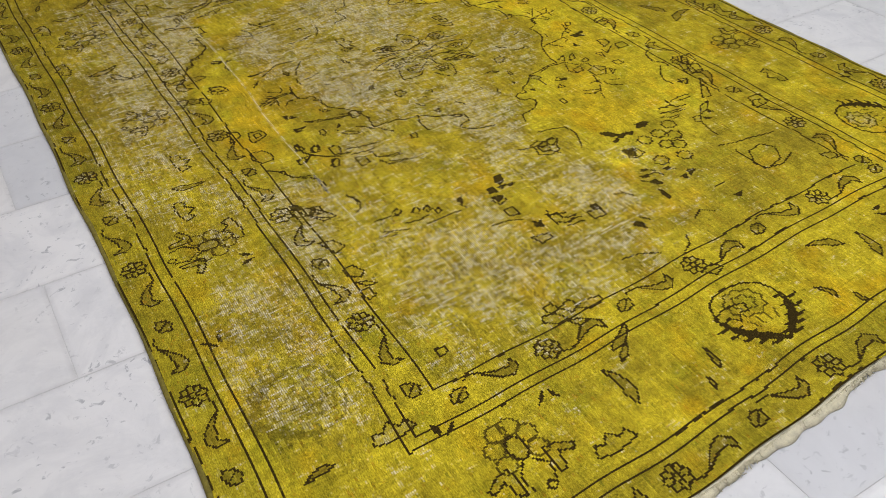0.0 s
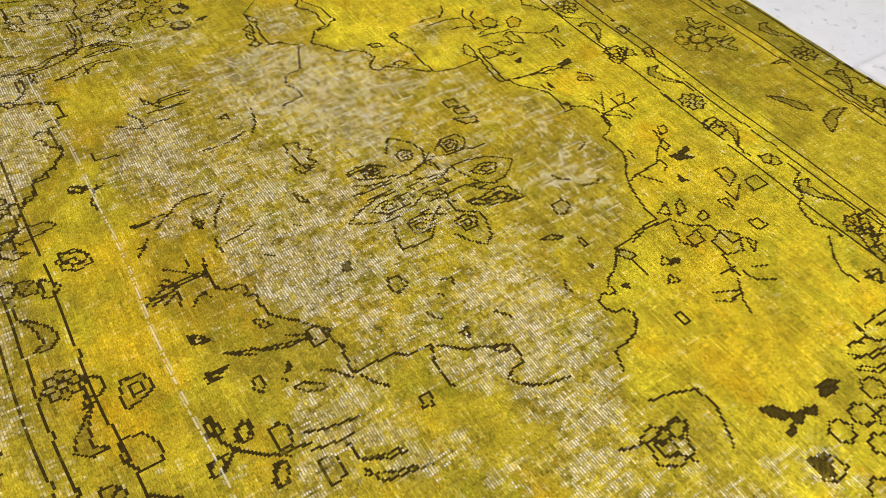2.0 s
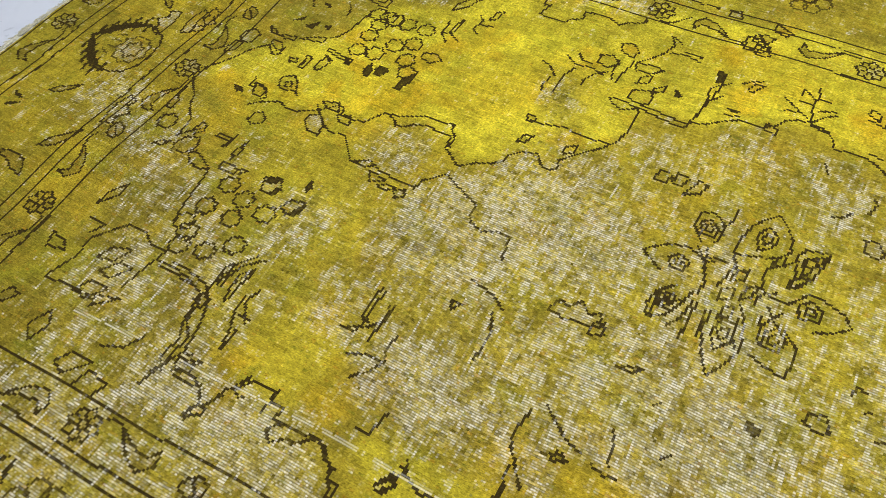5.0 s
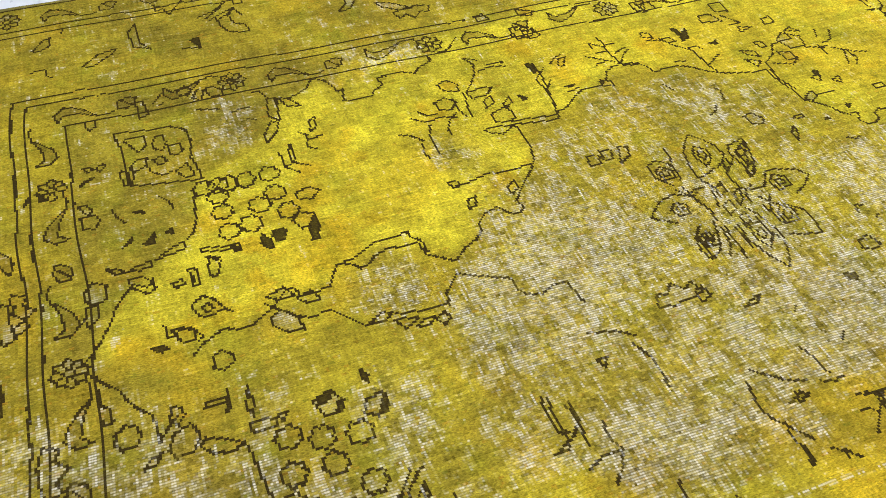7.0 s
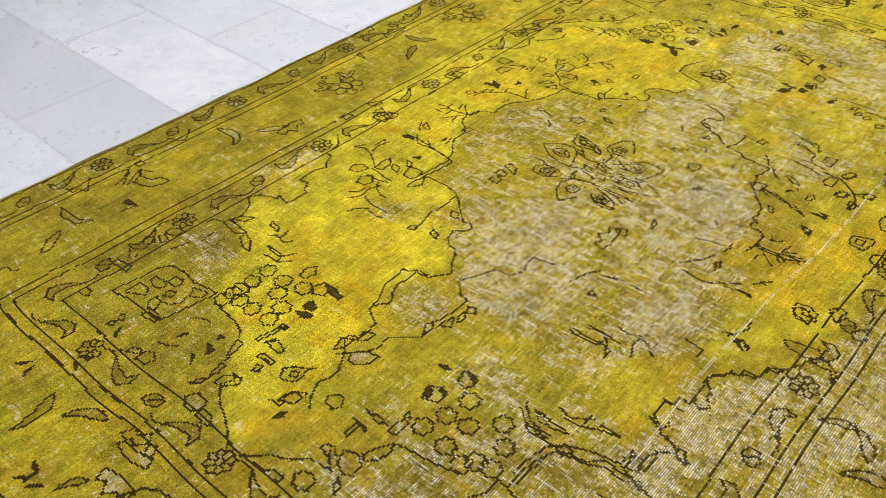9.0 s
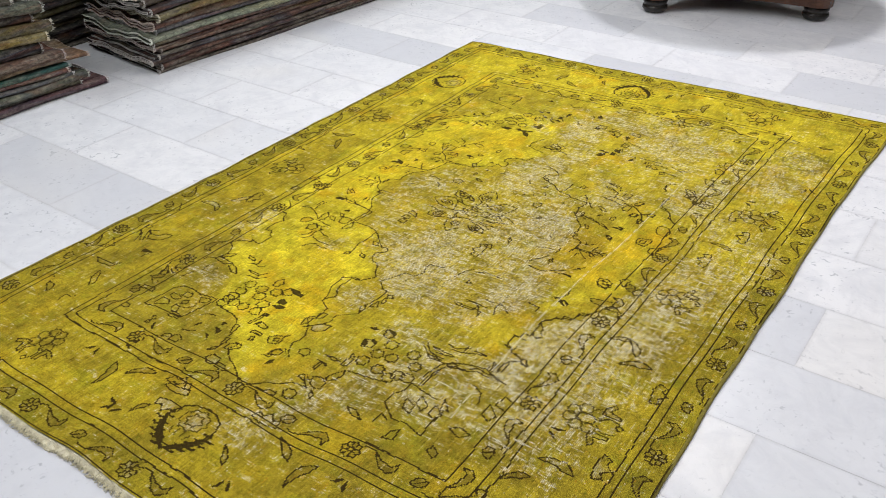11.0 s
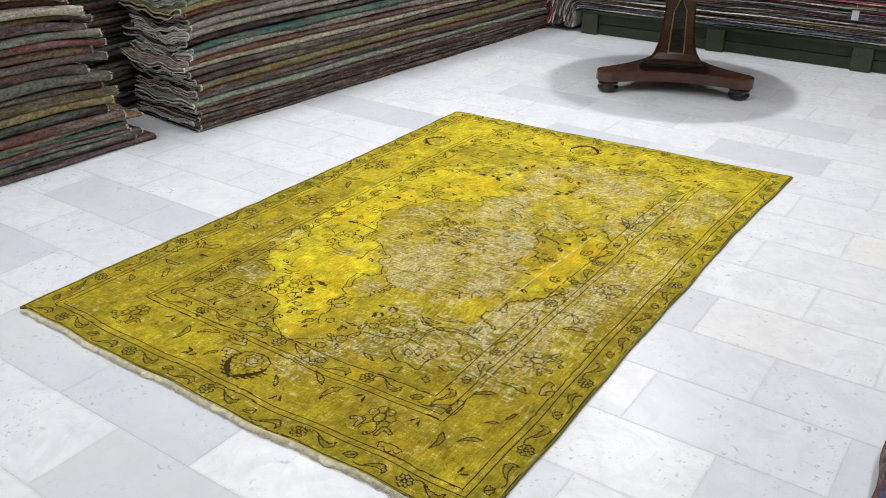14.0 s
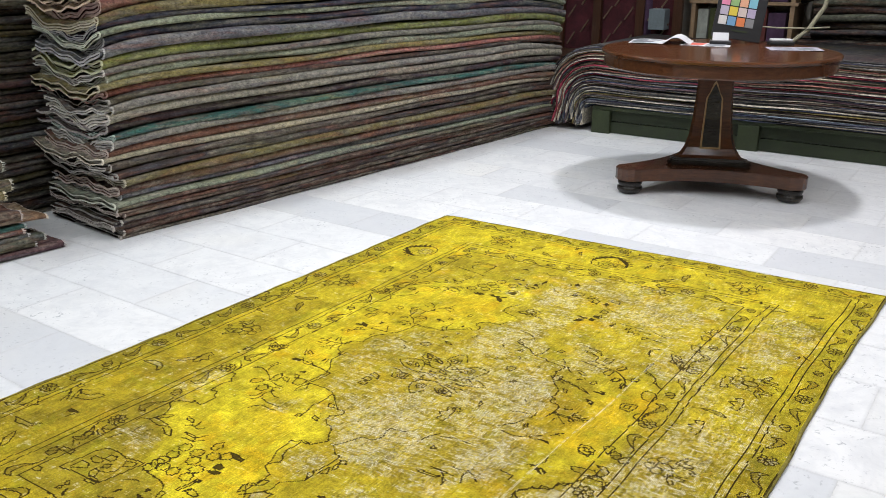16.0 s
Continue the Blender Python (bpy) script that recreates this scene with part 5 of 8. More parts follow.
    motif([(0.328, 0.232), (0.314, 0.231), (0.291, 0.248), (0.292, 0.257), (0.316, 0.248)])
    line([(0.283, 0.227), (0.270, 0.236), (0.261, 0.248), (0.250, 0.261)])
    motif([(0.525, 0.095), (0.496, 0.098), (0.489, 0.117), (0.491, 0.131), (0.509, 0.139), (0.531, 0.145), (0.536, 0.129)])
    cell([(0.519, 0.107), (0.504, 0.107), (0.499, 0.124), (0.517, 0.129)])
    motif([(0.563, 0.061), (0.545, 0.075), (0.545, 0.093), (0.561, 0.107), (0.579, 0.115)])
    bold([(0.245, 0.253), (0.225, 0.253), (0.203, 0.254), (0.183, 0.254), (0.164, 0.270), (0.144, 0.268), (0.126, 0.268)])
    bold([(0.126, 0.268), (0.131, 0.279), (0.139, 0.299), (0.139, 0.317), (0.141, 0.339), (0.137, 0.349)])
    line([(0.122, 0.275), (0.104, 0.289), (0.088, 0.305), (0.068, 0.311), (0.056, 0.319), (0.043, 0.321), (0.026, 0.330), (0.023, 0.344), (0.030, 0.361)])
    line([(0.031, 0.365), (0.052, 0.368), (0.065, 0.377), (0.058, 0.392), (0.042, 0.406), (0.021, 0.415), (-0.000, 0.418), (-0.013, 0.420)])
    motif([(0.052, 0.321), (0.050, 0.336), (0.030, 0.335), (0.036, 0.325)])
    line([(0.240, 0.263), (0.230, 0.282), (0.215, 0.299)])
    line([(0.099, 0.217), (0.094, 0.230), (0.088, 0.238)])
    motif([(0.114, 0.126), (0.097, 0.131), (0.092, 0.152), (0.117, 0.160), (0.121, 0.142)])
    line([(0.042, 0.172), (0.028, 0.174), (0.033, 0.188)])
    line([(0.063, 0.194), (0.058, 0.202)])
    line([(0.009, 0.267), (-0.001, 0.280), (-0.004, 0.292)])
    cell([(0.078, 0.274), (0.064, 0.271), (0.070, 0.288)])
    line([(-0.124, 0.270), (-0.114, 0.287), (-0.116, 0.296)])
    blot([(-0.179, 0.264), (-0.182, 0.273), (-0.176, 0.277)])
    bold([(-0.240, 0.262), (-0.226, 0.278), (-0.202, 0.299), (-0.184, 0.306), (-0.173, 0.319), (-0.176, 0.327), (-0.172, 0.336), (-0.163, 0.333), (-0.155, 0.324), (-0.138, 0.336), (-0.139, 0.352), (-0.147, 0.366), (-0.162, 0.367), (-0.168, 0.378), (-0.167, 0.392), (-0.146, 0.411), (-0.122, 0.418), (-0.098, 0.421)])
    line([(-0.098, 0.421), (-0.091, 0.439), (-0.086, 0.454)])
    motif([(-0.240, 0.265), (-0.254, 0.281), (-0.258, 0.294), (-0.241, 0.294), (-0.233, 0.279)])
    bold([(-0.245, 0.295), (-0.243, 0.315), (-0.244, 0.334)])
    blot([(-0.190, 0.331), (-0.204, 0.331), (-0.197, 0.340)])
    line([(-0.037, -0.132), (-0.061, -0.168), (-0.072, -0.163), (-0.090, -0.138), (-0.099, -0.108), (-0.092, -0.087)])
    petal([(-0.049, -0.119), (-0.066, -0.128), (-0.080, -0.114), (-0.072, -0.097), (-0.050, -0.099)])
    line([(-0.118, -0.094), (-0.145, -0.116), (-0.175, -0.116), (-0.184, -0.096), (-0.168, -0.074), (-0.147, -0.070), (-0.127, -0.075)])
    petal([(-0.135, -0.101), (-0.158, -0.109), (-0.167, -0.094), (-0.152, -0.077), (-0.134, -0.081)])
    line([(-0.115, -0.042), (-0.146, -0.045), (-0.182, -0.037), (-0.209, -0.019), (-0.225, -0.005), (-0.208, 0.012), (-0.183, 0.028), (-0.163, 0.031)])
    petal([(-0.141, -0.015), (-0.171, -0.024), (-0.191, -0.011), (-0.181, 0.006), (-0.155, 0.004)])
    petal([(-0.155, 0.041), (-0.176, 0.051), (-0.185, 0.087), (-0.157, 0.082), (-0.121, 0.070), (-0.092, 0.049), (-0.128, 0.047)])
    motif([(-0.142, 0.058), (-0.160, 0.057), (-0.174, 0.082), (-0.152, 0.074)])
    line([(-0.066, 0.055), (-0.094, 0.076), (-0.094, 0.101), (-0.081, 0.132), (-0.063, 0.144), (-0.045, 0.125), (-0.032, 0.100)])
    petal([(-0.048, 0.072), (-0.072, 0.069), (-0.085, 0.084), (-0.073, 0.103), (-0.052, 0.102)])
    line([(0.045, 0.030), (0.057, 0.061), (0.060, 0.086), (0.032, 0.088), (0.006, 0.087), (-0.014, 0.067)])
    petal([(0.025, 0.040), (-0.002, 0.039), (-0.017, 0.055), (0.000, 0.072), (0.026, 0.064)])
    line([(0.106, -0.011), (0.074, -0.029), (0.034, -0.042), (-0.000, -0.038)])
    line([(0.106, -0.011), (0.080, 0.005), (0.046, 0.017), (0.006, 0.012)])
    petal([(0.061, -0.016), (0.033, -0.028), (0.006, -0.021), (0.004, 0.000), (0.037, 0.003)])
    line([(0.049, -0.121), (0.028, -0.128), (0.004, -0.123), (-0.013, -0.107)])
    line([(0.051, -0.118), (0.037, -0.097), (0.008, -0.083), (-0.024, -0.074)])
    petal([(0.027, -0.113), (0.003, -0.116), (-0.006, -0.097), (0.013, -0.092)])
    line([(0.067, -0.065), (0.025, -0.064), (-0.006, -0.062)])
    line([(0.006, 0.012), (-0.016, 0.004), (-0.034, -0.007)])
    line([(-0.014, 0.067), (-0.023, 0.046), (-0.045, 0.031)])
    line([(-0.066, 0.055), (-0.064, 0.035), (-0.071, 0.018)])
    line([(-0.090, -0.088), (-0.097, -0.065), (-0.099, -0.043)])
    line([(-0.115, -0.042), (-0.095, -0.031), (-0.093, -0.015)])
    line([(-0.129, 0.000), (-0.144, 0.019), (-0.161, 0.033)])
    line([(-0.076, -0.076), (-0.045, -0.063), (-0.021, -0.068)])
    line([(-0.109, -0.081), (-0.088, -0.077), (-0.089, -0.062)])
    line([(-0.050, -0.046), (-0.083, -0.037), (-0.107, -0.032)])
    line([(-0.074, 0.013), (-0.106, 0.009), (-0.131, 0.013)])
    line([(-0.008, -0.001), (0.026, 0.002), (0.047, 0.010)])
    line([(-0.007, 0.031), (-0.032, 0.042), (-0.046, 0.052)])
    line([(0.004, -0.047), (0.027, -0.045), (0.050, -0.043)])
    line([(-0.119, -0.040), (-0.126, -0.018), (-0.133, -0.005)])
    line([(-0.076, 0.034), (-0.063, 0.014), (-0.043, 0.011)])
    line([(-0.165, -0.071), (-0.185, -0.065), (-0.206, -0.065)])
    line([(0.053, -0.089), (0.030, -0.073), (-0.005, -0.069)])
    line([(-0.106, -0.094), (-0.080, -0.074), (-0.045, -0.063)])
    line([(0.051, -0.118), (0.018, -0.119), (-0.007, -0.115), (-0.024, -0.098)])
    cell([(-0.122, 0.017), (-0.140, 0.017), (-0.151, 0.025), (-0.131, 0.029)])
    cell([(-0.092, 0.046), (-0.108, 0.044), (-0.120, 0.057), (-0.125, 0.072), (-0.101, 0.059)])
    cell([(0.026, -0.109), (0.012, -0.110), (0.007, -0.093), (-0.002, -0.081), (0.026, -0.089)])
    cell([(-0.027, -0.037), (-0.049, -0.037), (-0.056, -0.023), (-0.037, -0.019)])
    cell([(-0.041, -0.010), (-0.067, -0.007), (-0.075, 0.006), (-0.053, 0.005)])
    cell([(0.006, -0.028), (-0.019, -0.025), (-0.026, -0.011), (-0.004, -0.011)])
    cell([(-0.069, -0.033), (-0.092, -0.027), (-0.099, -0.012), (-0.078, -0.015)])
    line([(-0.118, 0.015), (-0.137, 0.035), (-0.151, 0.047)])
    line([(0.015, 0.033), (-0.008, 0.030), (-0.025, 0.028)])
    cell([(0.119, -0.184), (0.095, -0.180), (0.091, -0.167), (0.110, -0.162)])
    motif([(0.150, -0.127), (0.141, -0.107), (0.137, -0.091), (0.149, -0.103)])
    bold([(0.411, -0.188), (0.390, -0.184), (0.364, -0.190), (0.343, -0.185)])
    line([(0.420, -0.132), (0.405, -0.136), (0.395, -0.149)])
    line([(0.317, -0.159), (0.314, -0.145), (0.306, -0.135)])
    line([(0.184, -0.057), (0.174, -0.048)])
    line([(0.252, -0.021), (0.243, -0.011)])
    blot([(0.158, 0.062), (0.146, 0.062), (0.153, 0.081), (0.164, 0.078)])
    line([(-0.368, -0.296), (-0.367, -0.269), (-0.361, -0.244), (-0.359, -0.208), (-0.366, -0.200)])
    bold([(-0.366, -0.200), (-0.370, -0.180), (-0.386, -0.159), (-0.405, -0.133), (-0.405, -0.111), (-0.407, -0.089), (-0.422, -0.069), (-0.440, -0.060), (-0.452, -0.042), (-0.456, -0.022)])
    cell([(-0.405, -0.087), (-0.421, -0.083), (-0.413, -0.066), (-0.398, -0.064)])
    bold([(-0.455, -0.021), (-0.447, 0.012), (-0.428, 0.026), (-0.409, 0.032), (-0.412, 0.049), (-0.410, 0.085), (-0.402, 0.103), (-0.381, 0.128), (-0.367, 0.149), (-0.357, 0.177), (-0.347, 0.212), (-0.344, 0.245)])
    bold([(-0.344, 0.245), (-0.309, 0.249), (-0.274, 0.258), (-0.241, 0.264)])
    bold([(-0.456, -0.022), (-0.499, -0.027), (-0.531, -0.025), (-0.550, -0.027)])
    line([(-0.516, -0.052), (-0.536, -0.051), (-0.514, -0.028)])
    line([(-0.501, -0.051), (-0.500, -0.030)])
    line([(-0.520, -0.020), (-0.519, -0.001)])
    line([(-0.499, -0.078), (-0.479, -0.050), (-0.465, -0.028)])
    line([(-0.468, -0.068), (-0.473, -0.043)])
    bold([(-0.455, -0.021), (-0.473, -0.007), (-0.492, 0.015)])
    line([(-0.450, -0.019), (-0.441, 0.012)])
    line([(-0.383, -0.196), (-0.426, -0.199), (-0.469, -0.200), (-0.494, -0.173)])
    blot([(-0.486, -0.196), (-0.521, -0.203), (-0.520, -0.194), (-0.493, -0.188)])
    line([(-0.501, -0.157), (-0.515, -0.141), (-0.521, -0.125)])
    blot([(-0.428, -0.156), (-0.428, -0.134), (-0.421, -0.144)])
    blot([(-0.417, -0.251), (-0.437, -0.253), (-0.420, -0.241)])
    motif([(-0.609, -0.189), (-0.636, -0.186), (-0.639, -0.165), (-0.622, -0.140), (-0.597, -0.153)])
    motif([(-0.674, -0.148), (-0.696, -0.147), (-0.678, -0.113), (-0.665, -0.123)])
    cell([(-0.216, -0.180), (-0.241, -0.180), (-0.236, -0.157), (-0.216, -0.164)])
    motif([(-0.211, 0.129), (-0.236, 0.125), (-0.241, 0.144), (-0.221, 0.156), (-0.206, 0.149)])
    motif([(-0.146, 0.183), (-0.168, 0.183), (-0.182, 0.196), (-0.163, 0.195)])
    motif([(-0.200, 0.211), (-0.207, 0.215), (-0.204, 0.231), (-0.195, 0.232)])
    bold([(-0.261, 0.067), (-0.267, 0.084), (-0.286, 0.096)])
    line([(-0.292, 0.117), (-0.317, 0.123), (-0.330, 0.116)])
    cell([(-0.519, 0.063), (-0.534, 0.068), (-0.526, 0.083), (-0.509, 0.082)])
    blot([(-0.501, 0.138), (-0.525, 0.135), (-0.522, 0.144), (-0.499, 0.147)])
    line([(-0.456, 0.137), (-0.459, 0.153), (-0.445, 0.160)])
    blot([(-0.296, 0.331), (-0.313, 0.332), (-0.306, 0.342)])
    bold([(0.444, -0.447), (0.448, -0.422), (0.470, -0.398), (0.486, -0.391), (0.494, -0.381), (0.511, -0.379), (0.519, -0.344), (0.535, -0.342), (0.541, -0.323)])
    motif([(0.621, -0.308), (0.605, -0.275), (0.574, -0.278), (0.586, -0.253), (0.614, -0.273)])
    motif([(0.584, -0.258), (0.554, -0.274), (0.520, -0.269), (0.508, -0.254), (0.537, -0.246), (0.569, -0.238)])
    motif([(0.533, -0.172), (0.515, -0.181), (0.495, -0.176), (0.487, -0.163), (0.486, -0.142), (0.511, -0.138), (0.528, -0.149)])
    cell([(0.520, -0.166), (0.507, -0.167), (0.500, -0.155), (0.513, -0.150)])
    cell([(0.469, -0.316), (0.456, -0.323), (0.445, -0.320), (0.453, -0.308)])
    line([(0.445, -0.318), (0.427, -0.305), (0.410, -0.311)])
    bold([(0.405, -0.398), (0.406, -0.376), (0.387, -0.374), (0.364, -0.370)])
    motif([(0.564, -0.148), (0.555, -0.138), (0.540, -0.119), (0.553, -0.104), (0.569, -0.107)])
    motif([(0.625, -0.158), (0.606, -0.170), (0.597, -0.154), (0.609, -0.133), (0.621, -0.137)])
    bold([(0.466, -0.701), (0.445, -0.718), (0.411, -0.711), (0.384, -0.727), (0.343, -0.736), (0.329, -0.739)])
    line([(0.498, -0.716), (0.474, -0.710), (0.450, -0.702)])
    motif([(0.455, -0.686), (0.432, -0.693), (0.430, -0.665), (0.447, -0.660)])
    line([(0.462, -0.680), (0.462, -0.645), (0.455, -0.633)])
    line([(0.509, -0.621), (0.493, -0.625), (0.474, -0.604), (0.441, -0.595), (0.431, -0.578)])
    bold([(0.431, -0.578), (0.416, -0.579), (0.413, -0.557), (0.411, -0.526)])
    line([(0.447, -0.528), (0.428, -0.525), (0.416, -0.527)])
    line([(0.445, -0.503), (0.448, -0.465), (0.445, -0.445)])
    bold([(0.316, -0.835), (0.318, -0.794), (0.322, -0.766)])
    line([(0.316, -0.733), (0.288, -0.735), (0.265, -0.718)])
    line([(0.323, -0.697), (0.293, -0.706), (0.252, -0.692)])
    bold([(0.394, -0.647), (0.366, -0.652), (0.347, -0.661)])
    # far half
    motif([(0.558, 0.184), (0.529, 0.190), (0.515, 0.218), (0.520, 0.243), (0.550, 0.243), (0.565, 0.216)])
    motif([(0.527, -0.186), (0.499, -0.184), (0.484, -0.160), (0.500, -0.148), (0.524, -0.162)])
    cell([(0.452, 0.216), (0.441, 0.215), (0.448, 0.243), (0.458, 0.240)])
    bold([(0.448, 0.219), (0.446, 0.260), (0.427, 0.288), (0.406, 0.309), (0.378, 0.318), (0.348, 0.321)])
    cell([(0.421, 0.252), (0.402, 0.247), (0.409, 0.275), (0.421, 0.276)])
    cell([(0.476, 0.281), (0.454, 0.279), (0.459, 0.299), (0.476, 0.304)])
    cell([(0.404, 0.325), (0.387, 0.328), (0.399, 0.358), (0.415, 0.359)])
    motif([(0.187, 0.337), (0.171, 0.339), (0.178, 0.360), (0.193, 0.355)])
    line([(0.350, 0.304), (0.322, 0.313), (0.270, 0.320)])
    bold([(0.354, 0.333), (0.292, 0.339)])
    bold([(0.307, 0.346), (0.304, 0.379), (0.270, 0.397), (0.244, 0.400)])
    line([(0.306, 0.393), (0.296, 0.422), (0.261, 0.428), (0.226, 0.434)])
    motif([(0.352, 0.349), (0.329, 0.356), (0.330, 0.386), (0.355, 0.393)])
    bold([(0.534, 0.298), (0.523, 0.319), (0.513, 0.342), (0.488, 0.352), (0.471, 0.358), (0.467, 0.382), (0.460, 0.407), (0.468, 0.430)])
    line([(0.446, 0.477), (0.430, 0.493), (0.435, 0.521)])
    motif([(0.545, 0.466), (0.521, 0.475), (0.536, 0.496), (0.551, 0.493)])
    motif([(0.529, 0.470), (0.509, 0.478), (0.512, 0.505), (0.530, 0.503)])
    blot([(0.119, 0.604), (0.103, 0.606), (0.111, 0.629), (0.127, 0.640), (0.131, 0.624)])
    blot([(0.163, 0.638), (0.146, 0.638), (0.151, 0.659), (0.168, 0.655)])
    blot([(0.140, 0.645), (0.118, 0.646), (0.131, 0.655)])
    blot([(0.118, 0.646), (0.095, 0.653), (0.110, 0.657)])
    blot([(0.239, 0.630), (0.228, 0.630), (0.237, 0.650), (0.243, 0.643)])
    line([(0.242, 0.647), (0.242, 0.672)])
    blot([(-0.201, 0.605), (-0.221, 0.613), (-0.232, 0.636), (-0.218, 0.636), (-0.204, 0.623)])
    blot([(-0.232, 0.636), (-0.253, 0.640), (-0.234, 0.654), (-0.224, 0.648)])
    blot([(-0.255, 0.638), (-0.273, 0.644), (-0.262, 0.654), (-0.250, 0.648)])
    blot([(-0.203, 0.651), (-0.223, 0.647), (-0.216, 0.658), (-0.202, 0.658)])
    blot([(-0.294, 0.632), (-0.318, 0.629), (-0.325, 0.642), (-0.313, 0.643), (-0.295, 0.641)])
    bold([(-0.471, 0.598), (-0.513, 0.600)])
    bold([(-0.444, 0.578), (-0.443, 0.606)])
    bold([(-0.416, 0.599), (-0.427, 0.609)])
    bold([(-0.389, 0.610), (-0.407, 0.626)])
    bold([(-0.445, 0.617), (-0.475, 0.625)])
    bold([(-0.411, 0.633), (-0.451, 0.639)])
    bold([(-0.376, 0.635), (-0.396, 0.652)])
    bold([(-0.398, 0.657), (-0.416, 0.657)])
    bold([(-0.414, 0.329), (-0.415, 0.353), (-0.437, 0.355)])
    motif([(-0.524, 0.207), (-0.544, 0.213), (-0.544, 0.239), (-0.514, 0.252)])
    cell([(-0.549, 0.255), (-0.576, 0.258), (-0.575, 0.284), (-0.542, 0.283)])
    line([(-0.497, 0.261), (-0.497, 0.286), (-0.533, 0.258)])
    cell([(-0.468, 0.268), (-0.485, 0.273), (-0.477, 0.298)])
    cell([(-0.476, 0.332), (-0.495, 0.337), (-0.497, 0.357), (-0.474, 0.355)])
    cell([(-0.407, 0.279), (-0.428, 0.273), (-0.430, 0.288), (-0.408, 0.291)])
    cell([(-0.397, 0.237), (-0.415, 0.231), (-0.403, 0.257), (-0.384, 0.260)])
    cell([(-0.358, 0.237), (-0.386, 0.223), (-0.371, 0.252)])
    bold([(-0.272, 0.266), (-0.311, 0.255), (-0.363, 0.257), (-0.383, 0.288), (-0.413, 0.306), (-0.414, 0.329)])
    motif([(-0.385, 0.335), (-0.421, 0.322), (-0.439, 0.345), (-0.416, 0.376), (-0.385, 0.368)])
    motif([(-0.357, 0.306), (-0.386, 0.301), (-0.378, 0.326), (-0.354, 0.327)])
    cell([(-0.442, 0.358), (-0.450, 0.374), (-0.430, 0.389)])
    line([(-0.357, 0.272), (-0.341, 0.308), (-0.359, 0.330)])
    bold([(-0.380, 0.365), (-0.366, 0.399), (-0.371, 0.413)])
    line([(-0.375, 0.394), (-0.347, 0.394)])
    line([(-0.378, 0.406), (-0.384, 0.431), (-0.413, 0.449)])
    line([(-0.360, 0.417), (-0.333, 0.451), (-0.324, 0.476)])
    line([(-0.296, 0.429), (-0.312, 0.443), (-0.346, 0.439)])
    line([(-0.399, 0.409), (-0.426, 0.421)])
    cell([(-0.602, 0.098), (-0.637, 0.099), (-0.636, 0.128), (-0.607, 0.121)])
    motif([(-0.600, -0.183), (-0.640, -0.186), (-0.627, -0.150), (-0.599, -0.160)])
    bold([(-0.080, 0.512), (-0.114, 0.518), (-0.154, 0.534)])
    line([(-0.148, 0.533), (-0.154, 0.563), (-0.142, 0.597), (-0.126, 0.627)])
    cell([(-0.027, 0.551), (-0.053, 0.543), (-0.066, 0.558), (-0.079, 0.550), (-0.100, 0.563), (-0.081, 0.584), (-0.076, 0.604), (-0.046, 0.609), (-0.021, 0.594), (-0.031, 0.569)])
    motif([(-0.039, 0.566), (-0.061, 0.571), (-0.059, 0.594), (-0.038, 0.589)])
    bold([(-0.654, 0.267), (-0.653, 0.292), (-0.618, 0.309), (-0.607, 0.340), (-0.583, 0.350), (-0.570, 0.378), (-0.565, 0.398), (-0.582, 0.420), (-0.582, 0.443)])
    line([(-0.562, 0.431), (-0.530, 0.467), (-0.518, 0.492), (-0.521, 0.525)])
    motif([(-0.583, 0.563), (-0.581, 0.592), (-0.559, 0.629), (-0.534, 0.623)])
    motif([(-0.500, 0.650), (-0.534, 0.642), (-0.505, 0.672), (-0.472, 0.679)])
    motif([(-0.444, 0.680), (-0.466, 0.684), (-0.445, 0.707), (-0.432, 0.699)])
    line([(-0.445, 0.707), (-0.434, 0.752), (-0.433, 0.776)])
    motif([(-0.201, 0.704), (-0.227, 0.705), (-0.233, 0.732), (-0.205, 0.738), (-0.189, 0.728)])
    blot([(-0.204, 0.704), (-0.226, 0.704), (-0.219, 0.716)])
    cell([(-0.601, 0.542), (-0.598, 0.572), (-0.574, 0.578)])
    blot([(-0.502, 0.674), (-0.508, 0.688), (-0.496, 0.685)])
    blot([(-0.468, 0.695), (-0.482, 0.708), (-0.468, 0.707)])
    cell([(-0.615, 0.451), (-0.643, 0.457), (-0.629, 0.483), (-0.599, 0.487)])
    cell([(-0.599, 0.487), (-0.627, 0.492), (-0.618, 0.516), (-0.591, 0.515)])
    cell([(-0.538, 0.525), (-0.567, 0.528), (-0.555, 0.545)])
    bloom([(-0.369, 0.669), (-0.270, 0.692), (-0.346, 0.714), (-0.300, 0.734), (-0.302, 0.792), (-0.242, 0.778), (-0.317, 0.688), (-0.325, 0.750)])
    # far end
    cell([(-0.437, 0.869), (-0.483, 0.862), (-0.501, 0.890), (-0.475, 0.930), (-0.421, 0.944), (-0.408, 0.913)])
    line([(-0.395, 0.809), (-0.439, 0.822), (-0.507, 0.832), (-0.556, 0.841)])
    line([(-0.415, 0.845), (-0.412, 0.901), (-0.415, 0.940), (-0.462, 0.950), (-0.515, 0.929)])
    motif([(-0.630, 0.691), (-0.670, 0.694), (-0.654, 0.736), (-0.609, 0.739)])
    bold([(-0.177, 0.781), (-0.201, 0.803)])
    bold([(-0.158, 0.801), (-0.196, 0.808), (-0.204, 0.827)])
    bold([(-0.148, 0.816), (-0.176, 0.849)])
    bold([(-0.155, 0.861), (-0.161, 0.897)])
    bold([(-0.223, 0.807), (-0.242, 0.825)])
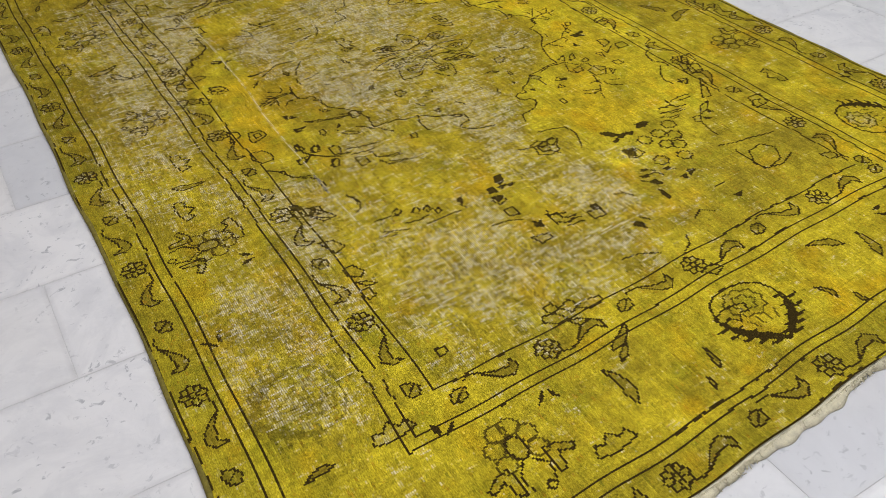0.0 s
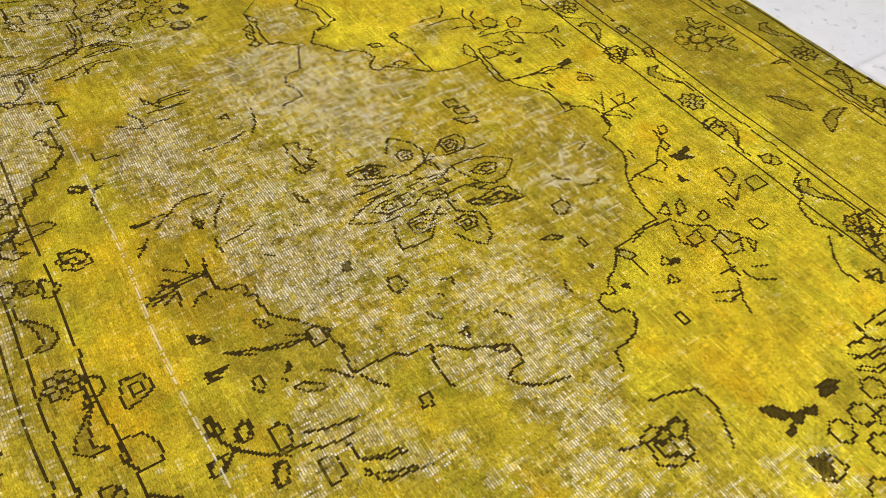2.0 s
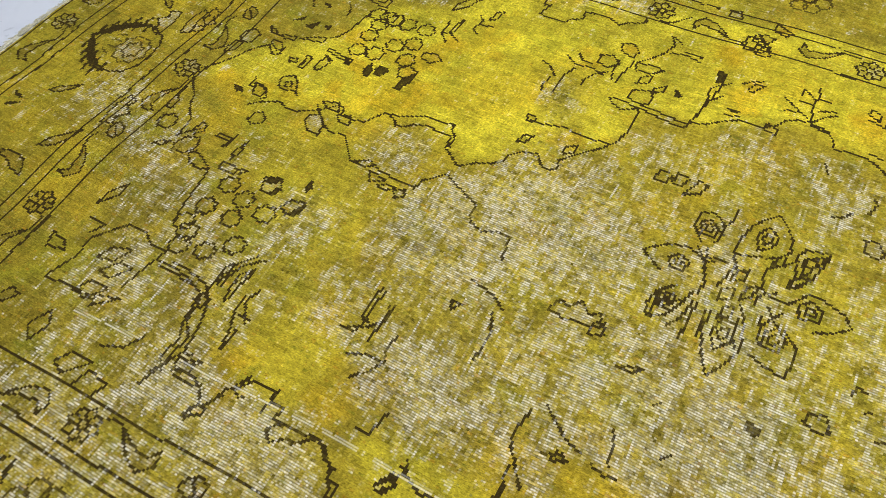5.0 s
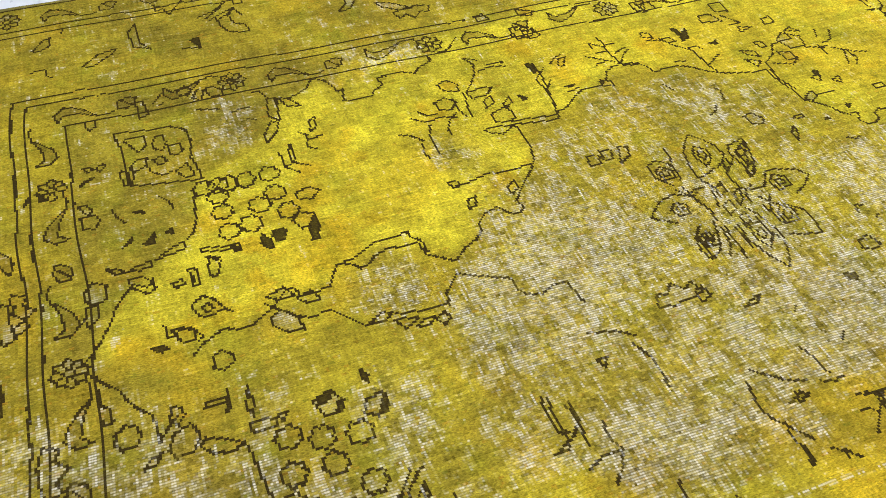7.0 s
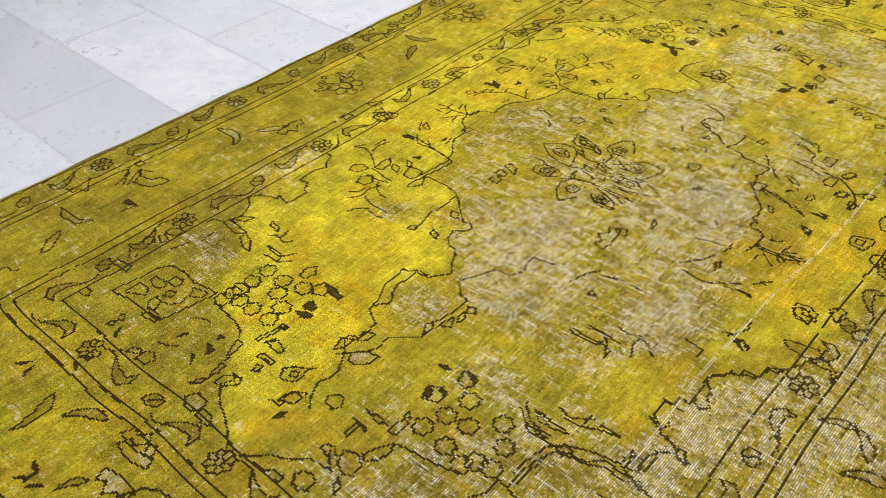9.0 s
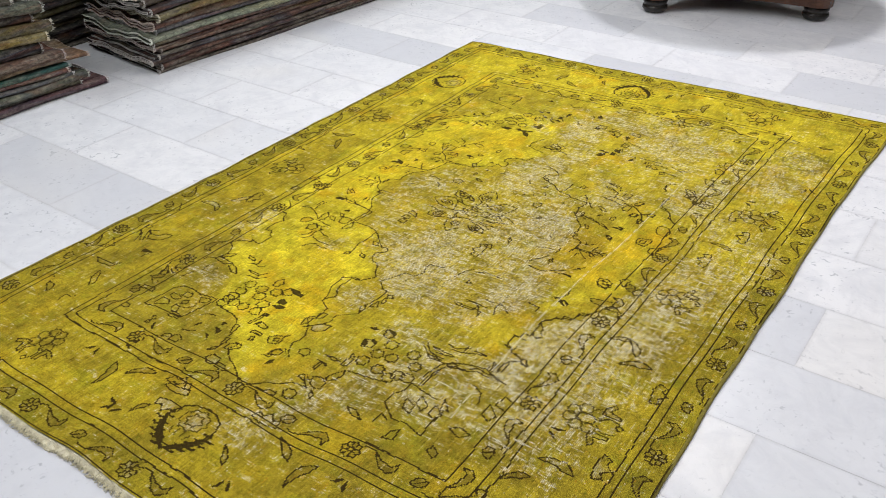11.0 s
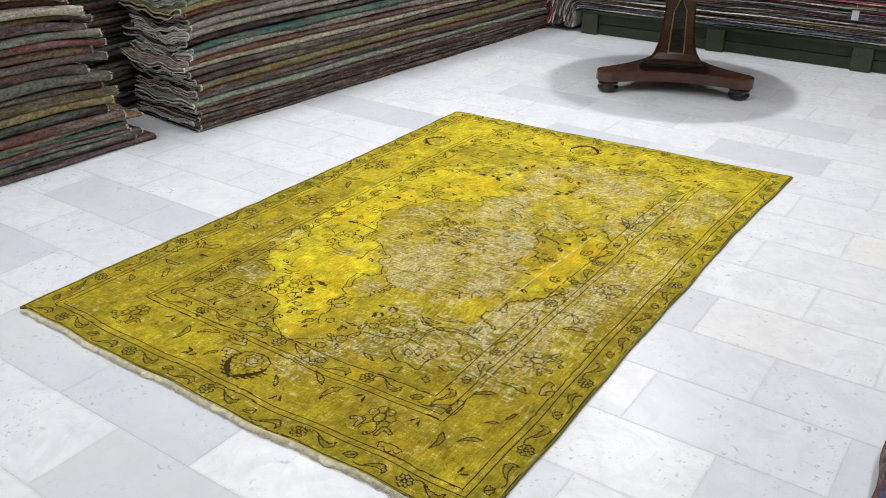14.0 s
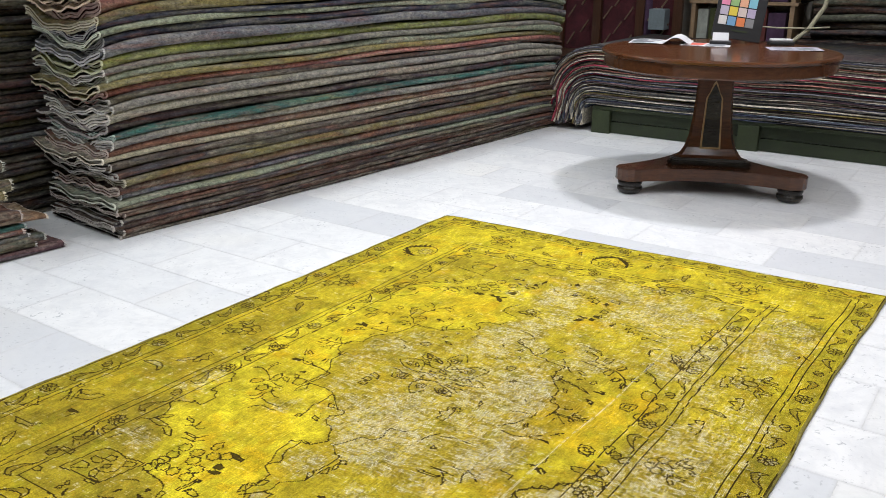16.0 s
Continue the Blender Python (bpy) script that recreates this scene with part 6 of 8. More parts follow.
    blot([(-0.263, 0.840), (-0.279, 0.851), (-0.254, 0.862)])
    line([(-0.267, 0.925), (-0.296, 0.924)])
    blot([(-0.279, 0.973), (-0.303, 0.971), (-0.288, 0.982)])
    cell([(0.297, 1.024), (0.274, 1.021), (0.273, 1.046), (0.293, 1.046)])
    cell([(0.270, 1.043), (0.242, 1.033), (0.234, 1.053), (0.255, 1.066)])
    cell([(0.241, 1.062), (0.221, 1.051), (0.183, 1.057), (0.187, 1.070), (0.221, 1.076)])
    cell([(0.310, 1.041), (0.284, 1.052), (0.273, 1.073), (0.300, 1.073), (0.319, 1.056)])
    motif([(0.279, 1.080), (0.256, 1.086), (0.242, 1.101), (0.265, 1.104)])
    line([(0.074, 0.999), (0.034, 1.005), (-0.006, 1.029)])
    cell([(0.528, 1.001), (0.510, 1.003), (0.508, 1.018), (0.528, 1.022)])
    motif([(0.577, 0.453), (0.549, 0.454), (0.547, 0.494), (0.572, 0.489)])
    motif([(0.531, 0.474), (0.513, 0.497), (0.495, 0.530), (0.525, 0.534), (0.541, 0.510)])
    motif([(0.570, 0.598), (0.540, 0.607), (0.527, 0.639), (0.555, 0.649)])
    cell([(0.564, 0.702), (0.544, 0.705), (0.531, 0.731), (0.546, 0.746), (0.568, 0.727)])
    cell([(0.563, 0.755), (0.542, 0.763), (0.527, 0.780), (0.548, 0.775)])
    cell([(0.566, 0.784), (0.546, 0.783), (0.544, 0.809), (0.564, 0.815)])
    bold([(0.339, 0.673), (0.280, 0.672), (0.257, 0.673)])
    line([(0.380, 0.645), (0.347, 0.651), (0.323, 0.647)])
    motif([(0.180, 0.726), (0.156, 0.725), (0.156, 0.757), (0.182, 0.750)])
    motif([(0.108, 0.796), (0.086, 0.798), (0.083, 0.824), (0.054, 0.827), (0.082, 0.842), (0.107, 0.825)])
    motif([(0.030, 0.837), (-0.004, 0.835), (-0.002, 0.866), (0.028, 0.863)])
    blot([(0.155, 0.807), (0.135, 0.801), (0.140, 0.822)])
    motif([(-0.025, 0.930), (-0.048, 0.932), (-0.040, 0.950)])
    line([(0.233, 0.758), (0.191, 0.763), (0.163, 0.777)])
    motif([(0.185, 0.838), (0.146, 0.846), (0.144, 0.862), (0.177, 0.866)])
    line([(-0.091, 1.016), (-0.078, 1.041), (-0.051, 1.056)])
    line([(-0.148, 0.983), (-0.180, 0.968), (-0.202, 0.989)])
    motif([(-0.035, 1.120), (-0.068, 1.111), (-0.081, 1.130), (-0.052, 1.142)])
    motif([(0.180, 0.682), (0.157, 0.672), (0.150, 0.695), (0.173, 0.705)])
    blot([(0.172, 0.670), (0.148, 0.681), (0.169, 0.693)])
    cell([(-0.648, 0.425), (-0.680, 0.426), (-0.671, 0.461), (-0.634, 0.476), (-0.624, 0.457)])
    cell([(-0.625, 0.470), (-0.658, 0.481), (-0.640, 0.520), (-0.603, 0.514)])
    cell([(-0.550, 0.515), (-0.573, 0.524), (-0.551, 0.546)])
    motif([(-0.565, 0.970), (-0.594, 0.978), (-0.602, 1.004), (-0.571, 0.997)])
    # far half, sparse sprays and single leaves
    line([(0.447, -0.015), (0.412, -0.035), (0.369, -0.037), (0.346, -0.022)])
    line([(0.340, -0.048), (0.346, -0.022), (0.344, 0.007)])
    line([(0.449, 0.249), (0.439, 0.278), (0.411, 0.302), (0.378, 0.327)])
    line([(0.305, 0.377), (0.278, 0.389), (0.248, 0.392)])
    line([(0.311, 0.402), (0.279, 0.416), (0.245, 0.426)])
    line([(0.381, 0.128), (0.336, 0.148), (0.286, 0.161), (0.264, 0.173)])
    line([(0.422, 0.145), (0.405, 0.151), (0.390, 0.148)])
    line([(0.426, 0.161), (0.406, 0.161)])
    line([(0.555, 0.279), (0.539, 0.293), (0.519, 0.306), (0.518, 0.334), (0.501, 0.351), (0.477, 0.367), (0.470, 0.378), (0.469, 0.404), (0.472, 0.438)])
    line([(-0.453, 0.589), (-0.486, 0.583), (-0.516, 0.588)])
    line([(-0.400, 0.601), (-0.434, 0.601), (-0.452, 0.617)])
    line([(-0.390, 0.620), (-0.417, 0.627), (-0.448, 0.630)])
    line([(-0.386, 0.633), (-0.404, 0.649), (-0.426, 0.652)])
    line([(0.005, 0.548), (-0.017, 0.557), (-0.043, 0.562), (-0.062, 0.556)])
    line([(-0.039, 0.587), (-0.059, 0.599), (-0.068, 0.615)])
    line([(-0.065, 0.818), (-0.086, 0.826), (-0.097, 0.848)])
    line([(-0.054, 0.915), (-0.068, 0.934)])
    line([(0.100, 0.781), (0.110, 0.810), (0.110, 0.836)])
    line([(0.114, 0.790), (0.096, 0.801), (0.070, 0.809)])
    line([(0.093, 0.838), (0.070, 0.835), (0.048, 0.840)])
    line([(0.096, 0.850), (0.071, 0.852), (0.053, 0.854)])
    line([(0.437, 0.600), (0.409, 0.603), (0.381, 0.607)])
    line([(0.436, 0.644), (0.408, 0.656), (0.384, 0.667)])
    line([(0.561, 0.469), (0.549, 0.495), (0.530, 0.516), (0.512, 0.527)])
    line([(0.441, 0.476), (0.433, 0.497), (0.427, 0.514), (0.435, 0.538), (0.452, 0.549)])
    cell([(0.455, 0.222), (0.443, 0.213), (0.442, 0.230), (0.437, 0.245), (0.448, 0.249), (0.459, 0.243)])
    cell([(0.424, 0.253), (0.411, 0.242), (0.405, 0.260), (0.418, 0.275), (0.429, 0.269)])
    cell([(0.475, 0.289), (0.458, 0.278), (0.441, 0.283), (0.462, 0.302), (0.478, 0.301)])
    cell([(0.416, 0.348), (0.397, 0.327), (0.387, 0.333), (0.395, 0.350), (0.408, 0.359)])
    cell([(0.416, 0.070), (0.403, 0.075), (0.393, 0.092), (0.410, 0.092)])
    cell([(0.387, 0.276), (0.372, 0.273), (0.362, 0.287), (0.371, 0.313), (0.389, 0.309)])
    cell([(-0.043, 0.562), (-0.065, 0.552), (-0.069, 0.566), (-0.048, 0.574)])
    cell([(-0.067, 0.559), (-0.092, 0.551), (-0.098, 0.566), (-0.073, 0.580)])
    cell([(0.387, 0.595), (0.371, 0.588), (0.367, 0.603), (0.381, 0.611)])
    cell([(0.351, 0.617), (0.335, 0.607), (0.329, 0.618), (0.340, 0.630)])
    cell([(0.323, 0.622), (0.306, 0.614), (0.305, 0.633), (0.319, 0.637)])
    cell([(0.305, 0.640), (0.292, 0.637), (0.293, 0.651), (0.305, 0.654)])
    cell([(0.442, 0.657), (0.425, 0.651), (0.411, 0.663), (0.425, 0.668)])
    cell([(0.538, 0.483), (0.523, 0.474), (0.520, 0.494), (0.533, 0.510), (0.544, 0.504)])
    blot([(-0.297, 0.624), (-0.322, 0.622), (-0.336, 0.634), (-0.317, 0.634)])
    blot([(-0.195, 0.695), (-0.221, 0.700), (-0.208, 0.731), (-0.193, 0.722)])
    blot([(-0.172, 0.786), (-0.190, 0.783), (-0.190, 0.791)])
    blot([(-0.154, 0.806), (-0.177, 0.805), (-0.172, 0.813)])
    blot([(-0.220, 0.806), (-0.237, 0.808), (-0.237, 0.817), (-0.223, 0.816)])
    blot([(-0.158, 0.828), (-0.176, 0.829), (-0.178, 0.850), (-0.167, 0.847)])
    blot([(-0.156, 0.865), (-0.160, 0.877), (-0.153, 0.901), (-0.149, 0.884)])
    blot([(-0.233, 0.855), (-0.249, 0.854), (-0.238, 0.868)])
    blot([(0.008, 0.820), (-0.006, 0.823), (-0.008, 0.844), (0.009, 0.837)])
    blot([(-0.031, 0.918), (-0.041, 0.929), (-0.041, 0.951), (-0.030, 0.938)])
    blot([(0.149, 0.795), (0.143, 0.804), (0.141, 0.812), (0.155, 0.814)])
    blot([(0.567, 0.441), (0.552, 0.446), (0.554, 0.464), (0.568, 0.459)])
    # sprays of the yellow field
    line([(-0.346, 0.436), (-0.304, 0.415)])
    line([(-0.489, -0.014), (-0.500, 0.014)])
    line([(-0.506, 0.066), (-0.495, 0.098), (-0.471, 0.114), (-0.449, 0.137), (-0.421, 0.141), (-0.394, 0.144), (-0.371, 0.150)])
    line([(-0.394, 0.144), (-0.419, 0.185)])
    line([(-0.424, 0.086), (-0.419, 0.106)])
    line([(-0.369, 0.029), (-0.348, 0.037)])
    cell([(-0.292, 0.316), (-0.297, 0.339), (-0.277, 0.329)])
    cell([(-0.273, 0.351), (-0.280, 0.372), (-0.259, 0.364)])
    cell([(-0.232, 0.416), (-0.234, 0.440), (-0.220, 0.440), (-0.220, 0.419)])
    blot([(-0.498, 0.142), (-0.515, 0.163), (-0.487, 0.155), (-0.480, 0.137)])
    blot([(-0.457, 0.182), (-0.459, 0.203), (-0.448, 0.198)])
    # main border leaves
    leaf(-0.416, -1.259, 99, 0.095, -0.25)
    leaf(-0.333, -1.210, 32, 0.088, 0.3)
    leaf(-0.227, -1.298, 60, 0.056, 0.2)
    leaf(-0.801, 0.144, 117, 0.089, 0.1)
    leaf(-0.845, 0.229, 22, 0.099, -0.3)
    leaf(0.706, -0.396, -54, 0.081, 0.2)
    leaf(0.269, -1.243, 74, 0.096, 0.3)
    leaf(0.176, -1.198, -36, 0.085, 0.1)
    leaf(0.070, -1.292, -51, 0.063, 0.1)
    leaf(0.673, -1.246, 94, 0.085, -0.3)
    leaf(0.762, -1.194, 34, 0.073, 0.25)
    leaf(0.676, -0.974, 38, 0.072, 0.25)
    leaf(0.736, -0.895, -3, 0.097, 0.3)
    leaf(0.770, -1.087, 27, 0.042, 0.1)
    leaf(0.807, -1.027, 69, 0.050, 0.1)
    leaf(0.663, -0.384, 19, 0.065, 0.2)
    leaf(0.742, -0.466, 19, 0.090, 0.25)
    leaf(0.731, 0.227, -11, 0.076, 0.2)
    leaf(0.228, 1.165, 33, 0.081, 0.2)
    leaf(0.306, 1.259, 91, 0.094, 0.2)
    leaf(0.123, 1.298, 79, 0.053, 0.15)
    leaf(0.169, 1.342, 77, 0.031, 0.1)
    leaf(0.245, 1.200, 40, 0.052, 0.1)
    leaf(-0.186, 1.297, 111, 0.049, 0.3)
    leaf(-0.236, 1.343, 105, 0.038, -0.3)
    leaf(-0.379, 1.246, 75, 0.080, 0.2)
    leaf(-0.301, 1.200, 151, 0.083, 0.2)
    leaf(0.828, 1.131, -171, 0.056, 0.2)
    leaf(-0.899, 0.038, 159, 0.044, 0.2)
    # dark paired leaves
    half_leaf(-0.521, -1.196, -97)
    half_leaf(-0.477, -1.141, 3)
    half_leaf(-0.285, -1.328, -172)
    half_leaf(-0.290, -1.352, 70)
    half_leaf(0.136, -1.340, -80)
    half_leaf(0.363, -1.188, -106)
    half_leaf(0.574, -1.189, -95)
    half_leaf(0.806, -1.336, 59)
    half_leaf(0.664, -0.790, -13)
    half_leaf(0.698, 0.559, -11)
    half_leaf(0.855, 0.769, -72)
    half_leaf(0.619, 1.182, -110)
    half_leaf(0.419, 1.185, 79)
    half_leaf(-0.475, 1.185, 163)
    half_leaf(-0.939, 0.774, -66)
    # three-lobed flowers hugging the border lines
    calyx([(-0.774, -0.355)])
    calyx([(-0.215, -1.187)])
    calyx([(-0.202, -1.204), (-0.175, -1.240), (0.072, -1.161), (0.580, -1.342), (0.103, -0.211), (0.825, -0.534), (0.784, 0.321), (0.815, -0.838), (0.649, -1.082)])
    calyx([(0.393, 1.355), (0.694, 0.443), (0.687, 1.133), (0.008, 1.230), (-0.787, 0.647), (-0.921, 0.205)])
    calyx([(-1.007, 0.142), (-0.947, 0.300), (0.725, 0.124)])
    # border palmettes
    palmette(-0.664, -1.272, 0, 0.075)
    palmette(-0.074, -1.275, 0, 0.078, solid=True)
    palmette(0.470, -1.267, 0, 0.08)
    palmette(0.734, -0.710, 90, 0.08)
    palmette(0.779, 0.470, 90, 0.08)
    palmette(0.790, 0.974, 90, 0.085, ink=0.45, solid=True)
    palmette(0.719, -0.120, 90, 0.07)
    palmette(-0.820, -0.117, 270, 0.075)
    palmette(-0.838, 0.435, 270, 0.075)
    palmette(-0.793, 0.926, 270, 0.075, solid=True)
    palmette(-0.566, 1.247, 180, 0.075)
    palmette(-0.034, 1.254, 180, 0.082, solid=True)
    palmette(0.534, 1.275, 180, 0.085)
    ground_patches()


def grain(along, seed):
    """Noise from knot to knot, drawn out along one way of the weave or none."""
    g = np.random.RandomState(seed).normal(size=XX.shape)
    if along is not None:
        axis, n = along
        c = np.cumsum(np.concatenate([g, np.take(g, range(n), axis)], axis), axis)
        g = (np.take(c, range(n, c.shape[axis]), axis) - np.take(c, range(0, c.shape[axis] - n), axis)) / math.sqrt(n)
    return g


def knot_colours():
    """The dye of every knot, and how bare the warps lie there."""
    big, mid, small, grit = cloud(0.5, 11, 3), cloud(0.14, 12, 3), cloud(0.05, 13, 2), cloud(0.012, 14)
    mix = lambda a, b, k: a * (1 - k[..., None]) + np.array(b) * k[..., None]
    tone = np.clip(0.44 + 0.40 * big + 0.50 * mid + 0.34 * small + 0.08 * grit, 0, 1)
    col = mix(np.array((0.250, 0.188, 0.016)), (0.440, 0.335, 0.018), tone)
    col = mix(col, (0.175, 0.138, 0.020), DIM * (0.44 + 0.25 * mid))
    col = mix(col, (0.645, 0.530, 0.026), np.clip(YELLOW * (0.76 + 0.35 * mid + 0.30 * small), 0, 1))
    col = mix(col, (0.600, 0.330, 0.005), np.clip(ORANGE * (0.6 + 0.5 * small), 0, 0.8))
    warm, cool = cloud(0.07, 61, 3), cloud(0.055, 62, 3)
    col = mix(col, (0.560, 0.330, 0.008), np.clip((warm - 0.12) * (0.5 + 1.1 * YELLOW), 0, 0.55))
    col = mix(col, (0.270, 0.260, 0.014), np.clip((cool - 0.10) * 0.9, 0, 0.5))
    rim = np.minimum(np.minimum(XX - RECT_L, RECT_R - XX), np.minimum(YY - RECT_N, RECT_F - YY))
    col = mix(col, (0.165, 0.150, 0.016), np.clip((0.088 - rim) / 0.012, 0, 1) * np.clip(0.30 + 0.35 * mid + 0.3 * big, 0, 0.7))
    col = mix(col, (0.130, 0.088, 0.014), np.clip(TINT * 0.55, 0, 1))
    col = mix(col, (0.270, 0.205, 0.035), np.clip(WEAR * 0.5, 0, 0.40))
    white, run_x, run_y = grain(None, 41), grain((0, 8), 42), grain((1, 7), 43)
    col *= np.clip(1 + 0.14 * grit + 0.14 * small + 0.055 * white + 0.10 * run_y + 0.05 * run_x, 0.3, 1.8)[..., None]
    hue = grain((1, 3), 44)
    col = mix(col, (0.42, 0.20, 0.012), np.clip((hue - 1.7) * 0.6, 0, 0.45))
    col = mix(col, (0.16, 0.17, 0.012), np.clip((-hue - 1.6) * 0.7, 0, 0.5))
    streak = np.clip(grain((0, 11), 55) - 1.1, 0, 1) * np.clip(3 * WEAR - 0.6, 0, 1)
    side = np.clip((XX - 0.56) / 0.06, 0, 1)
    thrums, ribs = streaks(0.030, 0.0075, 57), streaks(0.0085, 0.034, 58)
    n = 0.30 * white + 0.45 * run_x + 0.25 * run_y + 0.7 * grit + (0.6 - 0.3 * side) * cloud(0.04, 56, 2) + 1.1 * thrums * (1 - 0.75 * side) + (0.7 + 0.7 * side) * ribs
    bare = np.clip(0.5 + (WEAR + 0.05 * (1 - YELLOW) - 0.64) * 1.7 + 0.60 * n, 0, 1) * (1 - 0.8 * np.clip(INK, 0, 1))
    pale = np.clip(0.68 + 0.10 * grain((0, 5), 45) + 0.08 * grain((1, 5), 46) + 0.28 * streaks(0.022, 0.0065, 47) + 0.20 * cloud(0.02, 59, 2) + 0.22 * cloud(0.06, 48, 2), 0.06, 1)
    eaten = ((TINT > 0.2) & (TINT < 0.55)) * np.clip(-0.05 + 1.3 * cloud(0.06, 53, 2), 0, 0.6) * (1 - 0.8 * INK)
    bare = np.maximum(np.maximum(bare, eaten) * pale, 1.3 * streak)
    single = np.clip(0.5 + 0.40 * grain((1, 2), 71) + 0.30 * grain(None, 72), 0, 1)
    bare = np.clip((bare - 0.10 - 0.12 * YELLOW) * (0.25 + 1.10 * single), 0, 1) * (0.90 - 0.14 * side)
    col *= (1 + 0.22 * np.clip(grain((1, 2), 73), -2, 2) * np.clip(WEAR * 1.5, 0, 1))[..., None]
    bare = np.maximum(bare, 0.75 * np.exp(-((XX - 0.45 - 0.012 * np.sin(YY * 4)) / 0.0026) ** 2) * (YY > -0.9) * (YY < 0.62) * (n > -0.5))
    rubbed = np.clip(1.22 - 0.32 * WEAR + 0.12 * white + 0.25 * cloud(0.03, 49, 2), 0, 1)
    col = mix(col, (0.042, 0.028, 0.006), np.clip(1.0 * INK * rubbed, 0, 1))
    return np.clip(col, 0.003, 1), bare


def build_rug():
    draw_borders()
    draw_field()
    col, bare = knot_colours()
    inside = (XX > RECT_L - 0.002) & (XX < RECT_R + 0.002) & (YY > RECT_N - 0.002) & (YY < RECT_F + 0.002)
    lift = 0.009 - 0.0012 * softened(WEAR, 0.03) + 0.0015 * cloud(0.3, 21, 2) + 0.0002 * cloud(0.01, 22)
    rim = np.minimum(np.minimum(XX - RECT_L, RECT_R - XX), np.minimum(YY - RECT_N, RECT_F - YY))
    lift += 0.006 * np.exp(-np.clip(rim, 0, 1) / 0.02) * (0.5 + 0.5 * cloud(0.12, 23))
    nx, ny = XX.shape
    keep = inside[:-1, :-1] & inside[1:, :-1] & inside[1:, 1:] & inside[:-1, 1:]
    idx = np.arange(nx * ny).reshape(nx, ny)
    quads = np.stack([idx[:-1, :-1], idx[1:, :-1], idx[1:, 1:], idx[:-1, 1:]], -1)[keep]
    used, flat = np.unique(quads, return_inverse=True)
    drift_x, drift_y = 0.0028 * cloud(0.25, 51, 2) * np.clip(rim / 0.05, 0, 1), 0.0022 * cloud(0.2, 52, 2) * np.clip(rim / 0.05, 0, 1)
    pull_x, pull_y = pulled(XX, YY)
    co = np.stack([XX + pull_x + drift_x, YY + pull_y + drift_y, lift], -1).reshape(-1, 3)[used]
    me = bpy.data.meshes.new("woven_face")
    me.vertices.add(len(co))
    me.vertices.foreach_set("co", co.astype(np.float32).ravel())
    me.loops.add(flat.size)
    me.loops.foreach_set("vertex_index", flat.ravel().astype(np.int32))
    me.polygons.add(len(quads))
    me.polygons.foreach_set("loop_start", np.arange(0, flat.size, 4, dtype=np.int32))
    me.update(calc_edges=True)
    me.materials.append(RUG)
    dye = me.attributes.new("dye", "FLOAT_COLOR", "FACE")
    dye.data.foreach_set("color", np.concatenate([col[:-1, :-1][keep], np.ones((len(quads), 1))], 1).astype(np.float32).ravel())
    wear = me.attributes.new("bare", "FLOAT", "FACE")
    wear.data.foreach_set("value", bare[:-1, :-1][keep].astype(np.float32))
    ii, jj = np.indices(XX.shape)
    place = me.attributes.new("knot", "FLOAT_VECTOR", "POINT")
    place.data.foreach_set("vector", np.stack([ii, jj, np.clip(0.72 + 0.5 * cloud(0.06, 54, 2) + (XX - 0.56) / 0.08, 0.45, 1)], -1).reshape(-1, 3)[used].astype(np.float32).ravel())
    me.shade_smooth()
    rug = thing("rug", "overdyed yellow vintage oriental rug, worn, lying on the marble floor", "rug")
    face = new("woven_face", me)
    face.parent = rug
    # the woven ground under the pile
    ring = [(float(edge_left(y)) + 0.002, y) for y in np.linspace(1.43, -1.475, 40)] + [(x, float(edge_near(x)) + 0.002) for x in np.linspace(-1.02, 0.945, 24)]
    ring += [(float(edge_right(y)) - 0.002, y) for y in np.linspace(-1.475, 1.495, 40)] + [(x, float(edge_far(x)) - 0.002) for x in np.linspace(0.985, -1.0, 24)]
    part("backing", prism(ring, 0.0005, 0.005), CORD, rug)
    for name, e, (ya, yb) in (("selvedge", edge_left, (-1.48, 1.435)), ("selvedge", edge_right, (-1.475, 1.495))):
        part(name, tube([(float(e(y)), y, 0.0065 + 0.0012 * math.sin(y * 31)) for y in np.linspace(ya, yb, 160)], 0.0058, 6), CORD, rug, "dark overcast side cord", smooth=True)
    # the flat-woven ends beyond the pile
    for name, e, way, (xa, xb), wide in (("end_band", edge_near, -1, (-1.015, 0.94), 0.017), ("end_band", edge_far, 1, (-0.995, 0.98), 0.016)):
        xs = np.linspace(xa, xb, 260)
        rows = []
        for x in xs:
            w = wide * (1 + 0.28 * math.sin(x * 17) + 0.2 * math.sin(x * 41 + 1) + 0.16 * math.sin(x * 97))
            y = float(e(x))
            rows.append([(x, y - way * 0.003, 0.0085), (x, y + way * 0.2 * w, 0.0092 + 0.0012 * math.sin(x * 160)), (x, y + way * 0.7 * w, 0.0075 + 0.001 * math.sin(x * 230)), (x, y + way * w, 0.003), (x, y + way * w, 0.0008), (x, y - way * 0.003, 0.0008)])
        bm = bmesh.new()
        made = [[bm.verts.new(v) for v in r] for r in rows]
        for p, q in zip(made, made[1:]):
            for k in range(6):
                bm.faces.new((p[k], p[(k + 1) % 6], q[(k + 1) % 6], q[k]))
        bm.faces.new(made[0]), bm.faces.new(made[-1])
        part(name, bm, FRINGE, rug, "undyed cream woven end band", smooth=True)
    rng = random.Random(5)
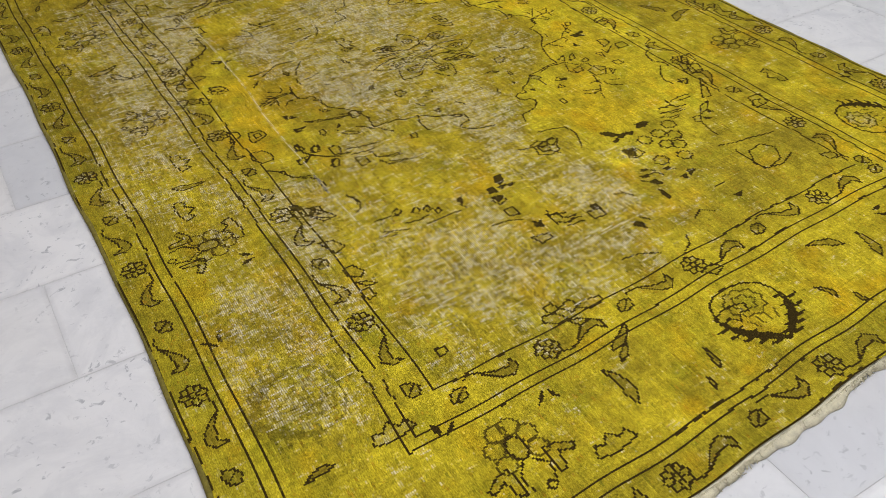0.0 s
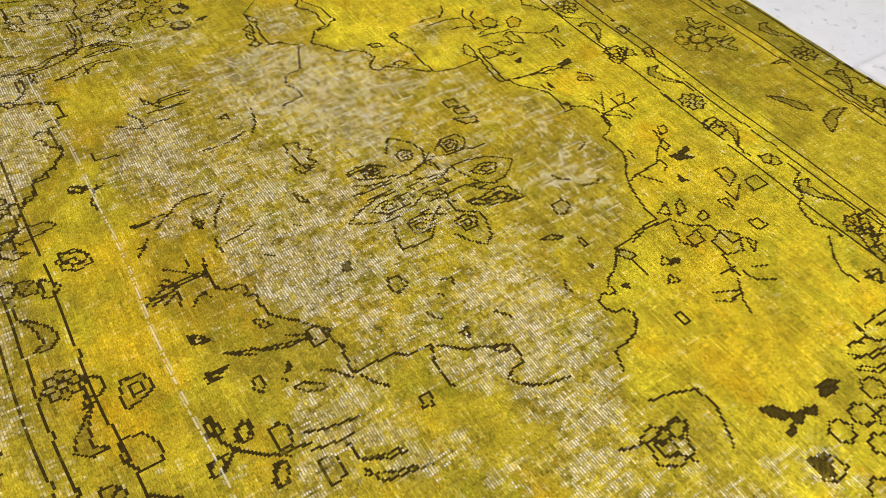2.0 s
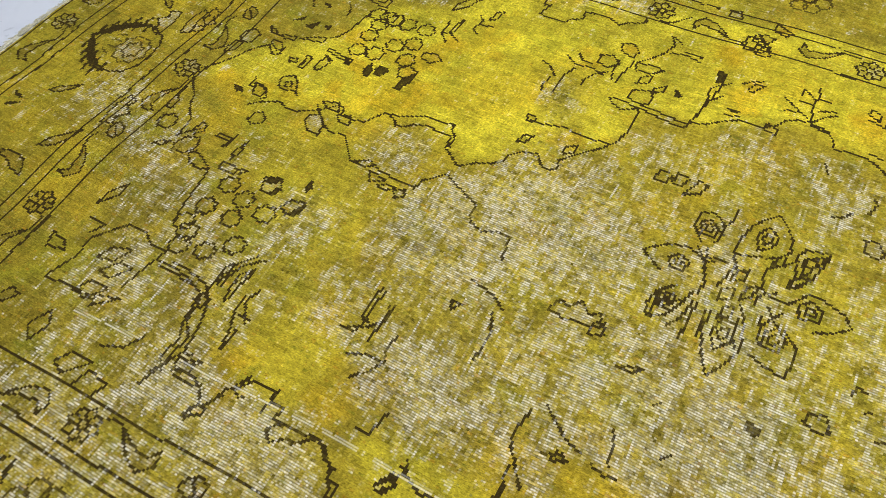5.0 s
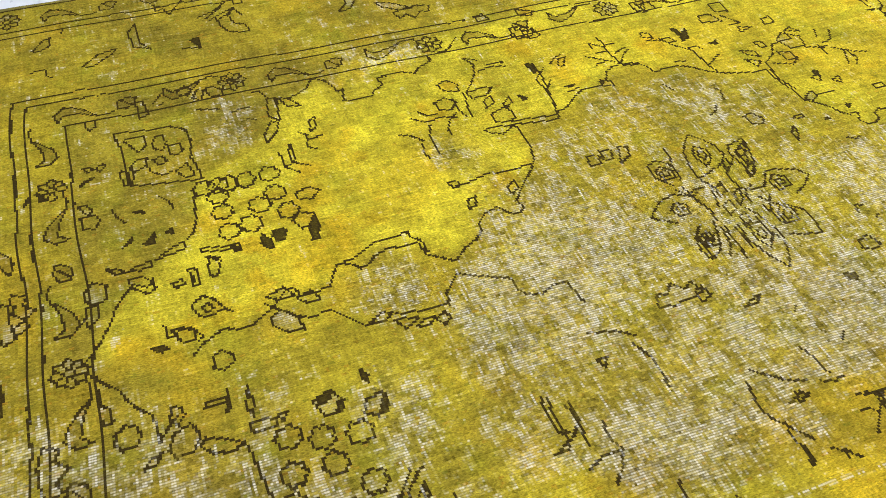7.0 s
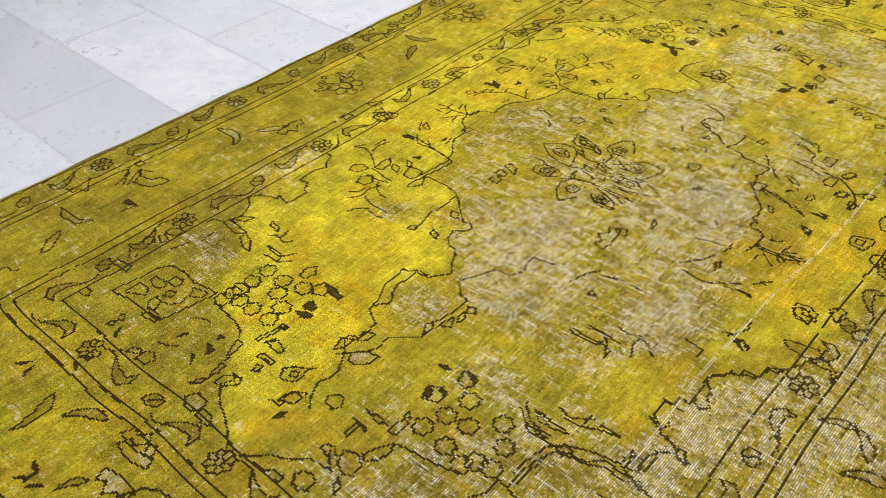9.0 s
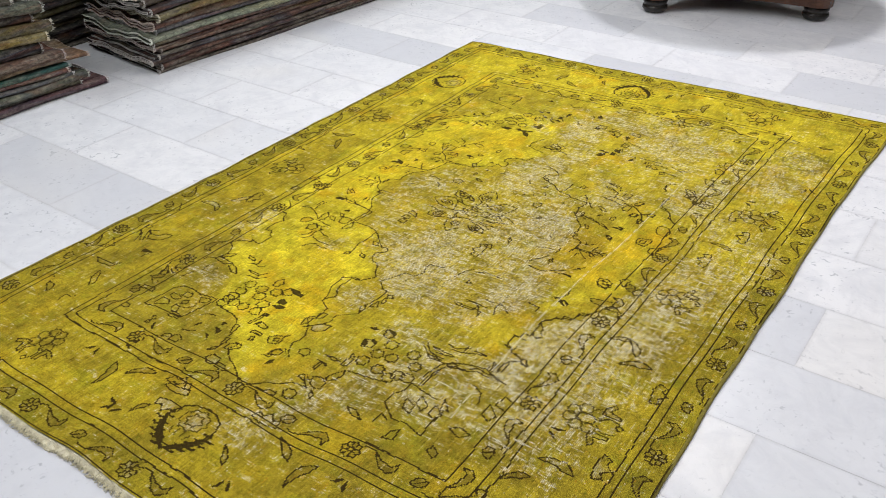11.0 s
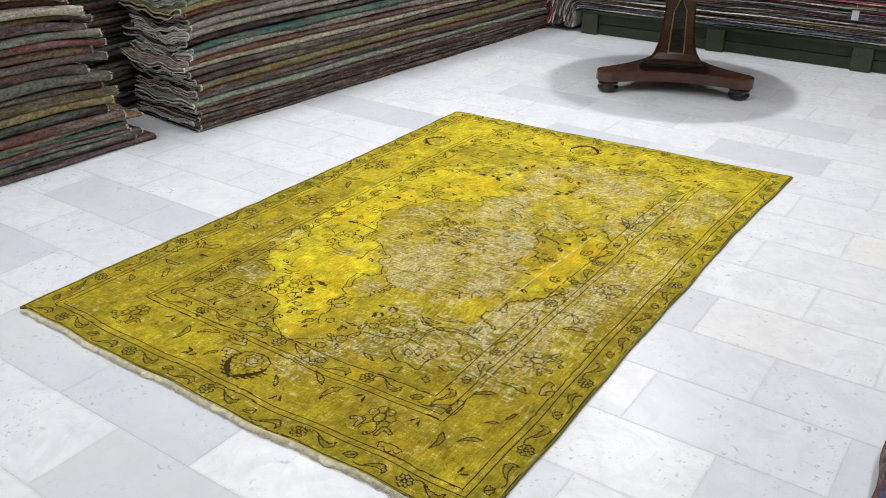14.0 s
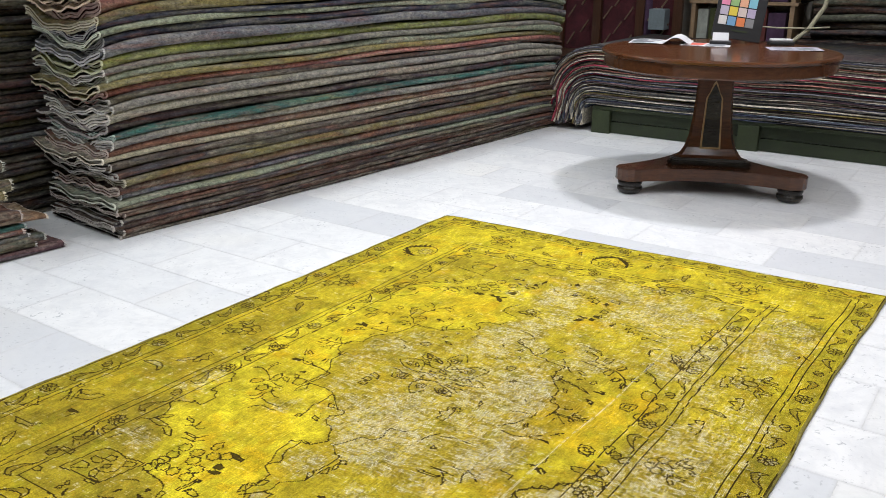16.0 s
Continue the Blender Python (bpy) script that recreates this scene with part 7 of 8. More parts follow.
    for e, way, (xa, xb), count, long in ((edge_near, -1, (-1.015, 0.94), 1700, 0.022), (edge_far, 1, (-0.995, 0.98), 900, 0.011)):
        verts, faces = [], []
        for k in range(count):
            x = xa + (xb - xa) * (k + rng.random()) / count
            y, r = float(e(x)) + way * 0.004, rng.uniform(0.0011, 0.0019)
            a, ln = rng.gauss(0, 0.35), long * rng.uniform(0.5, 1.15)
            base = len(verts)
            for s in range(4):
                u = s / 3
                px, py = x + ln * u * math.sin(a + 0.6 * u * rng.uniform(-1, 1)), y + way * ln * u * math.cos(a)
                pz = 0.0075 - 0.0055 * u + rng.uniform(0, 0.003)
                for dx, dz in ((-r, 0), (0, r * 1.2), (r, 0)):
                    verts.append((px + dx * (1 - 0.5 * u), py, pz + dz))
            for s in range(3):
                for q in range(2):
                    b = base + 3 * s + q
                    faces.append((b, b + 1, b + 4, b + 3))
        fm = bpy.data.meshes.new("fringe")
        fm.from_pydata(verts, [], faces)
        fm.materials.append(FRINGE)
        fringe = new("fringe", fm)
        fringe.parent = rug
        tagged(fringe, "short undyed cream cotton fringe", kind="stuff")


build_rug()

# ---- piles of folded rugs ----
GREYS = {"grey": (0.27, 0.258, 0.235), "beige": (0.41, 0.365, 0.265), "cream": (0.54, 0.50, 0.41), "brown": (0.105, 0.055, 0.038), "umber": (0.055, 0.042, 0.034), "dark": (0.034, 0.034, 0.038), "navy": (0.036, 0.047, 0.088), "slate": (0.135, 0.142, 0.165),
         "plum": (0.115, 0.07, 0.085), "teal": (0.022, 0.10, 0.084), "olive": (0.20, 0.165, 0.055), "mustard": (0.42, 0.31, 0.065), "lime": (0.42, 0.48, 0.12), "sage": (0.24, 0.275, 0.20), "rust": (0.19, 0.09, 0.06), "rose": (0.40, 0.16, 0.135), "crimson": (0.28, 0.028, 0.058), "sky": (0.25, 0.325, 0.39), "tan": (0.36, 0.235, 0.13)}


def folded_mesh(length, depth, thick, seed, base_z=0.0, steps=44, deep=16):
    """A rug folded twice: one sheet bent round the other, round at the front, loose at the ends. The front lies at y = 0, the depth along -y."""
    rng = random.Random(seed)
    verts, faces, ends = [], [], []
    lift = min(base_z, 1.0)
    R = thick / 2 * 0.955
    sheet = min(0.0105, R * 0.43)
    front, q1, q2, q3 = rng.uniform(-0.010, 0.010), rng.uniform(0, 6), rng.uniform(0, 6), rng.uniform(0, 6)
    f1, f2 = rng.uniform(6, 12), rng.uniform(17, 30)
    loops = [(R, sheet), (R - sheet - 0.0016, min(sheet, R - sheet - 0.0024))]
    for which, (r, s) in enumerate(loops):
        e0, e1 = rng.uniform(-0.016, 0.016), rng.uniform(-0.016, 0.016)
        back_of = depth - 0.03 * which - rng.uniform(0, 0.03)
        inner = max(r - s, 0.0006)
        ys = [-back_of + (back_of - R) * k / deep for k in range(deep)]
        arc = np.linspace(0.0, math.pi, 9)
        sect = [(y, R + r) for y in ys] + [(-R + r * math.sin(a), R + r * math.cos(a)) for a in arc] + [(y, R - r) for y in ys[::-1]]
        sect += [(y, R - inner) for y in ys] + [(-R + inner * math.sin(a), R - inner * math.cos(a)) for a in arc] + [(y, R + inner) for y in ys[::-1]]
        base, m = len(verts), len(sect)
        for k in range(steps + 1):
            u = k / steps
            u -= 0.07 * math.sin(2 * math.pi * u)
            x = -length / 2 + e0 + (length + e1 - e0) * u
            near, far = math.exp(-u * length / 0.14), math.exp(-(1 - u) * length / 0.14)
            roll = 0.0030 * math.sin(9 * u + q1) + 0.0020 * math.sin(23 * u + q2)
            out = front + 0.007 * math.sin(5 * u + q3) + 0.004 * math.sin(29 * u + q1)
            bow = lift * (0.030 * math.sin(math.pi * min(max(u, 0), 1)) ** 0.7 - 0.045 * math.exp(-u * length / 0.30) - 0.045 * math.exp(-(1 - u) * length / 0.30) + 0.008 * math.sin(6.5 * u + 1.0) + 0.006 * math.sin(15 * u))
            for y, z in sect:
                back = min(1.0, max(0.0, -y / depth))
                sag = (near + far) * (-0.060 * lift * math.sin(math.pi * min(1, back * 1.15)) + (0.013 * math.sin(f1 * back + q2) + 0.008 * math.sin(f2 * back + q3)) * min(1, back * 5) * min(1, 0.3 + base_z * 3))
                curl = (near + far) * 0.010 * math.exp(-back / 0.05) * math.sin(q1)
                swell = 1 + 0.07 * math.sin(13 * u + q2) + 0.05 * math.sin(37 * u + q3)
                verts.append((x, y + out + curl, z * swell + roll + bow + sag))
        for k in range(steps):
            for w in range(m):
                a, b = base + k * m + w, base + k * m + (w + 1) % m
                faces.append((a, b, b + m, a + m))
        half = m // 2
        if which == 0:
            rims = [[verts[base + w] for w in range(half)], [verts[base + steps * m + w] for w in range(half)]]
        for w in range(half - 1):
            for first in (base, base + steps * m):
                quad = (first + w, first + w + 1, first + m - 2 - w, first + m - 1 - w)
                ends.append(len(faces))
                faces.append(quad if first == base else quad[::-1])
    me = bpy.data.meshes.new("folded_rug")
    me.from_pydata(verts, [], faces)
    me.materials.append(TEXTILE)
    me.materials.append(TEXTILE_END)
    for k in ends:
        me.polygons[k].material_index = 1
    me.shade_smooth()
    return me, rims


def end_fringe(rug, rim, way, seed):
    """Loose threads along the rim of the folded end, thickest round the fold."""
    rng = random.Random(seed)
    verts, faces = [], []
    for (p, q) in zip(rim, rim[1:]):
        long = math.dist(p, q)
        for k in range(max(3, int(long / 0.003)) if long < 0.012 else int(long / 0.007)):
            u = rng.random()
            x, y, z = (p[i] + (q[i] - p[i]) * u for i in range(3))
            ln, r = rng.uniform(0.003, 0.011) * (1.25 if long < 0.012 else 0.7), rng.uniform(0.0010, 0.0020)
            dy, dz = rng.gauss(0, 0.35) * ln, -rng.uniform(-0.2, 0.6) * ln
            base = len(verts)
            for s in (0.0, 0.55, 1.0):
                for e in ((-r, 0), (r, 0), (0, 1.5 * r)):
                    verts.append((x + way * (ln * s - 0.002), y + dy * s + e[0] * (1 - 0.5 * s), z + dz * s * s + e[1] - 0.001))
            for s in range(2):
                for e in range(3):
                    a1, a2 = base + 3 * s + e, base + 3 * s + (e + 1) % 3
                    faces.append((a1, a2, a2 + 3, a1 + 3))
    me = bpy.data.meshes.new("fringe")
    me.from_pydata(verts, [], faces)
    me.materials.append(TEXTILE_END)
    ob = new("fringe", me)
    ob.parent = rug
    ob.color = tuple(rug.color)
    tagged(ob, "frayed pale cotton fringe", kind="stuff")


def pile_of_rugs(at, turn, length, depth, names, group, seed, lo=0.026, hi=0.042, jitter=0.02, end_jitter=0.03, steps=34, frayed=0, taper=0.0, dim=1.0):
    """Folded rugs on one another: the middle of the front at `at`; the front faces along +y of the turned pile."""
    rng = random.Random(seed)
    z = 0.0
    for n, colour in enumerate(names):
        thick = rng.uniform(lo, hi) * (0.62 if z < 0.17 else 1.0)
        long = length + rng.uniform(-end_jitter, end_jitter) - taper * z
        deep = depth + rng.uniform(-0.05, 0.05)
        me, rims = folded_mesh(long, deep, thick, seed * 100 + n, z, steps)
        ob = new("folded_rug", me)
        side = rng.uniform(-end_jitter, end_jitter) / 2 + taper * z / 2
        ob.matrix_basis = pose(*at, z, 0, 0, turn) @ pose(side, rng.uniform(-jitter, jitter), 0, 0, 0, rng.uniform(-0.25, 0.25))
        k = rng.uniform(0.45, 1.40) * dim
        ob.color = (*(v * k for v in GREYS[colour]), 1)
        tagged(ob, f"folded {WORDS[colour]} wool rug in a tall stack" if n else f"folded {WORDS[colour]} wool rug lying on the floor", "rug", group)
        if frayed:
            end_fringe(ob, rims[frayed > 0], frayed, seed * 100 + n)
        z += thick * 0.97
    return z


WORDS = {"grey": "grey", "beige": "faded beige", "cream": "pale cream", "brown": "dark reddish brown", "umber": "dark brown", "dark": "nearly black", "navy": "dark navy", "slate": "slate grey", "plum": "greyish plum",
         "teal": "dark teal green", "olive": "olive brown", "mustard": "mustard yellow", "lime": "lime green", "sage": "sage green", "rust": "rust red", "rose": "faded pink", "crimson": "crimson", "sky": "pale blue", "tan": "tan"}

# the long pile along the wall: front from (-2.035, 0.293) to (-1.667, 4.03)
LONG_PILE = ("umber brown brown umber rust brown umber sage slate rust olive umber umber beige rust grey teal plum cream grey umber rose olive sage grey lime slate navy sage navy olive rose tan beige slate plum grey sage").split()
_a, _b = Vector((-2.035, 0.293)), Vector((-1.667, 4.03))
pile_of_rugs(((_a + _b) / 2)[:], -95.6, (_b - _a).length, 0.62, LONG_PILE, "long pile of folded rugs", 1, 0.028, 0.055, 0.015, 0.050, 60, 1)
# the short pile beside it
SIDE_PILE = ("plum umber sage slate rust teal tan brown dark mustard olive umber sage umber grey tan rose sage plum olive cream crimson tan olive grey tan grey rose slate sage umber tan beige "
             "plum slate sage").split()
pile_of_rugs((-2.235, -1.22), -93.0, 2.35, 0.75, SIDE_PILE, "side pile of folded rugs", 2, 0.032, 0.058, 0.010, 0.12, 34, -1, 0.30, 0.78)
# dark piles behind, against the wall; colours halved to stand for the shade there
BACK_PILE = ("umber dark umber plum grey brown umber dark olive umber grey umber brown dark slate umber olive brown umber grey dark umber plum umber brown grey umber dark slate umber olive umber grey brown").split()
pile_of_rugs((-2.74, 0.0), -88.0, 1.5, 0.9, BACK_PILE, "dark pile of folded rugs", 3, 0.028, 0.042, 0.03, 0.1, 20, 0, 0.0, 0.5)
# low dark pile at the other side of the floor
pile_of_rugs((1.80, -1.10), 90.5, 1.1, 0.7, ["dark", "navy", "dark", "navy"], "low dark pile of folded rugs", 4, 0.03, 0.045, 0.004, 0.01, 20)


# ---- the round table ----
def round_table(cx, cy, turn):
    table = thing("round_table", "round mahogany pedestal table with inlaid column and bun feet", "table", pose(cx, cy, 0, 0, 0, turn))
    R = 0.632
    part("tabletop", lathe([(0.0001, 0.748), (R - 0.012, 0.748), (R, 0.754), (R + 0.002, 0.764), (R - 0.006, 0.772), (R - 0.02, 0.775), (0.0001, 0.775)], 72), MAHOGANY, table, "polished mahogany round top", smooth=False)
    part("apron", lathe([(R - 0.028, 0.747), (R - 0.014, 0.747), (R - 0.014, 0.69), (R - 0.02, 0.682), (R - 0.034, 0.682)], 72, ring=True), MAHOGANY, table)
    part("bracing", cuboid((-0.3, -0.045, 0.70), (0.3, 0.045, 0.747), 0.004), DARK_WOOD, table)
    # three-sided column with concave faces, wider towards its foot
    bm, rings = bmesh.new(), []
    levels = [(0.150, 0.235), (0.175, 0.225), (0.20, 0.190), (0.24, 0.160), (0.30, 0.137), (0.40, 0.122), (0.52, 0.113), (0.64, 0.108), (0.70, 0.108)]
    def section(r, n=8, blunt=0.24):
        pts = []
        for k in range(3):
            a0, a1 = math.radians(-30 + 120 * k), math.radians(-30 + 120 * (k + 1))
            p, q = Vector((math.cos(a0), math.sin(a0))), Vector((math.cos(a1), math.sin(a1)))
            mid = (p + q) / 2
            for s in range(n):
                u = blunt / 2 + (1 - blunt) * s / (n - 1)
                v = p.lerp(q, u)
                v -= mid * 0.10 * (1 - (2 * u - 1) ** 2)
                pts.append(v * r * 1.18)
        return pts
    for z, r in levels:
        rings.append([bm.verts.new((v.x, v.y, z)) for v in section(r)])
    for a, b in zip(rings, rings[1:]):
        for k in range(len(a)):
            bm.faces.new((a[k], a[(k + 1) % len(a)], b[(k + 1) % len(a)], b[k]))
    bm.faces.new(rings[0]), bm.faces.new(rings[-1])
    column = part("column", bm, MAHOGANY, table, "flared three-sided mahogany column")
    def moulding(name, z0, z1, r, mat):
        part(name, prism([(v.x, v.y) for v in section(r)], z0, z1, 0.006), mat, table)
    moulding("base_moulding", 0.146, 0.168, 0.262, EBONY)
    moulding("base_moulding", 0.168, 0.186, 0.243, EBONY)
    # gothic arch panels on the column
    for k in range(3):
        a = math.radians(-90 + 120 * k)
        for name, w, z0, z1, out, mat in (("inlay_border", 0.056, 0.235, 0.61, 0.0015, INLAY), ("inlay_panel", 0.046, 0.245, 0.595, 0.0035, EBONY)):
            pts = [(-w, z0), (w, z0), (w * 0.88, 0.40), (w * 0.80, 0.515), (w * 0.50, 0.545), (w * 0.22, z1 - 0.02), (0, z1), (-w * 0.22, z1 - 0.02), (-w * 0.50, 0.545), (-w * 0.80, 0.515), (-w * 0.88, 0.40)]
            pb = bmesh.new()
            def face_r(z):
                for (za, ra), (zb, rb) in zip(levels, levels[1:]):
                    if za <= z <= zb:
                        return (ra + (rb - ra) * (z - za) / (zb - za)) * 1.18 * 0.5 * 0.90
                return 0.06
            front, back = [], []
            for x, z in pts:
                r = face_r(z) + out
                front.append(pb.verts.new((x * math.cos(a + math.pi / 2) + (r + 0.004) * math.cos(a), x * math.sin(a + math.pi / 2) + (r + 0.004) * math.sin(a), z)))
                back.append(pb.verts.new((x * math.cos(a + math.pi / 2) + (r - 0.012) * math.cos(a), x * math.sin(a + math.pi / 2) + (r - 0.012) * math.sin(a), z)))
            pb.faces.new(front), pb.faces.new(back[::-1])
            for q in range(len(pts)):
                w2 = (q + 1) % len(pts)
                pb.faces.new((front[q], back[q], back[w2], front[w2]))
            part(name, pb, mat, column)
    # platform with three concave sides and round ends
    pts, D = [], 0.491
    for k in range(3):
        a = math.radians(-30 + 120 * k)
        end = Vector((D * math.cos(a), D * math.sin(a)))
        for s in range(9):
            b = a + math.radians(-100 + 200 * s / 8)
            pts.append((end.x + 0.082 * math.cos(b), end.y + 0.082 * math.sin(b)))
        nxt = math.radians(-30 + 120 * (k + 1))
        mid = math.radians(30 + 120 * k)
        p, q = Vector(pts[-1]), Vector((D * math.cos(nxt), D * math.sin(nxt))) + 0.082 * Vector((math.cos(nxt - math.radians(100)), math.sin(nxt - math.radians(100))))
        ctrl = 0.165 * Vector((math.cos(mid), math.sin(mid)))
        for s in range(1, 8):
            u = s / 8
            w = p * (1 - u) ** 3 + 3 * ctrl.lerp(p, 0.28) * u * (1 - u) ** 2 + 3 * ctrl.lerp(q, 0.28) * u * u * (1 - u) + q * u**3
            pts.append((w.x, w.y))
    platform = part("platform", prism(pts, 0.078, 0.146, 0.004), MAHOGANY, table, "concave-sided mahogany platform base")
    for k in range(3):
        a = math.radians(-30 + 120 * k)
        part("foot", lathe([(0.040, 0.0), (0.058, 0.006), (0.070, 0.024), (0.068, 0.038), (0.056, 0.046), (0.066, 0.054), (0.068, 0.064), (0.060, 0.0775)], 28), EBONY, platform, "dark turned bun foot", pose(D * math.cos(a), D * math.sin(a), 0), smooth=True)
    return table


round_table(-0.125, 2.83, 21.7)


# ---- green bench with the pile of flat rugs ----
def green_bench():
    bench = thing("low_bench", "low green-painted wooden platform carrying a pile of rugs", "bench", pose(0, 0, 0))
    x0, x1, y0, y1 = -1.34, 3.0, 3.93, 5.2
    part("deck", cuboid((x0, y0 + 0.005, 0.175), (x1, y1, 0.20), 0.003), GREEN_PAINT, bench)
    for x in (x0, -0.26, 0.82, 1.90):
        part("post", cuboid((x, y0, 0.0), (x + 0.14, y0 + 0.12, 0.174), 0.004), GREEN_PAINT, bench)
        part("post", cuboid((x, y1 - 0.13, 0.0), (x + 0.14, y1 - 0.01, 0.174), 0.004), GREEN_PAINT, bench)
    for x in (x0, -0.26, 0.82, 1.90):
        part("board", cuboid((x + 0.141, y0 + 0.035, 0.004), (min(x + 1.079, x1), y0 + 0.06, 0.088), 0.002), GREEN_DARK, bench)
        part("board", cuboid((x + 0.141, y0 + 0.037, 0.092), (min(x + 1.079, x1), y0 + 0.06, 0.174), 0.002), GREEN_DARK, bench)


def draped_rug(z, n, colour, thick, right=2.9):
    """A flat rug whose end hangs over the bench's end down to the floor."""
    rng = random.Random(900 + n)
    r = 0.05 + (z - 0.20) * 0.75 + rng.uniform(-0.010, 0.010)
    xe = -1.36
    path = [(x, z) for x in np.linspace(right, xe + 0.02, 26)]
    drop = max(0.03, 0.02 + 0.34 * max(0.0, (z - 0.47)) / 0.15 + rng.uniform(0, 0.07))
    for a in np.linspace(0.15, math.pi / 2, 7):
        path.append((xe - r * math.sin(a), z - r * (1 - math.cos(a))))
    last = path[-1]
    if last[1] > drop + 0.02:
        for u in np.linspace(0.25, 1, 4):
            path.append((last[0] - 0.03 * u * (1 if z > 0.4 else 0.4), last[1] + (drop - last[1]) * u))
    y0 = 3.925 + rng.uniform(-0.012, 0.012)
    ys = [y0 + 0.005, y0, y0, y0 + 0.005, 5.1, 5.1]
    verts, faces = [], []
    for k, (x, zz) in enumerate(path):
        a, b = path[max(k - 1, 0)], path[min(k + 1, len(path) - 1)]
        nx, nz = -(b[1] - a[1]), b[0] - a[0]
        ln = -math.hypot(nx, nz)
        nx, nz = nx / ln, nz / ln
        loose = min(1.0, (z - 0.2) / 0.25)
        wob = loose * (0.008 * math.sin(x * 3.1 + 0.6) + 0.004 * math.sin(x * 8.3)) + 0.0018 * math.sin(x * 4 + n * 1.7) + 0.0016 * math.sin(x * 13 + n * 2.1)
        front = 0.010 * math.sin(x * 3 + n) + 0.006 * math.sin(x * 9 + 2 * n)
        if k >= 26:
            front += 0.016 * math.sin(1.3 * k + 0.8 * n)
        for q, (f, h) in enumerate(((0.006, 0), (0, 0.25), (0, 0.75), (0.006, 1), (1.17, 1), (1.17, 0))):
            h *= thick
            verts.append((x + nx * h, y0 + f + front * (f < 0.5), zz + nz * h + wob * (1 if k < 26 else 0)))
    for k in range(len(path) - 1):
        for q in range(6):
            a, b = k * 6 + q, k * 6 + (q + 1) % 6
            faces.append((a, b, b + 6, a + 6))
    faces.append(tuple(range(6)))
    faces.append(tuple(range(len(verts) - 1, len(verts) - 7, -1)))
    me = bpy.data.meshes.new("draped_rug")
    me.from_pydata(verts, [], faces)
    me.materials.append(TEXTILE_FRESH)
    me.shade_smooth()
    ob = new("draped_rug", me)
    ob.color = (*(1.3 * v for v in GREYS[colour]), 1)
    tagged(ob, f"{WORDS[colour]} flat rug draped over a low green bench", "rug", "rugs on the bench")


green_bench()
BENCH_PILE = ("navy cream dark slate navy sky umber cream dark umber olive navy cream dark slate grey navy umber cream dark plum navy cream umber slate dark crimson navy cream umber "
              "rose dark slate cream crimson umber beige dark navy crimson cream plum umber beige rose dark tan grey umber navy slate dark").split()
_z = 0.203
for _n, _c in enumerate(BENCH_PILE):
    _t = 0.0083 + 0.0025 * math.sin(_n * 2.3)
    draped_rug(_z, _n, _c, _t - 0.0005)
    _z += _t


# ---- things on the table ----
TOP = 0.7755


def sheet_mesh(w, d, bend, n=14, thick=0.0006):
    """A sheet of paper whose height along its width is bend(u)."""
    bm = bmesh.new()
    rows = []
    for k in range(n + 1):
        u = k / n
        x, z = (u - 0.5) * w, bend(u)
        rows.append([bm.verts.new((x, -d / 2, z)), bm.verts.new((x, d / 2, z)), bm.verts.new((x, d / 2, z + thick)), bm.verts.new((x, -d / 2, z + thick))])
    for a, b in zip(rows, rows[1:]):
        for k in range(4):
            bm.faces.new((a[k], a[(k + 1) % 4], b[(k + 1) % 4], b[k]))
    bm.faces.new(rows[0]), bm.faces.new(rows[-1])
    return bm


def bars(parent, places, mat, z):
    """Flat printed bars and pictures: (x, y, width, depth)."""
    for x, y, w, d in places:
        part("printed_bar", cuboid((x - w / 2, y - d / 2, z), (x + w / 2, y + d / 2, z + 0.0004)), mat, parent)


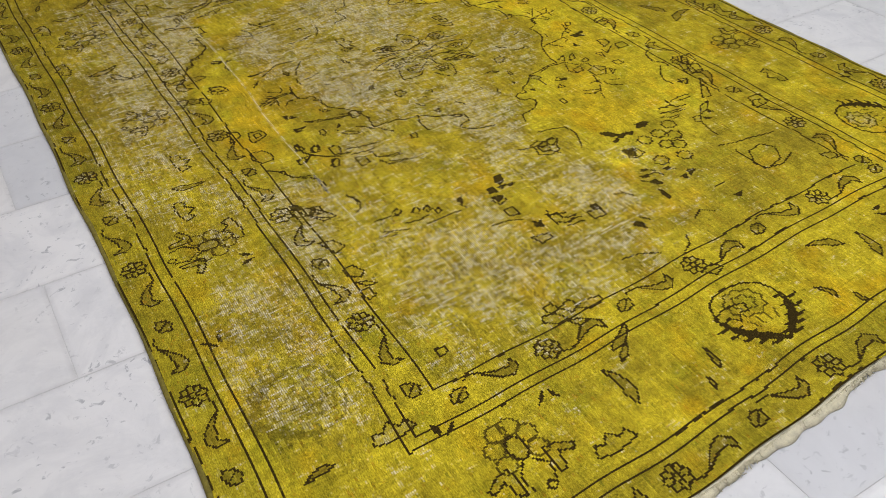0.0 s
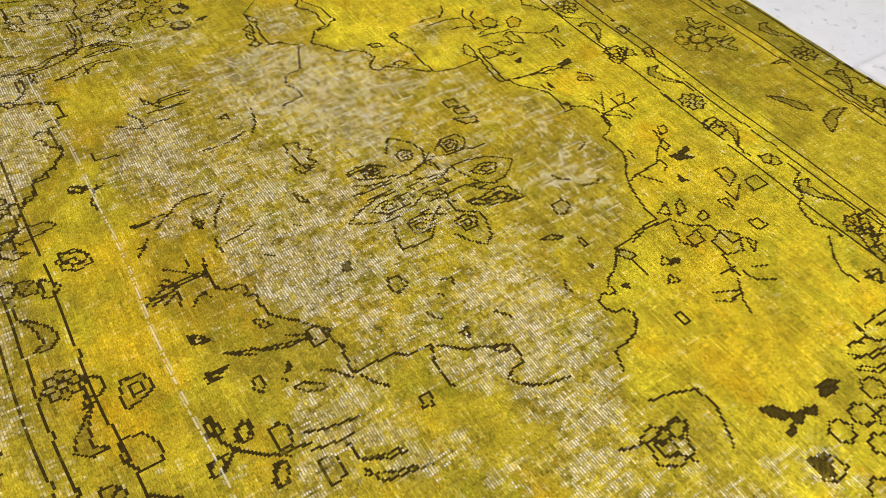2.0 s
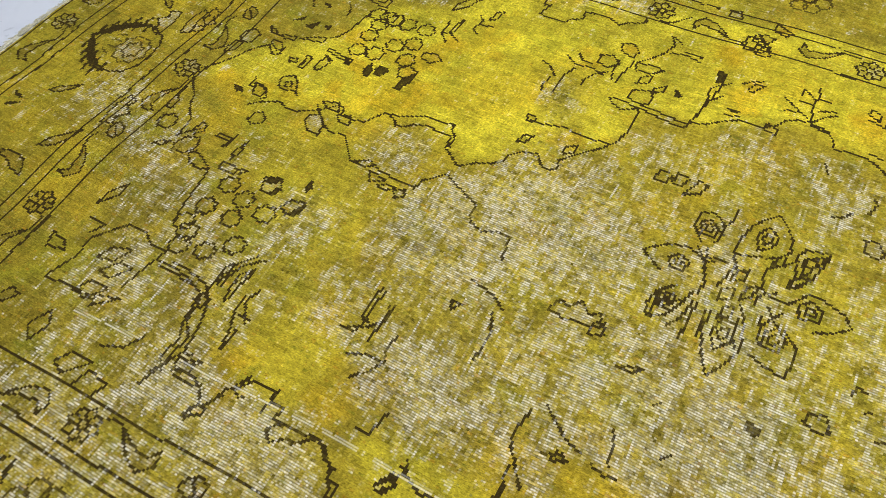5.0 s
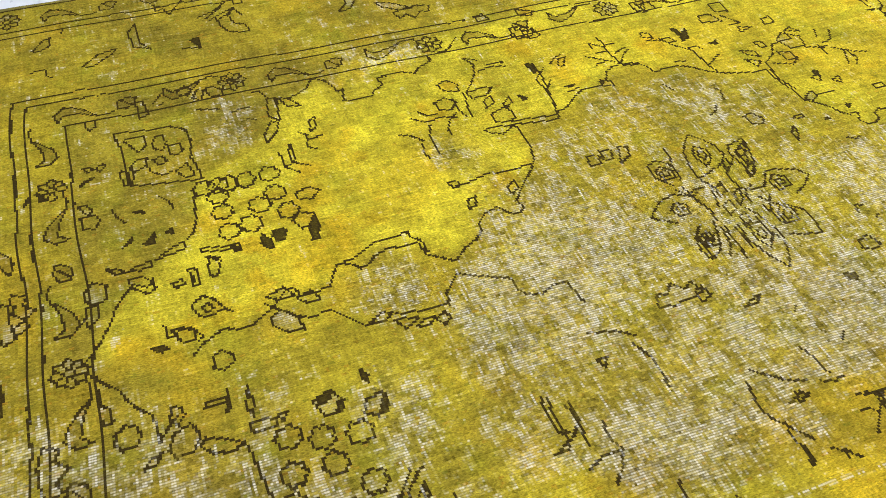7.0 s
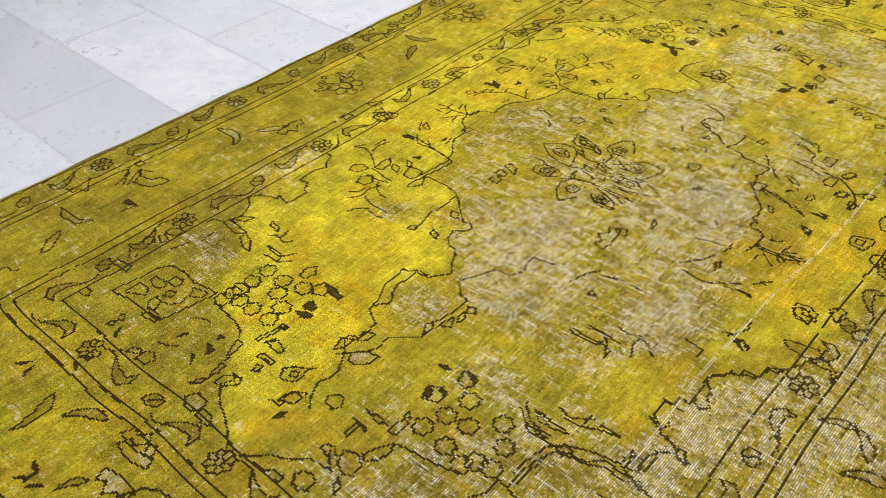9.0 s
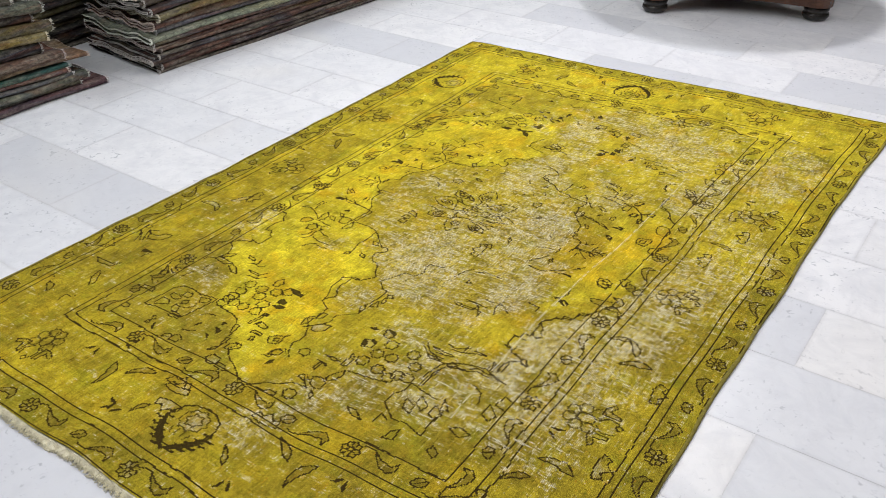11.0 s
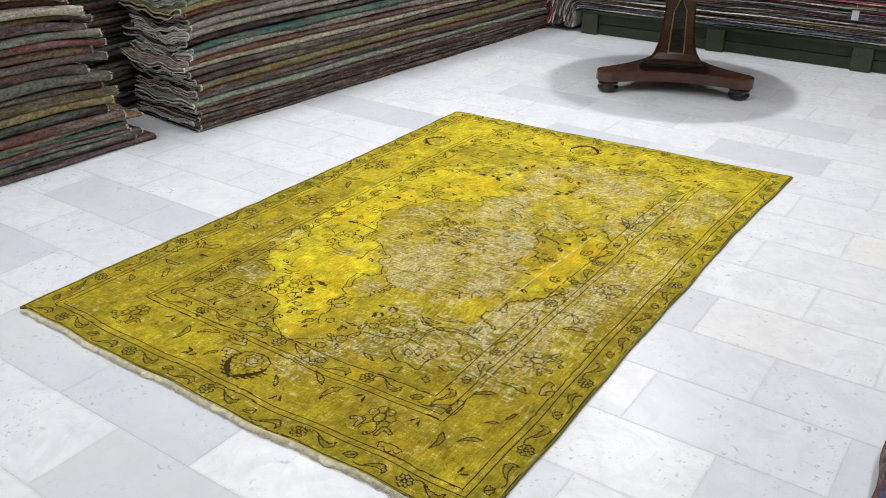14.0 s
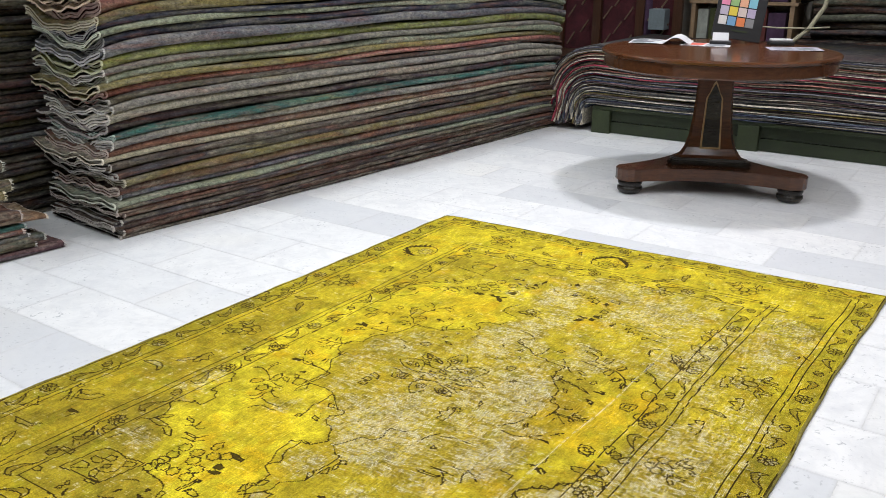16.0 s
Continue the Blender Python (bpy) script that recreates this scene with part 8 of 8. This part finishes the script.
def table_things():
    red = plain("printed_red", (0.55, 0.10, 0.07), 0.5, 30.0, 0.3, 0.0)
    ink = plain("printed_grey", (0.16, 0.17, 0.19), 0.5, 40.0, 0.4, 0.0)
    mag = thing("magazine", "open white magazine with a curled page on the table", "magazine", pose(-0.50, 3.02, TOP, 0, 0, 14))
    part("page", sheet_mesh(0.20, 0.26, lambda u: 0.002 + 0.004 * math.sin(math.pi * u)), PAPER, mag, m=pose(-0.10, 0, 0))
    part("page", sheet_mesh(0.16, 0.26, lambda u: 0.004 + 0.036 * math.sin(math.pi * min(1, u * 1.05)) ** 1.3), PAPER, mag, "curled white page", m=pose(0.075, 0, 0))
    bars(mag, [(-0.14, 0.05, 0.07, 0.09), (-0.06, 0.06, 0.06, 0.06), (-0.12, -0.06, 0.12, 0.08)], ink, 0.0075)
    leaflet_ob = thing("leaflet", "flat printed colour leaflet on the table", "leaflet", pose(-0.26, 3.00, TOP, 0, 0, 6))
    part("page", sheet_mesh(0.24, 0.18, lambda u: 0.001 + 0.002 * math.sin(3 * u)), PAPER, leaflet_ob)
    bars(leaflet_ob, [(-0.05, 0.0, 0.10, 0.12)], red, 0.004)
    bars(leaflet_ob, [(0.065, 0.0, 0.10, 0.13)], ink, 0.004)
    holder = thing("card_holder", "small black card holder with white cards on the table", "card holder", pose(-0.20, 3.10, TOP, 0, 0, 18))
    part("base", cuboid((-0.06, -0.045, 0.0), (0.06, 0.045, 0.022), 0.006), BLACK_PLASTIC, holder)
    part("card", cuboid((-0.045, -0.012, 0.012), (0.045, -0.006, 0.062), 0.001, pose(0, 0.01, 0.004, -28)), PAPER, holder, "white card")
    papers = thing("paper_sheet", "white paper sheet lying at the front of the table", "paper", pose(-0.19, 2.98, TOP, 0, 0, 12))
    part("sheet", sheet_mesh(0.16, 0.12, lambda u: 0.001), PAPER, papers)
    more = thing("paper_sheet", "loose printed paper sheets lying on the table", "paper", pose(0.22, 3.06, TOP, 0, 0, 24))
    part("sheet", sheet_mesh(0.28, 0.19, lambda u: 0.001 + 0.003 * u), plain("tinted_paper", (0.33, 0.32, 0.38), 0.6, 20.0, 0.1, 0.0), more)
    bars(more, [(-0.06, 0.02 + 0.022 * k, 0.09, 0.007) for k in range(-3, 4)] + [(0.06, 0.0, 0.09, 0.12)], ink, 0.0045)
    # board with colour patches, leaning on a stand
    board = thing("colour_chart", "black-framed board with rows of colour patches on the table", "colour chart", pose(-0.135, 3.23, TOP, 0, 0, 26))
    tilt = pose(-0.03, 0, 0.022, -9, 8, 0)
    panel = part("panel", cuboid((-0.13, -0.006, 0.0), (0.15, 0.006, 0.44), 0.003, tilt), BLACK_PLASTIC, board, "black board")
    part("stand", cuboid((-0.02, 0.10, 0.0), (0.02, 0.112, 0.36), 0.003, pose(0, 0.02, 0, 10)), BLACK_PLASTIC, board)
    tones = ((0.62, 0.60, 0.58), (0.16, 0.32, 0.52), (0.68, 0.20, 0.07), (0.22, 0.22, 0.23), (0.44, 0.40, 0.50), (0.62, 0.48, 0.06), (0.60, 0.50, 0.46), (0.42, 0.36, 0.50),
             (0.66, 0.22, 0.36), (0.26, 0.42, 0.18), (0.70, 0.38, 0.24), (0.20, 0.46, 0.56), (0.50, 0.44, 0.20), (0.30, 0.20, 0.40), (0.20, 0.40, 0.30), (0.60, 0.30, 0.40))
    for k, tone in enumerate(tones):
        i, j = k % 4, k // 4
        part("patch", cuboid((-0.108 + 0.052 * i, -0.0095, 0.075 + 0.056 * j), (-0.108 + 0.052 * i + 0.046, -0.0062, 0.075 + 0.056 * j + 0.050), 0.0, tilt), plain("patch_tone", tone, 0.5, 60.0, 0.06, 0.0), panel)
    part("printed_bar", cuboid((-0.02, -0.009, 0.045), (0.07, -0.0062, 0.053), 0.0, tilt), GREEN_PAINT, panel, "small green print")
    case = thing("pen_case", "small grey case and papers beside the colour board", "case", pose(0.10, 3.26, TOP, 0, 0, 30))
    part("body", cuboid((-0.07, -0.035, 0.0), (0.07, 0.035, 0.022), 0.006), BLACK_PLASTIC, case)
    part("lid", cuboid((-0.06, -0.03, 0.0225), (0.06, 0.03, 0.036), 0.006), PAPER, case, "white lid")


table_things()


# ---- behind the bench ----
def lattice_screen():
    """Dark wooden folding doors with slanting laths, in front of dark red cloth."""
    door = thing("lattice_door", "dark wooden door with slanting laths and red cloth behind", "door", pose(-2.35, 5.30, 0))
    wide, high = 1.16, 2.1
    part("cloth", cuboid((0.04, 0.05, 0.06), (wide - 0.04, 0.06, high - 0.05)), SHADE_RED, door, "dark red cloth")
    for x in (0.0, 0.36, 0.76, wide - 0.07):
        part("stile", cuboid((x, -0.02, 0.0), (x + 0.075, 0.03, high), 0.004), DARK_WOOD, door)
    for z in (0.0, 0.38, 1.1, high - 0.08):
        for a, b in ((0.076, 0.359), (0.436, 0.759), (0.836, wide - 0.071)):
            part("rail", cuboid((a, -0.016, z), (b, 0.026, z + 0.075 if z else 0.3), 0.004), DARK_WOOD, door)
    for a, b in ((0.09, 0.345), (0.45, 0.745), (0.85, wide - 0.085)):
        n = 2 if b - a > 0.26 else 1
        for i in range(n + 1):
            for j in range(6):
                cx, cz = a + (b - a) * (i + 0.5) / (n + 1), 0.55 + 0.235 * j + (0.11 if i % 2 else 0)
                if 0.44 < cz < 1.06 or 1.2 < cz < 2.0:
                    part("lath", cuboid((-0.006, -0.012, -0.065), (0.006, 0.004, 0.065), 0.002, pose(cx, -0.004, cz, 0, 34, 0)), WORN_WOOD, door)


def shelf_unit():
    """Low shelf with boxes and rug samples."""
    shelf = thing("shelf", "pale wooden shelf with boxes and folded samples", "shelf", pose(-1.15, 5.42, 0))
    for x in (0.0, 0.44, 0.80):
        part("upright", cuboid((x, 0.0, 0.0), (x + 0.035, 0.35, 1.5), 0.002), PALE_WOOD, shelf)
    for z in (0.10, 0.52, 0.885, 1.25, 1.5):
        part("board", cuboid((-0.02, -0.01, z), (0.86, 0.36, z + 0.026), 0.003), PALE_WOOD, shelf)
    red, teal, plum = (plain(n, c, 0.9, 16.0, 0.5, 0.002) for n, c in (("sample_red", (0.13, 0.035, 0.03)), ("sample_green", (0.06, 0.07, 0.025)), ("sample_plum", (0.07, 0.035, 0.075))))
    pale = plain("sample_pale", (0.34, 0.36, 0.32), 0.9, 16.0, 0.4, 0.002)
    tint = plain("box_blue", (0.18, 0.22, 0.24), 0.7, 9.0, 0.25)
    for x, w, h, mat, label in ((0.05, 0.09, 0.29, pale, "pale grey"), (0.15, 0.06, 0.30, teal, "dark green"), (0.22, 0.10, 0.27, pale, "pale green"), (0.33, 0.10, 0.29, red, "dark red"), (0.49, 0.13, 0.31, red, "brick red patterned"), (0.63, 0.14, 0.28, plum, "plum")):
        for z in (0.547, 0.912):
            ob = tagged(part("rug_sample", cuboid((0, 0, 0), (w, 0.26, h), 0.008), mat, None, "", pose(-1.15 + x, 5.45, z)), f"{label} folded rug sample standing on a shelf", "rug sample", "samples on the shelf")
    tagged(part("storage_box", cuboid((0, 0, 0), (0.14, 0.13, 0.17), 0.006), tint, None, "", pose(-1.44, 5.20, 0.665)), "pale blue-grey box standing behind the bench", "box")
    tagged(part("cloth_roll", lathe([(0.05, 0.0), (0.055, 0.01), (0.055, 0.98), (0.05, 1.0)], 20), plum, None, "", pose(-1.52, 5.36, 0.0), True), "tall roll of purple cloth standing upright", "cloth")


def far_corner():
    """Dark heaps of cloth and pale canes at the right of the shelf."""
    rng = random.Random(77)
    z = 0.0
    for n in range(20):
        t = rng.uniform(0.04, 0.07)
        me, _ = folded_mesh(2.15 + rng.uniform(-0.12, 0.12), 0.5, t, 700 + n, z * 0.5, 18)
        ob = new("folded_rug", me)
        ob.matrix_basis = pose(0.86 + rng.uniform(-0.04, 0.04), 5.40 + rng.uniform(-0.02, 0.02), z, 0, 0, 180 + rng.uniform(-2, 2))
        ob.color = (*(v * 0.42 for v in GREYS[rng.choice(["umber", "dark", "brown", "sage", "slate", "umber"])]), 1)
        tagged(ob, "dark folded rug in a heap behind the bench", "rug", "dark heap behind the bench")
        z += t * 0.985
    cane = tagged(part("cane", tube([(-0.46, 5.28, 0.0), (-0.40, 5.27, 0.35), (-0.30, 5.26, 0.60), (-0.16, 5.25, 0.72), (-0.06, 5.25, 0.90), (-0.03, 5.25, 1.10), (-0.06, 5.25, 1.35)], [0.012, 0.013, 0.015, 0.017, 0.017, 0.014, 0.011], 10), FRINGE, None, "", None, True), "pale bent cane leaning behind the bench", "cane")
    rope = tagged(part("rope", tube([(-0.55, 5.22, 0.735), (-0.38, 5.22, 0.728), (-0.15, 5.22, 0.735), (0.0, 5.22, 0.75)], 0.006, 8), FRINGE, None, "", None, True), "thin pale rope stretched behind the bench", "rope")
    tag = thing("price_tag", "white paper tag hanging on a rug of the bench", "tag", pose(0.79, 3.895, 0.415, 8, 0, 4))
    part("card", cuboid((-0.024, -0.001, -0.05), (0.024, 0.001, 0.02), 0.0005), PAPER, tag)
    part("string", tube([(0, 0, 0.02), (0.003, 0.002, 0.04), (0.0, 0.012, 0.06)], 0.0012, 6), FRINGE, tag)


lattice_screen()
shelf_unit()
far_corner()


# ---- floor tiles ----
TILE_L, TILE_W, JOINT = 0.6096, 0.3048, 0.0010


def tile_mesh():
    """One marble tile with eased edges."""
    hx, hy, c = TILE_L / 2 - JOINT / 2, TILE_W / 2 - JOINT / 2, 0.0008
    bm = bmesh.new()
    low = [bm.verts.new((sx * hx, sy * hy, -0.012)) for sx, sy in ((-1, -1), (1, -1), (1, 1), (-1, 1))]
    mid = [bm.verts.new((sx * hx, sy * hy, -c * 0.6)) for sx, sy in ((-1, -1), (1, -1), (1, 1), (-1, 1))]
    top = [bm.verts.new((sx * (hx - c), sy * (hy - c), 0.0)) for sx, sy in ((-1, -1), (1, -1), (1, 1), (-1, 1))]
    face = [bm.verts.new((sx * (hx - 0.011), sy * (hy - 0.011), 0.0)) for sx, sy in ((-1, -1), (1, -1), (1, 1), (-1, 1))]
    for a, b in ((low, mid), (mid, top), (top, face)):
        for k in range(4):
            bm.faces.new((a[k], a[(k + 1) % 4], b[(k + 1) % 4], b[k]))
    bm.faces.new(face)
    me = mesh_of(bm, "tile", MARBLE)
    # soiling along the joints
    rim = me.attributes.new("rim", "FLOAT", "POINT")
    rim.data.foreach_set("value", [1.0 if abs(v.co.x) > hx - 0.008 else 0.0 for v in me.vertices])
    return me


def build_floor():
    x0, x1, y0, y1 = ROOM
    floor = tagged(part("floor", cuboid((x0 - 0.15, y0 - 0.15, -0.15), (x1 + 0.15, y1 + 0.15, -0.0010)), GROUT), "pale grey-white polished marble tile floor", "floor", kind="structure")
    one = tile_mesh()
    turn = pose(1.085, -0.525, 0, 0, 0, -1.0)
    far_v, far_f = [], []
    rng = random.Random(8)
    for j in range(-17, 23):
        for i in range(-10, 8):
            x, y = (i + 0.5) * TILE_L + (TILE_L / 2 if j % 2 == 0 else 0.0), (j + 0.5) * TILE_W
            m = turn @ pose(x, y, rng.uniform(-0.0001, 0.0001), rng.uniform(-0.02, 0.02), rng.uniform(-0.012, 0.012), 0)
            wx, wy = m.translation.x, m.translation.y
            if not (x0 - 0.3 < wx < x1 + 0.3 and y0 - 0.2 < wy < y1 + 0.2):
                continue
            if -2.4 < wx < 3.1 and -3.0 < wy < 4.2:
                ob = new("tile", one)
                ob.matrix_basis = m
                ob.parent = floor
            else:
                corners = [m @ v.co for v in one.vertices]
                corners = [(min(max(v.x, x0), x1), min(max(v.y, y0), y1), v.z) for v in corners]
                if max(v[0] for v in corners) - min(v[0] for v in corners) < 0.01 or max(v[1] for v in corners) - min(v[1] for v in corners) < 0.01:
                    continue
                base = len(far_v)
                far_v += corners
                far_f += [tuple(base + k for k in p.vertices) for p in one.polygons]
    me = bpy.data.meshes.new("outer_tiles")
    me.from_pydata(far_v, [], far_f)
    me.materials.append(MARBLE)
    rest = new("outer_tiles", me)
    rest.parent = floor
    tagged(rest, "pale marble tiles away from the rug", kind="stuff")


build_floor()
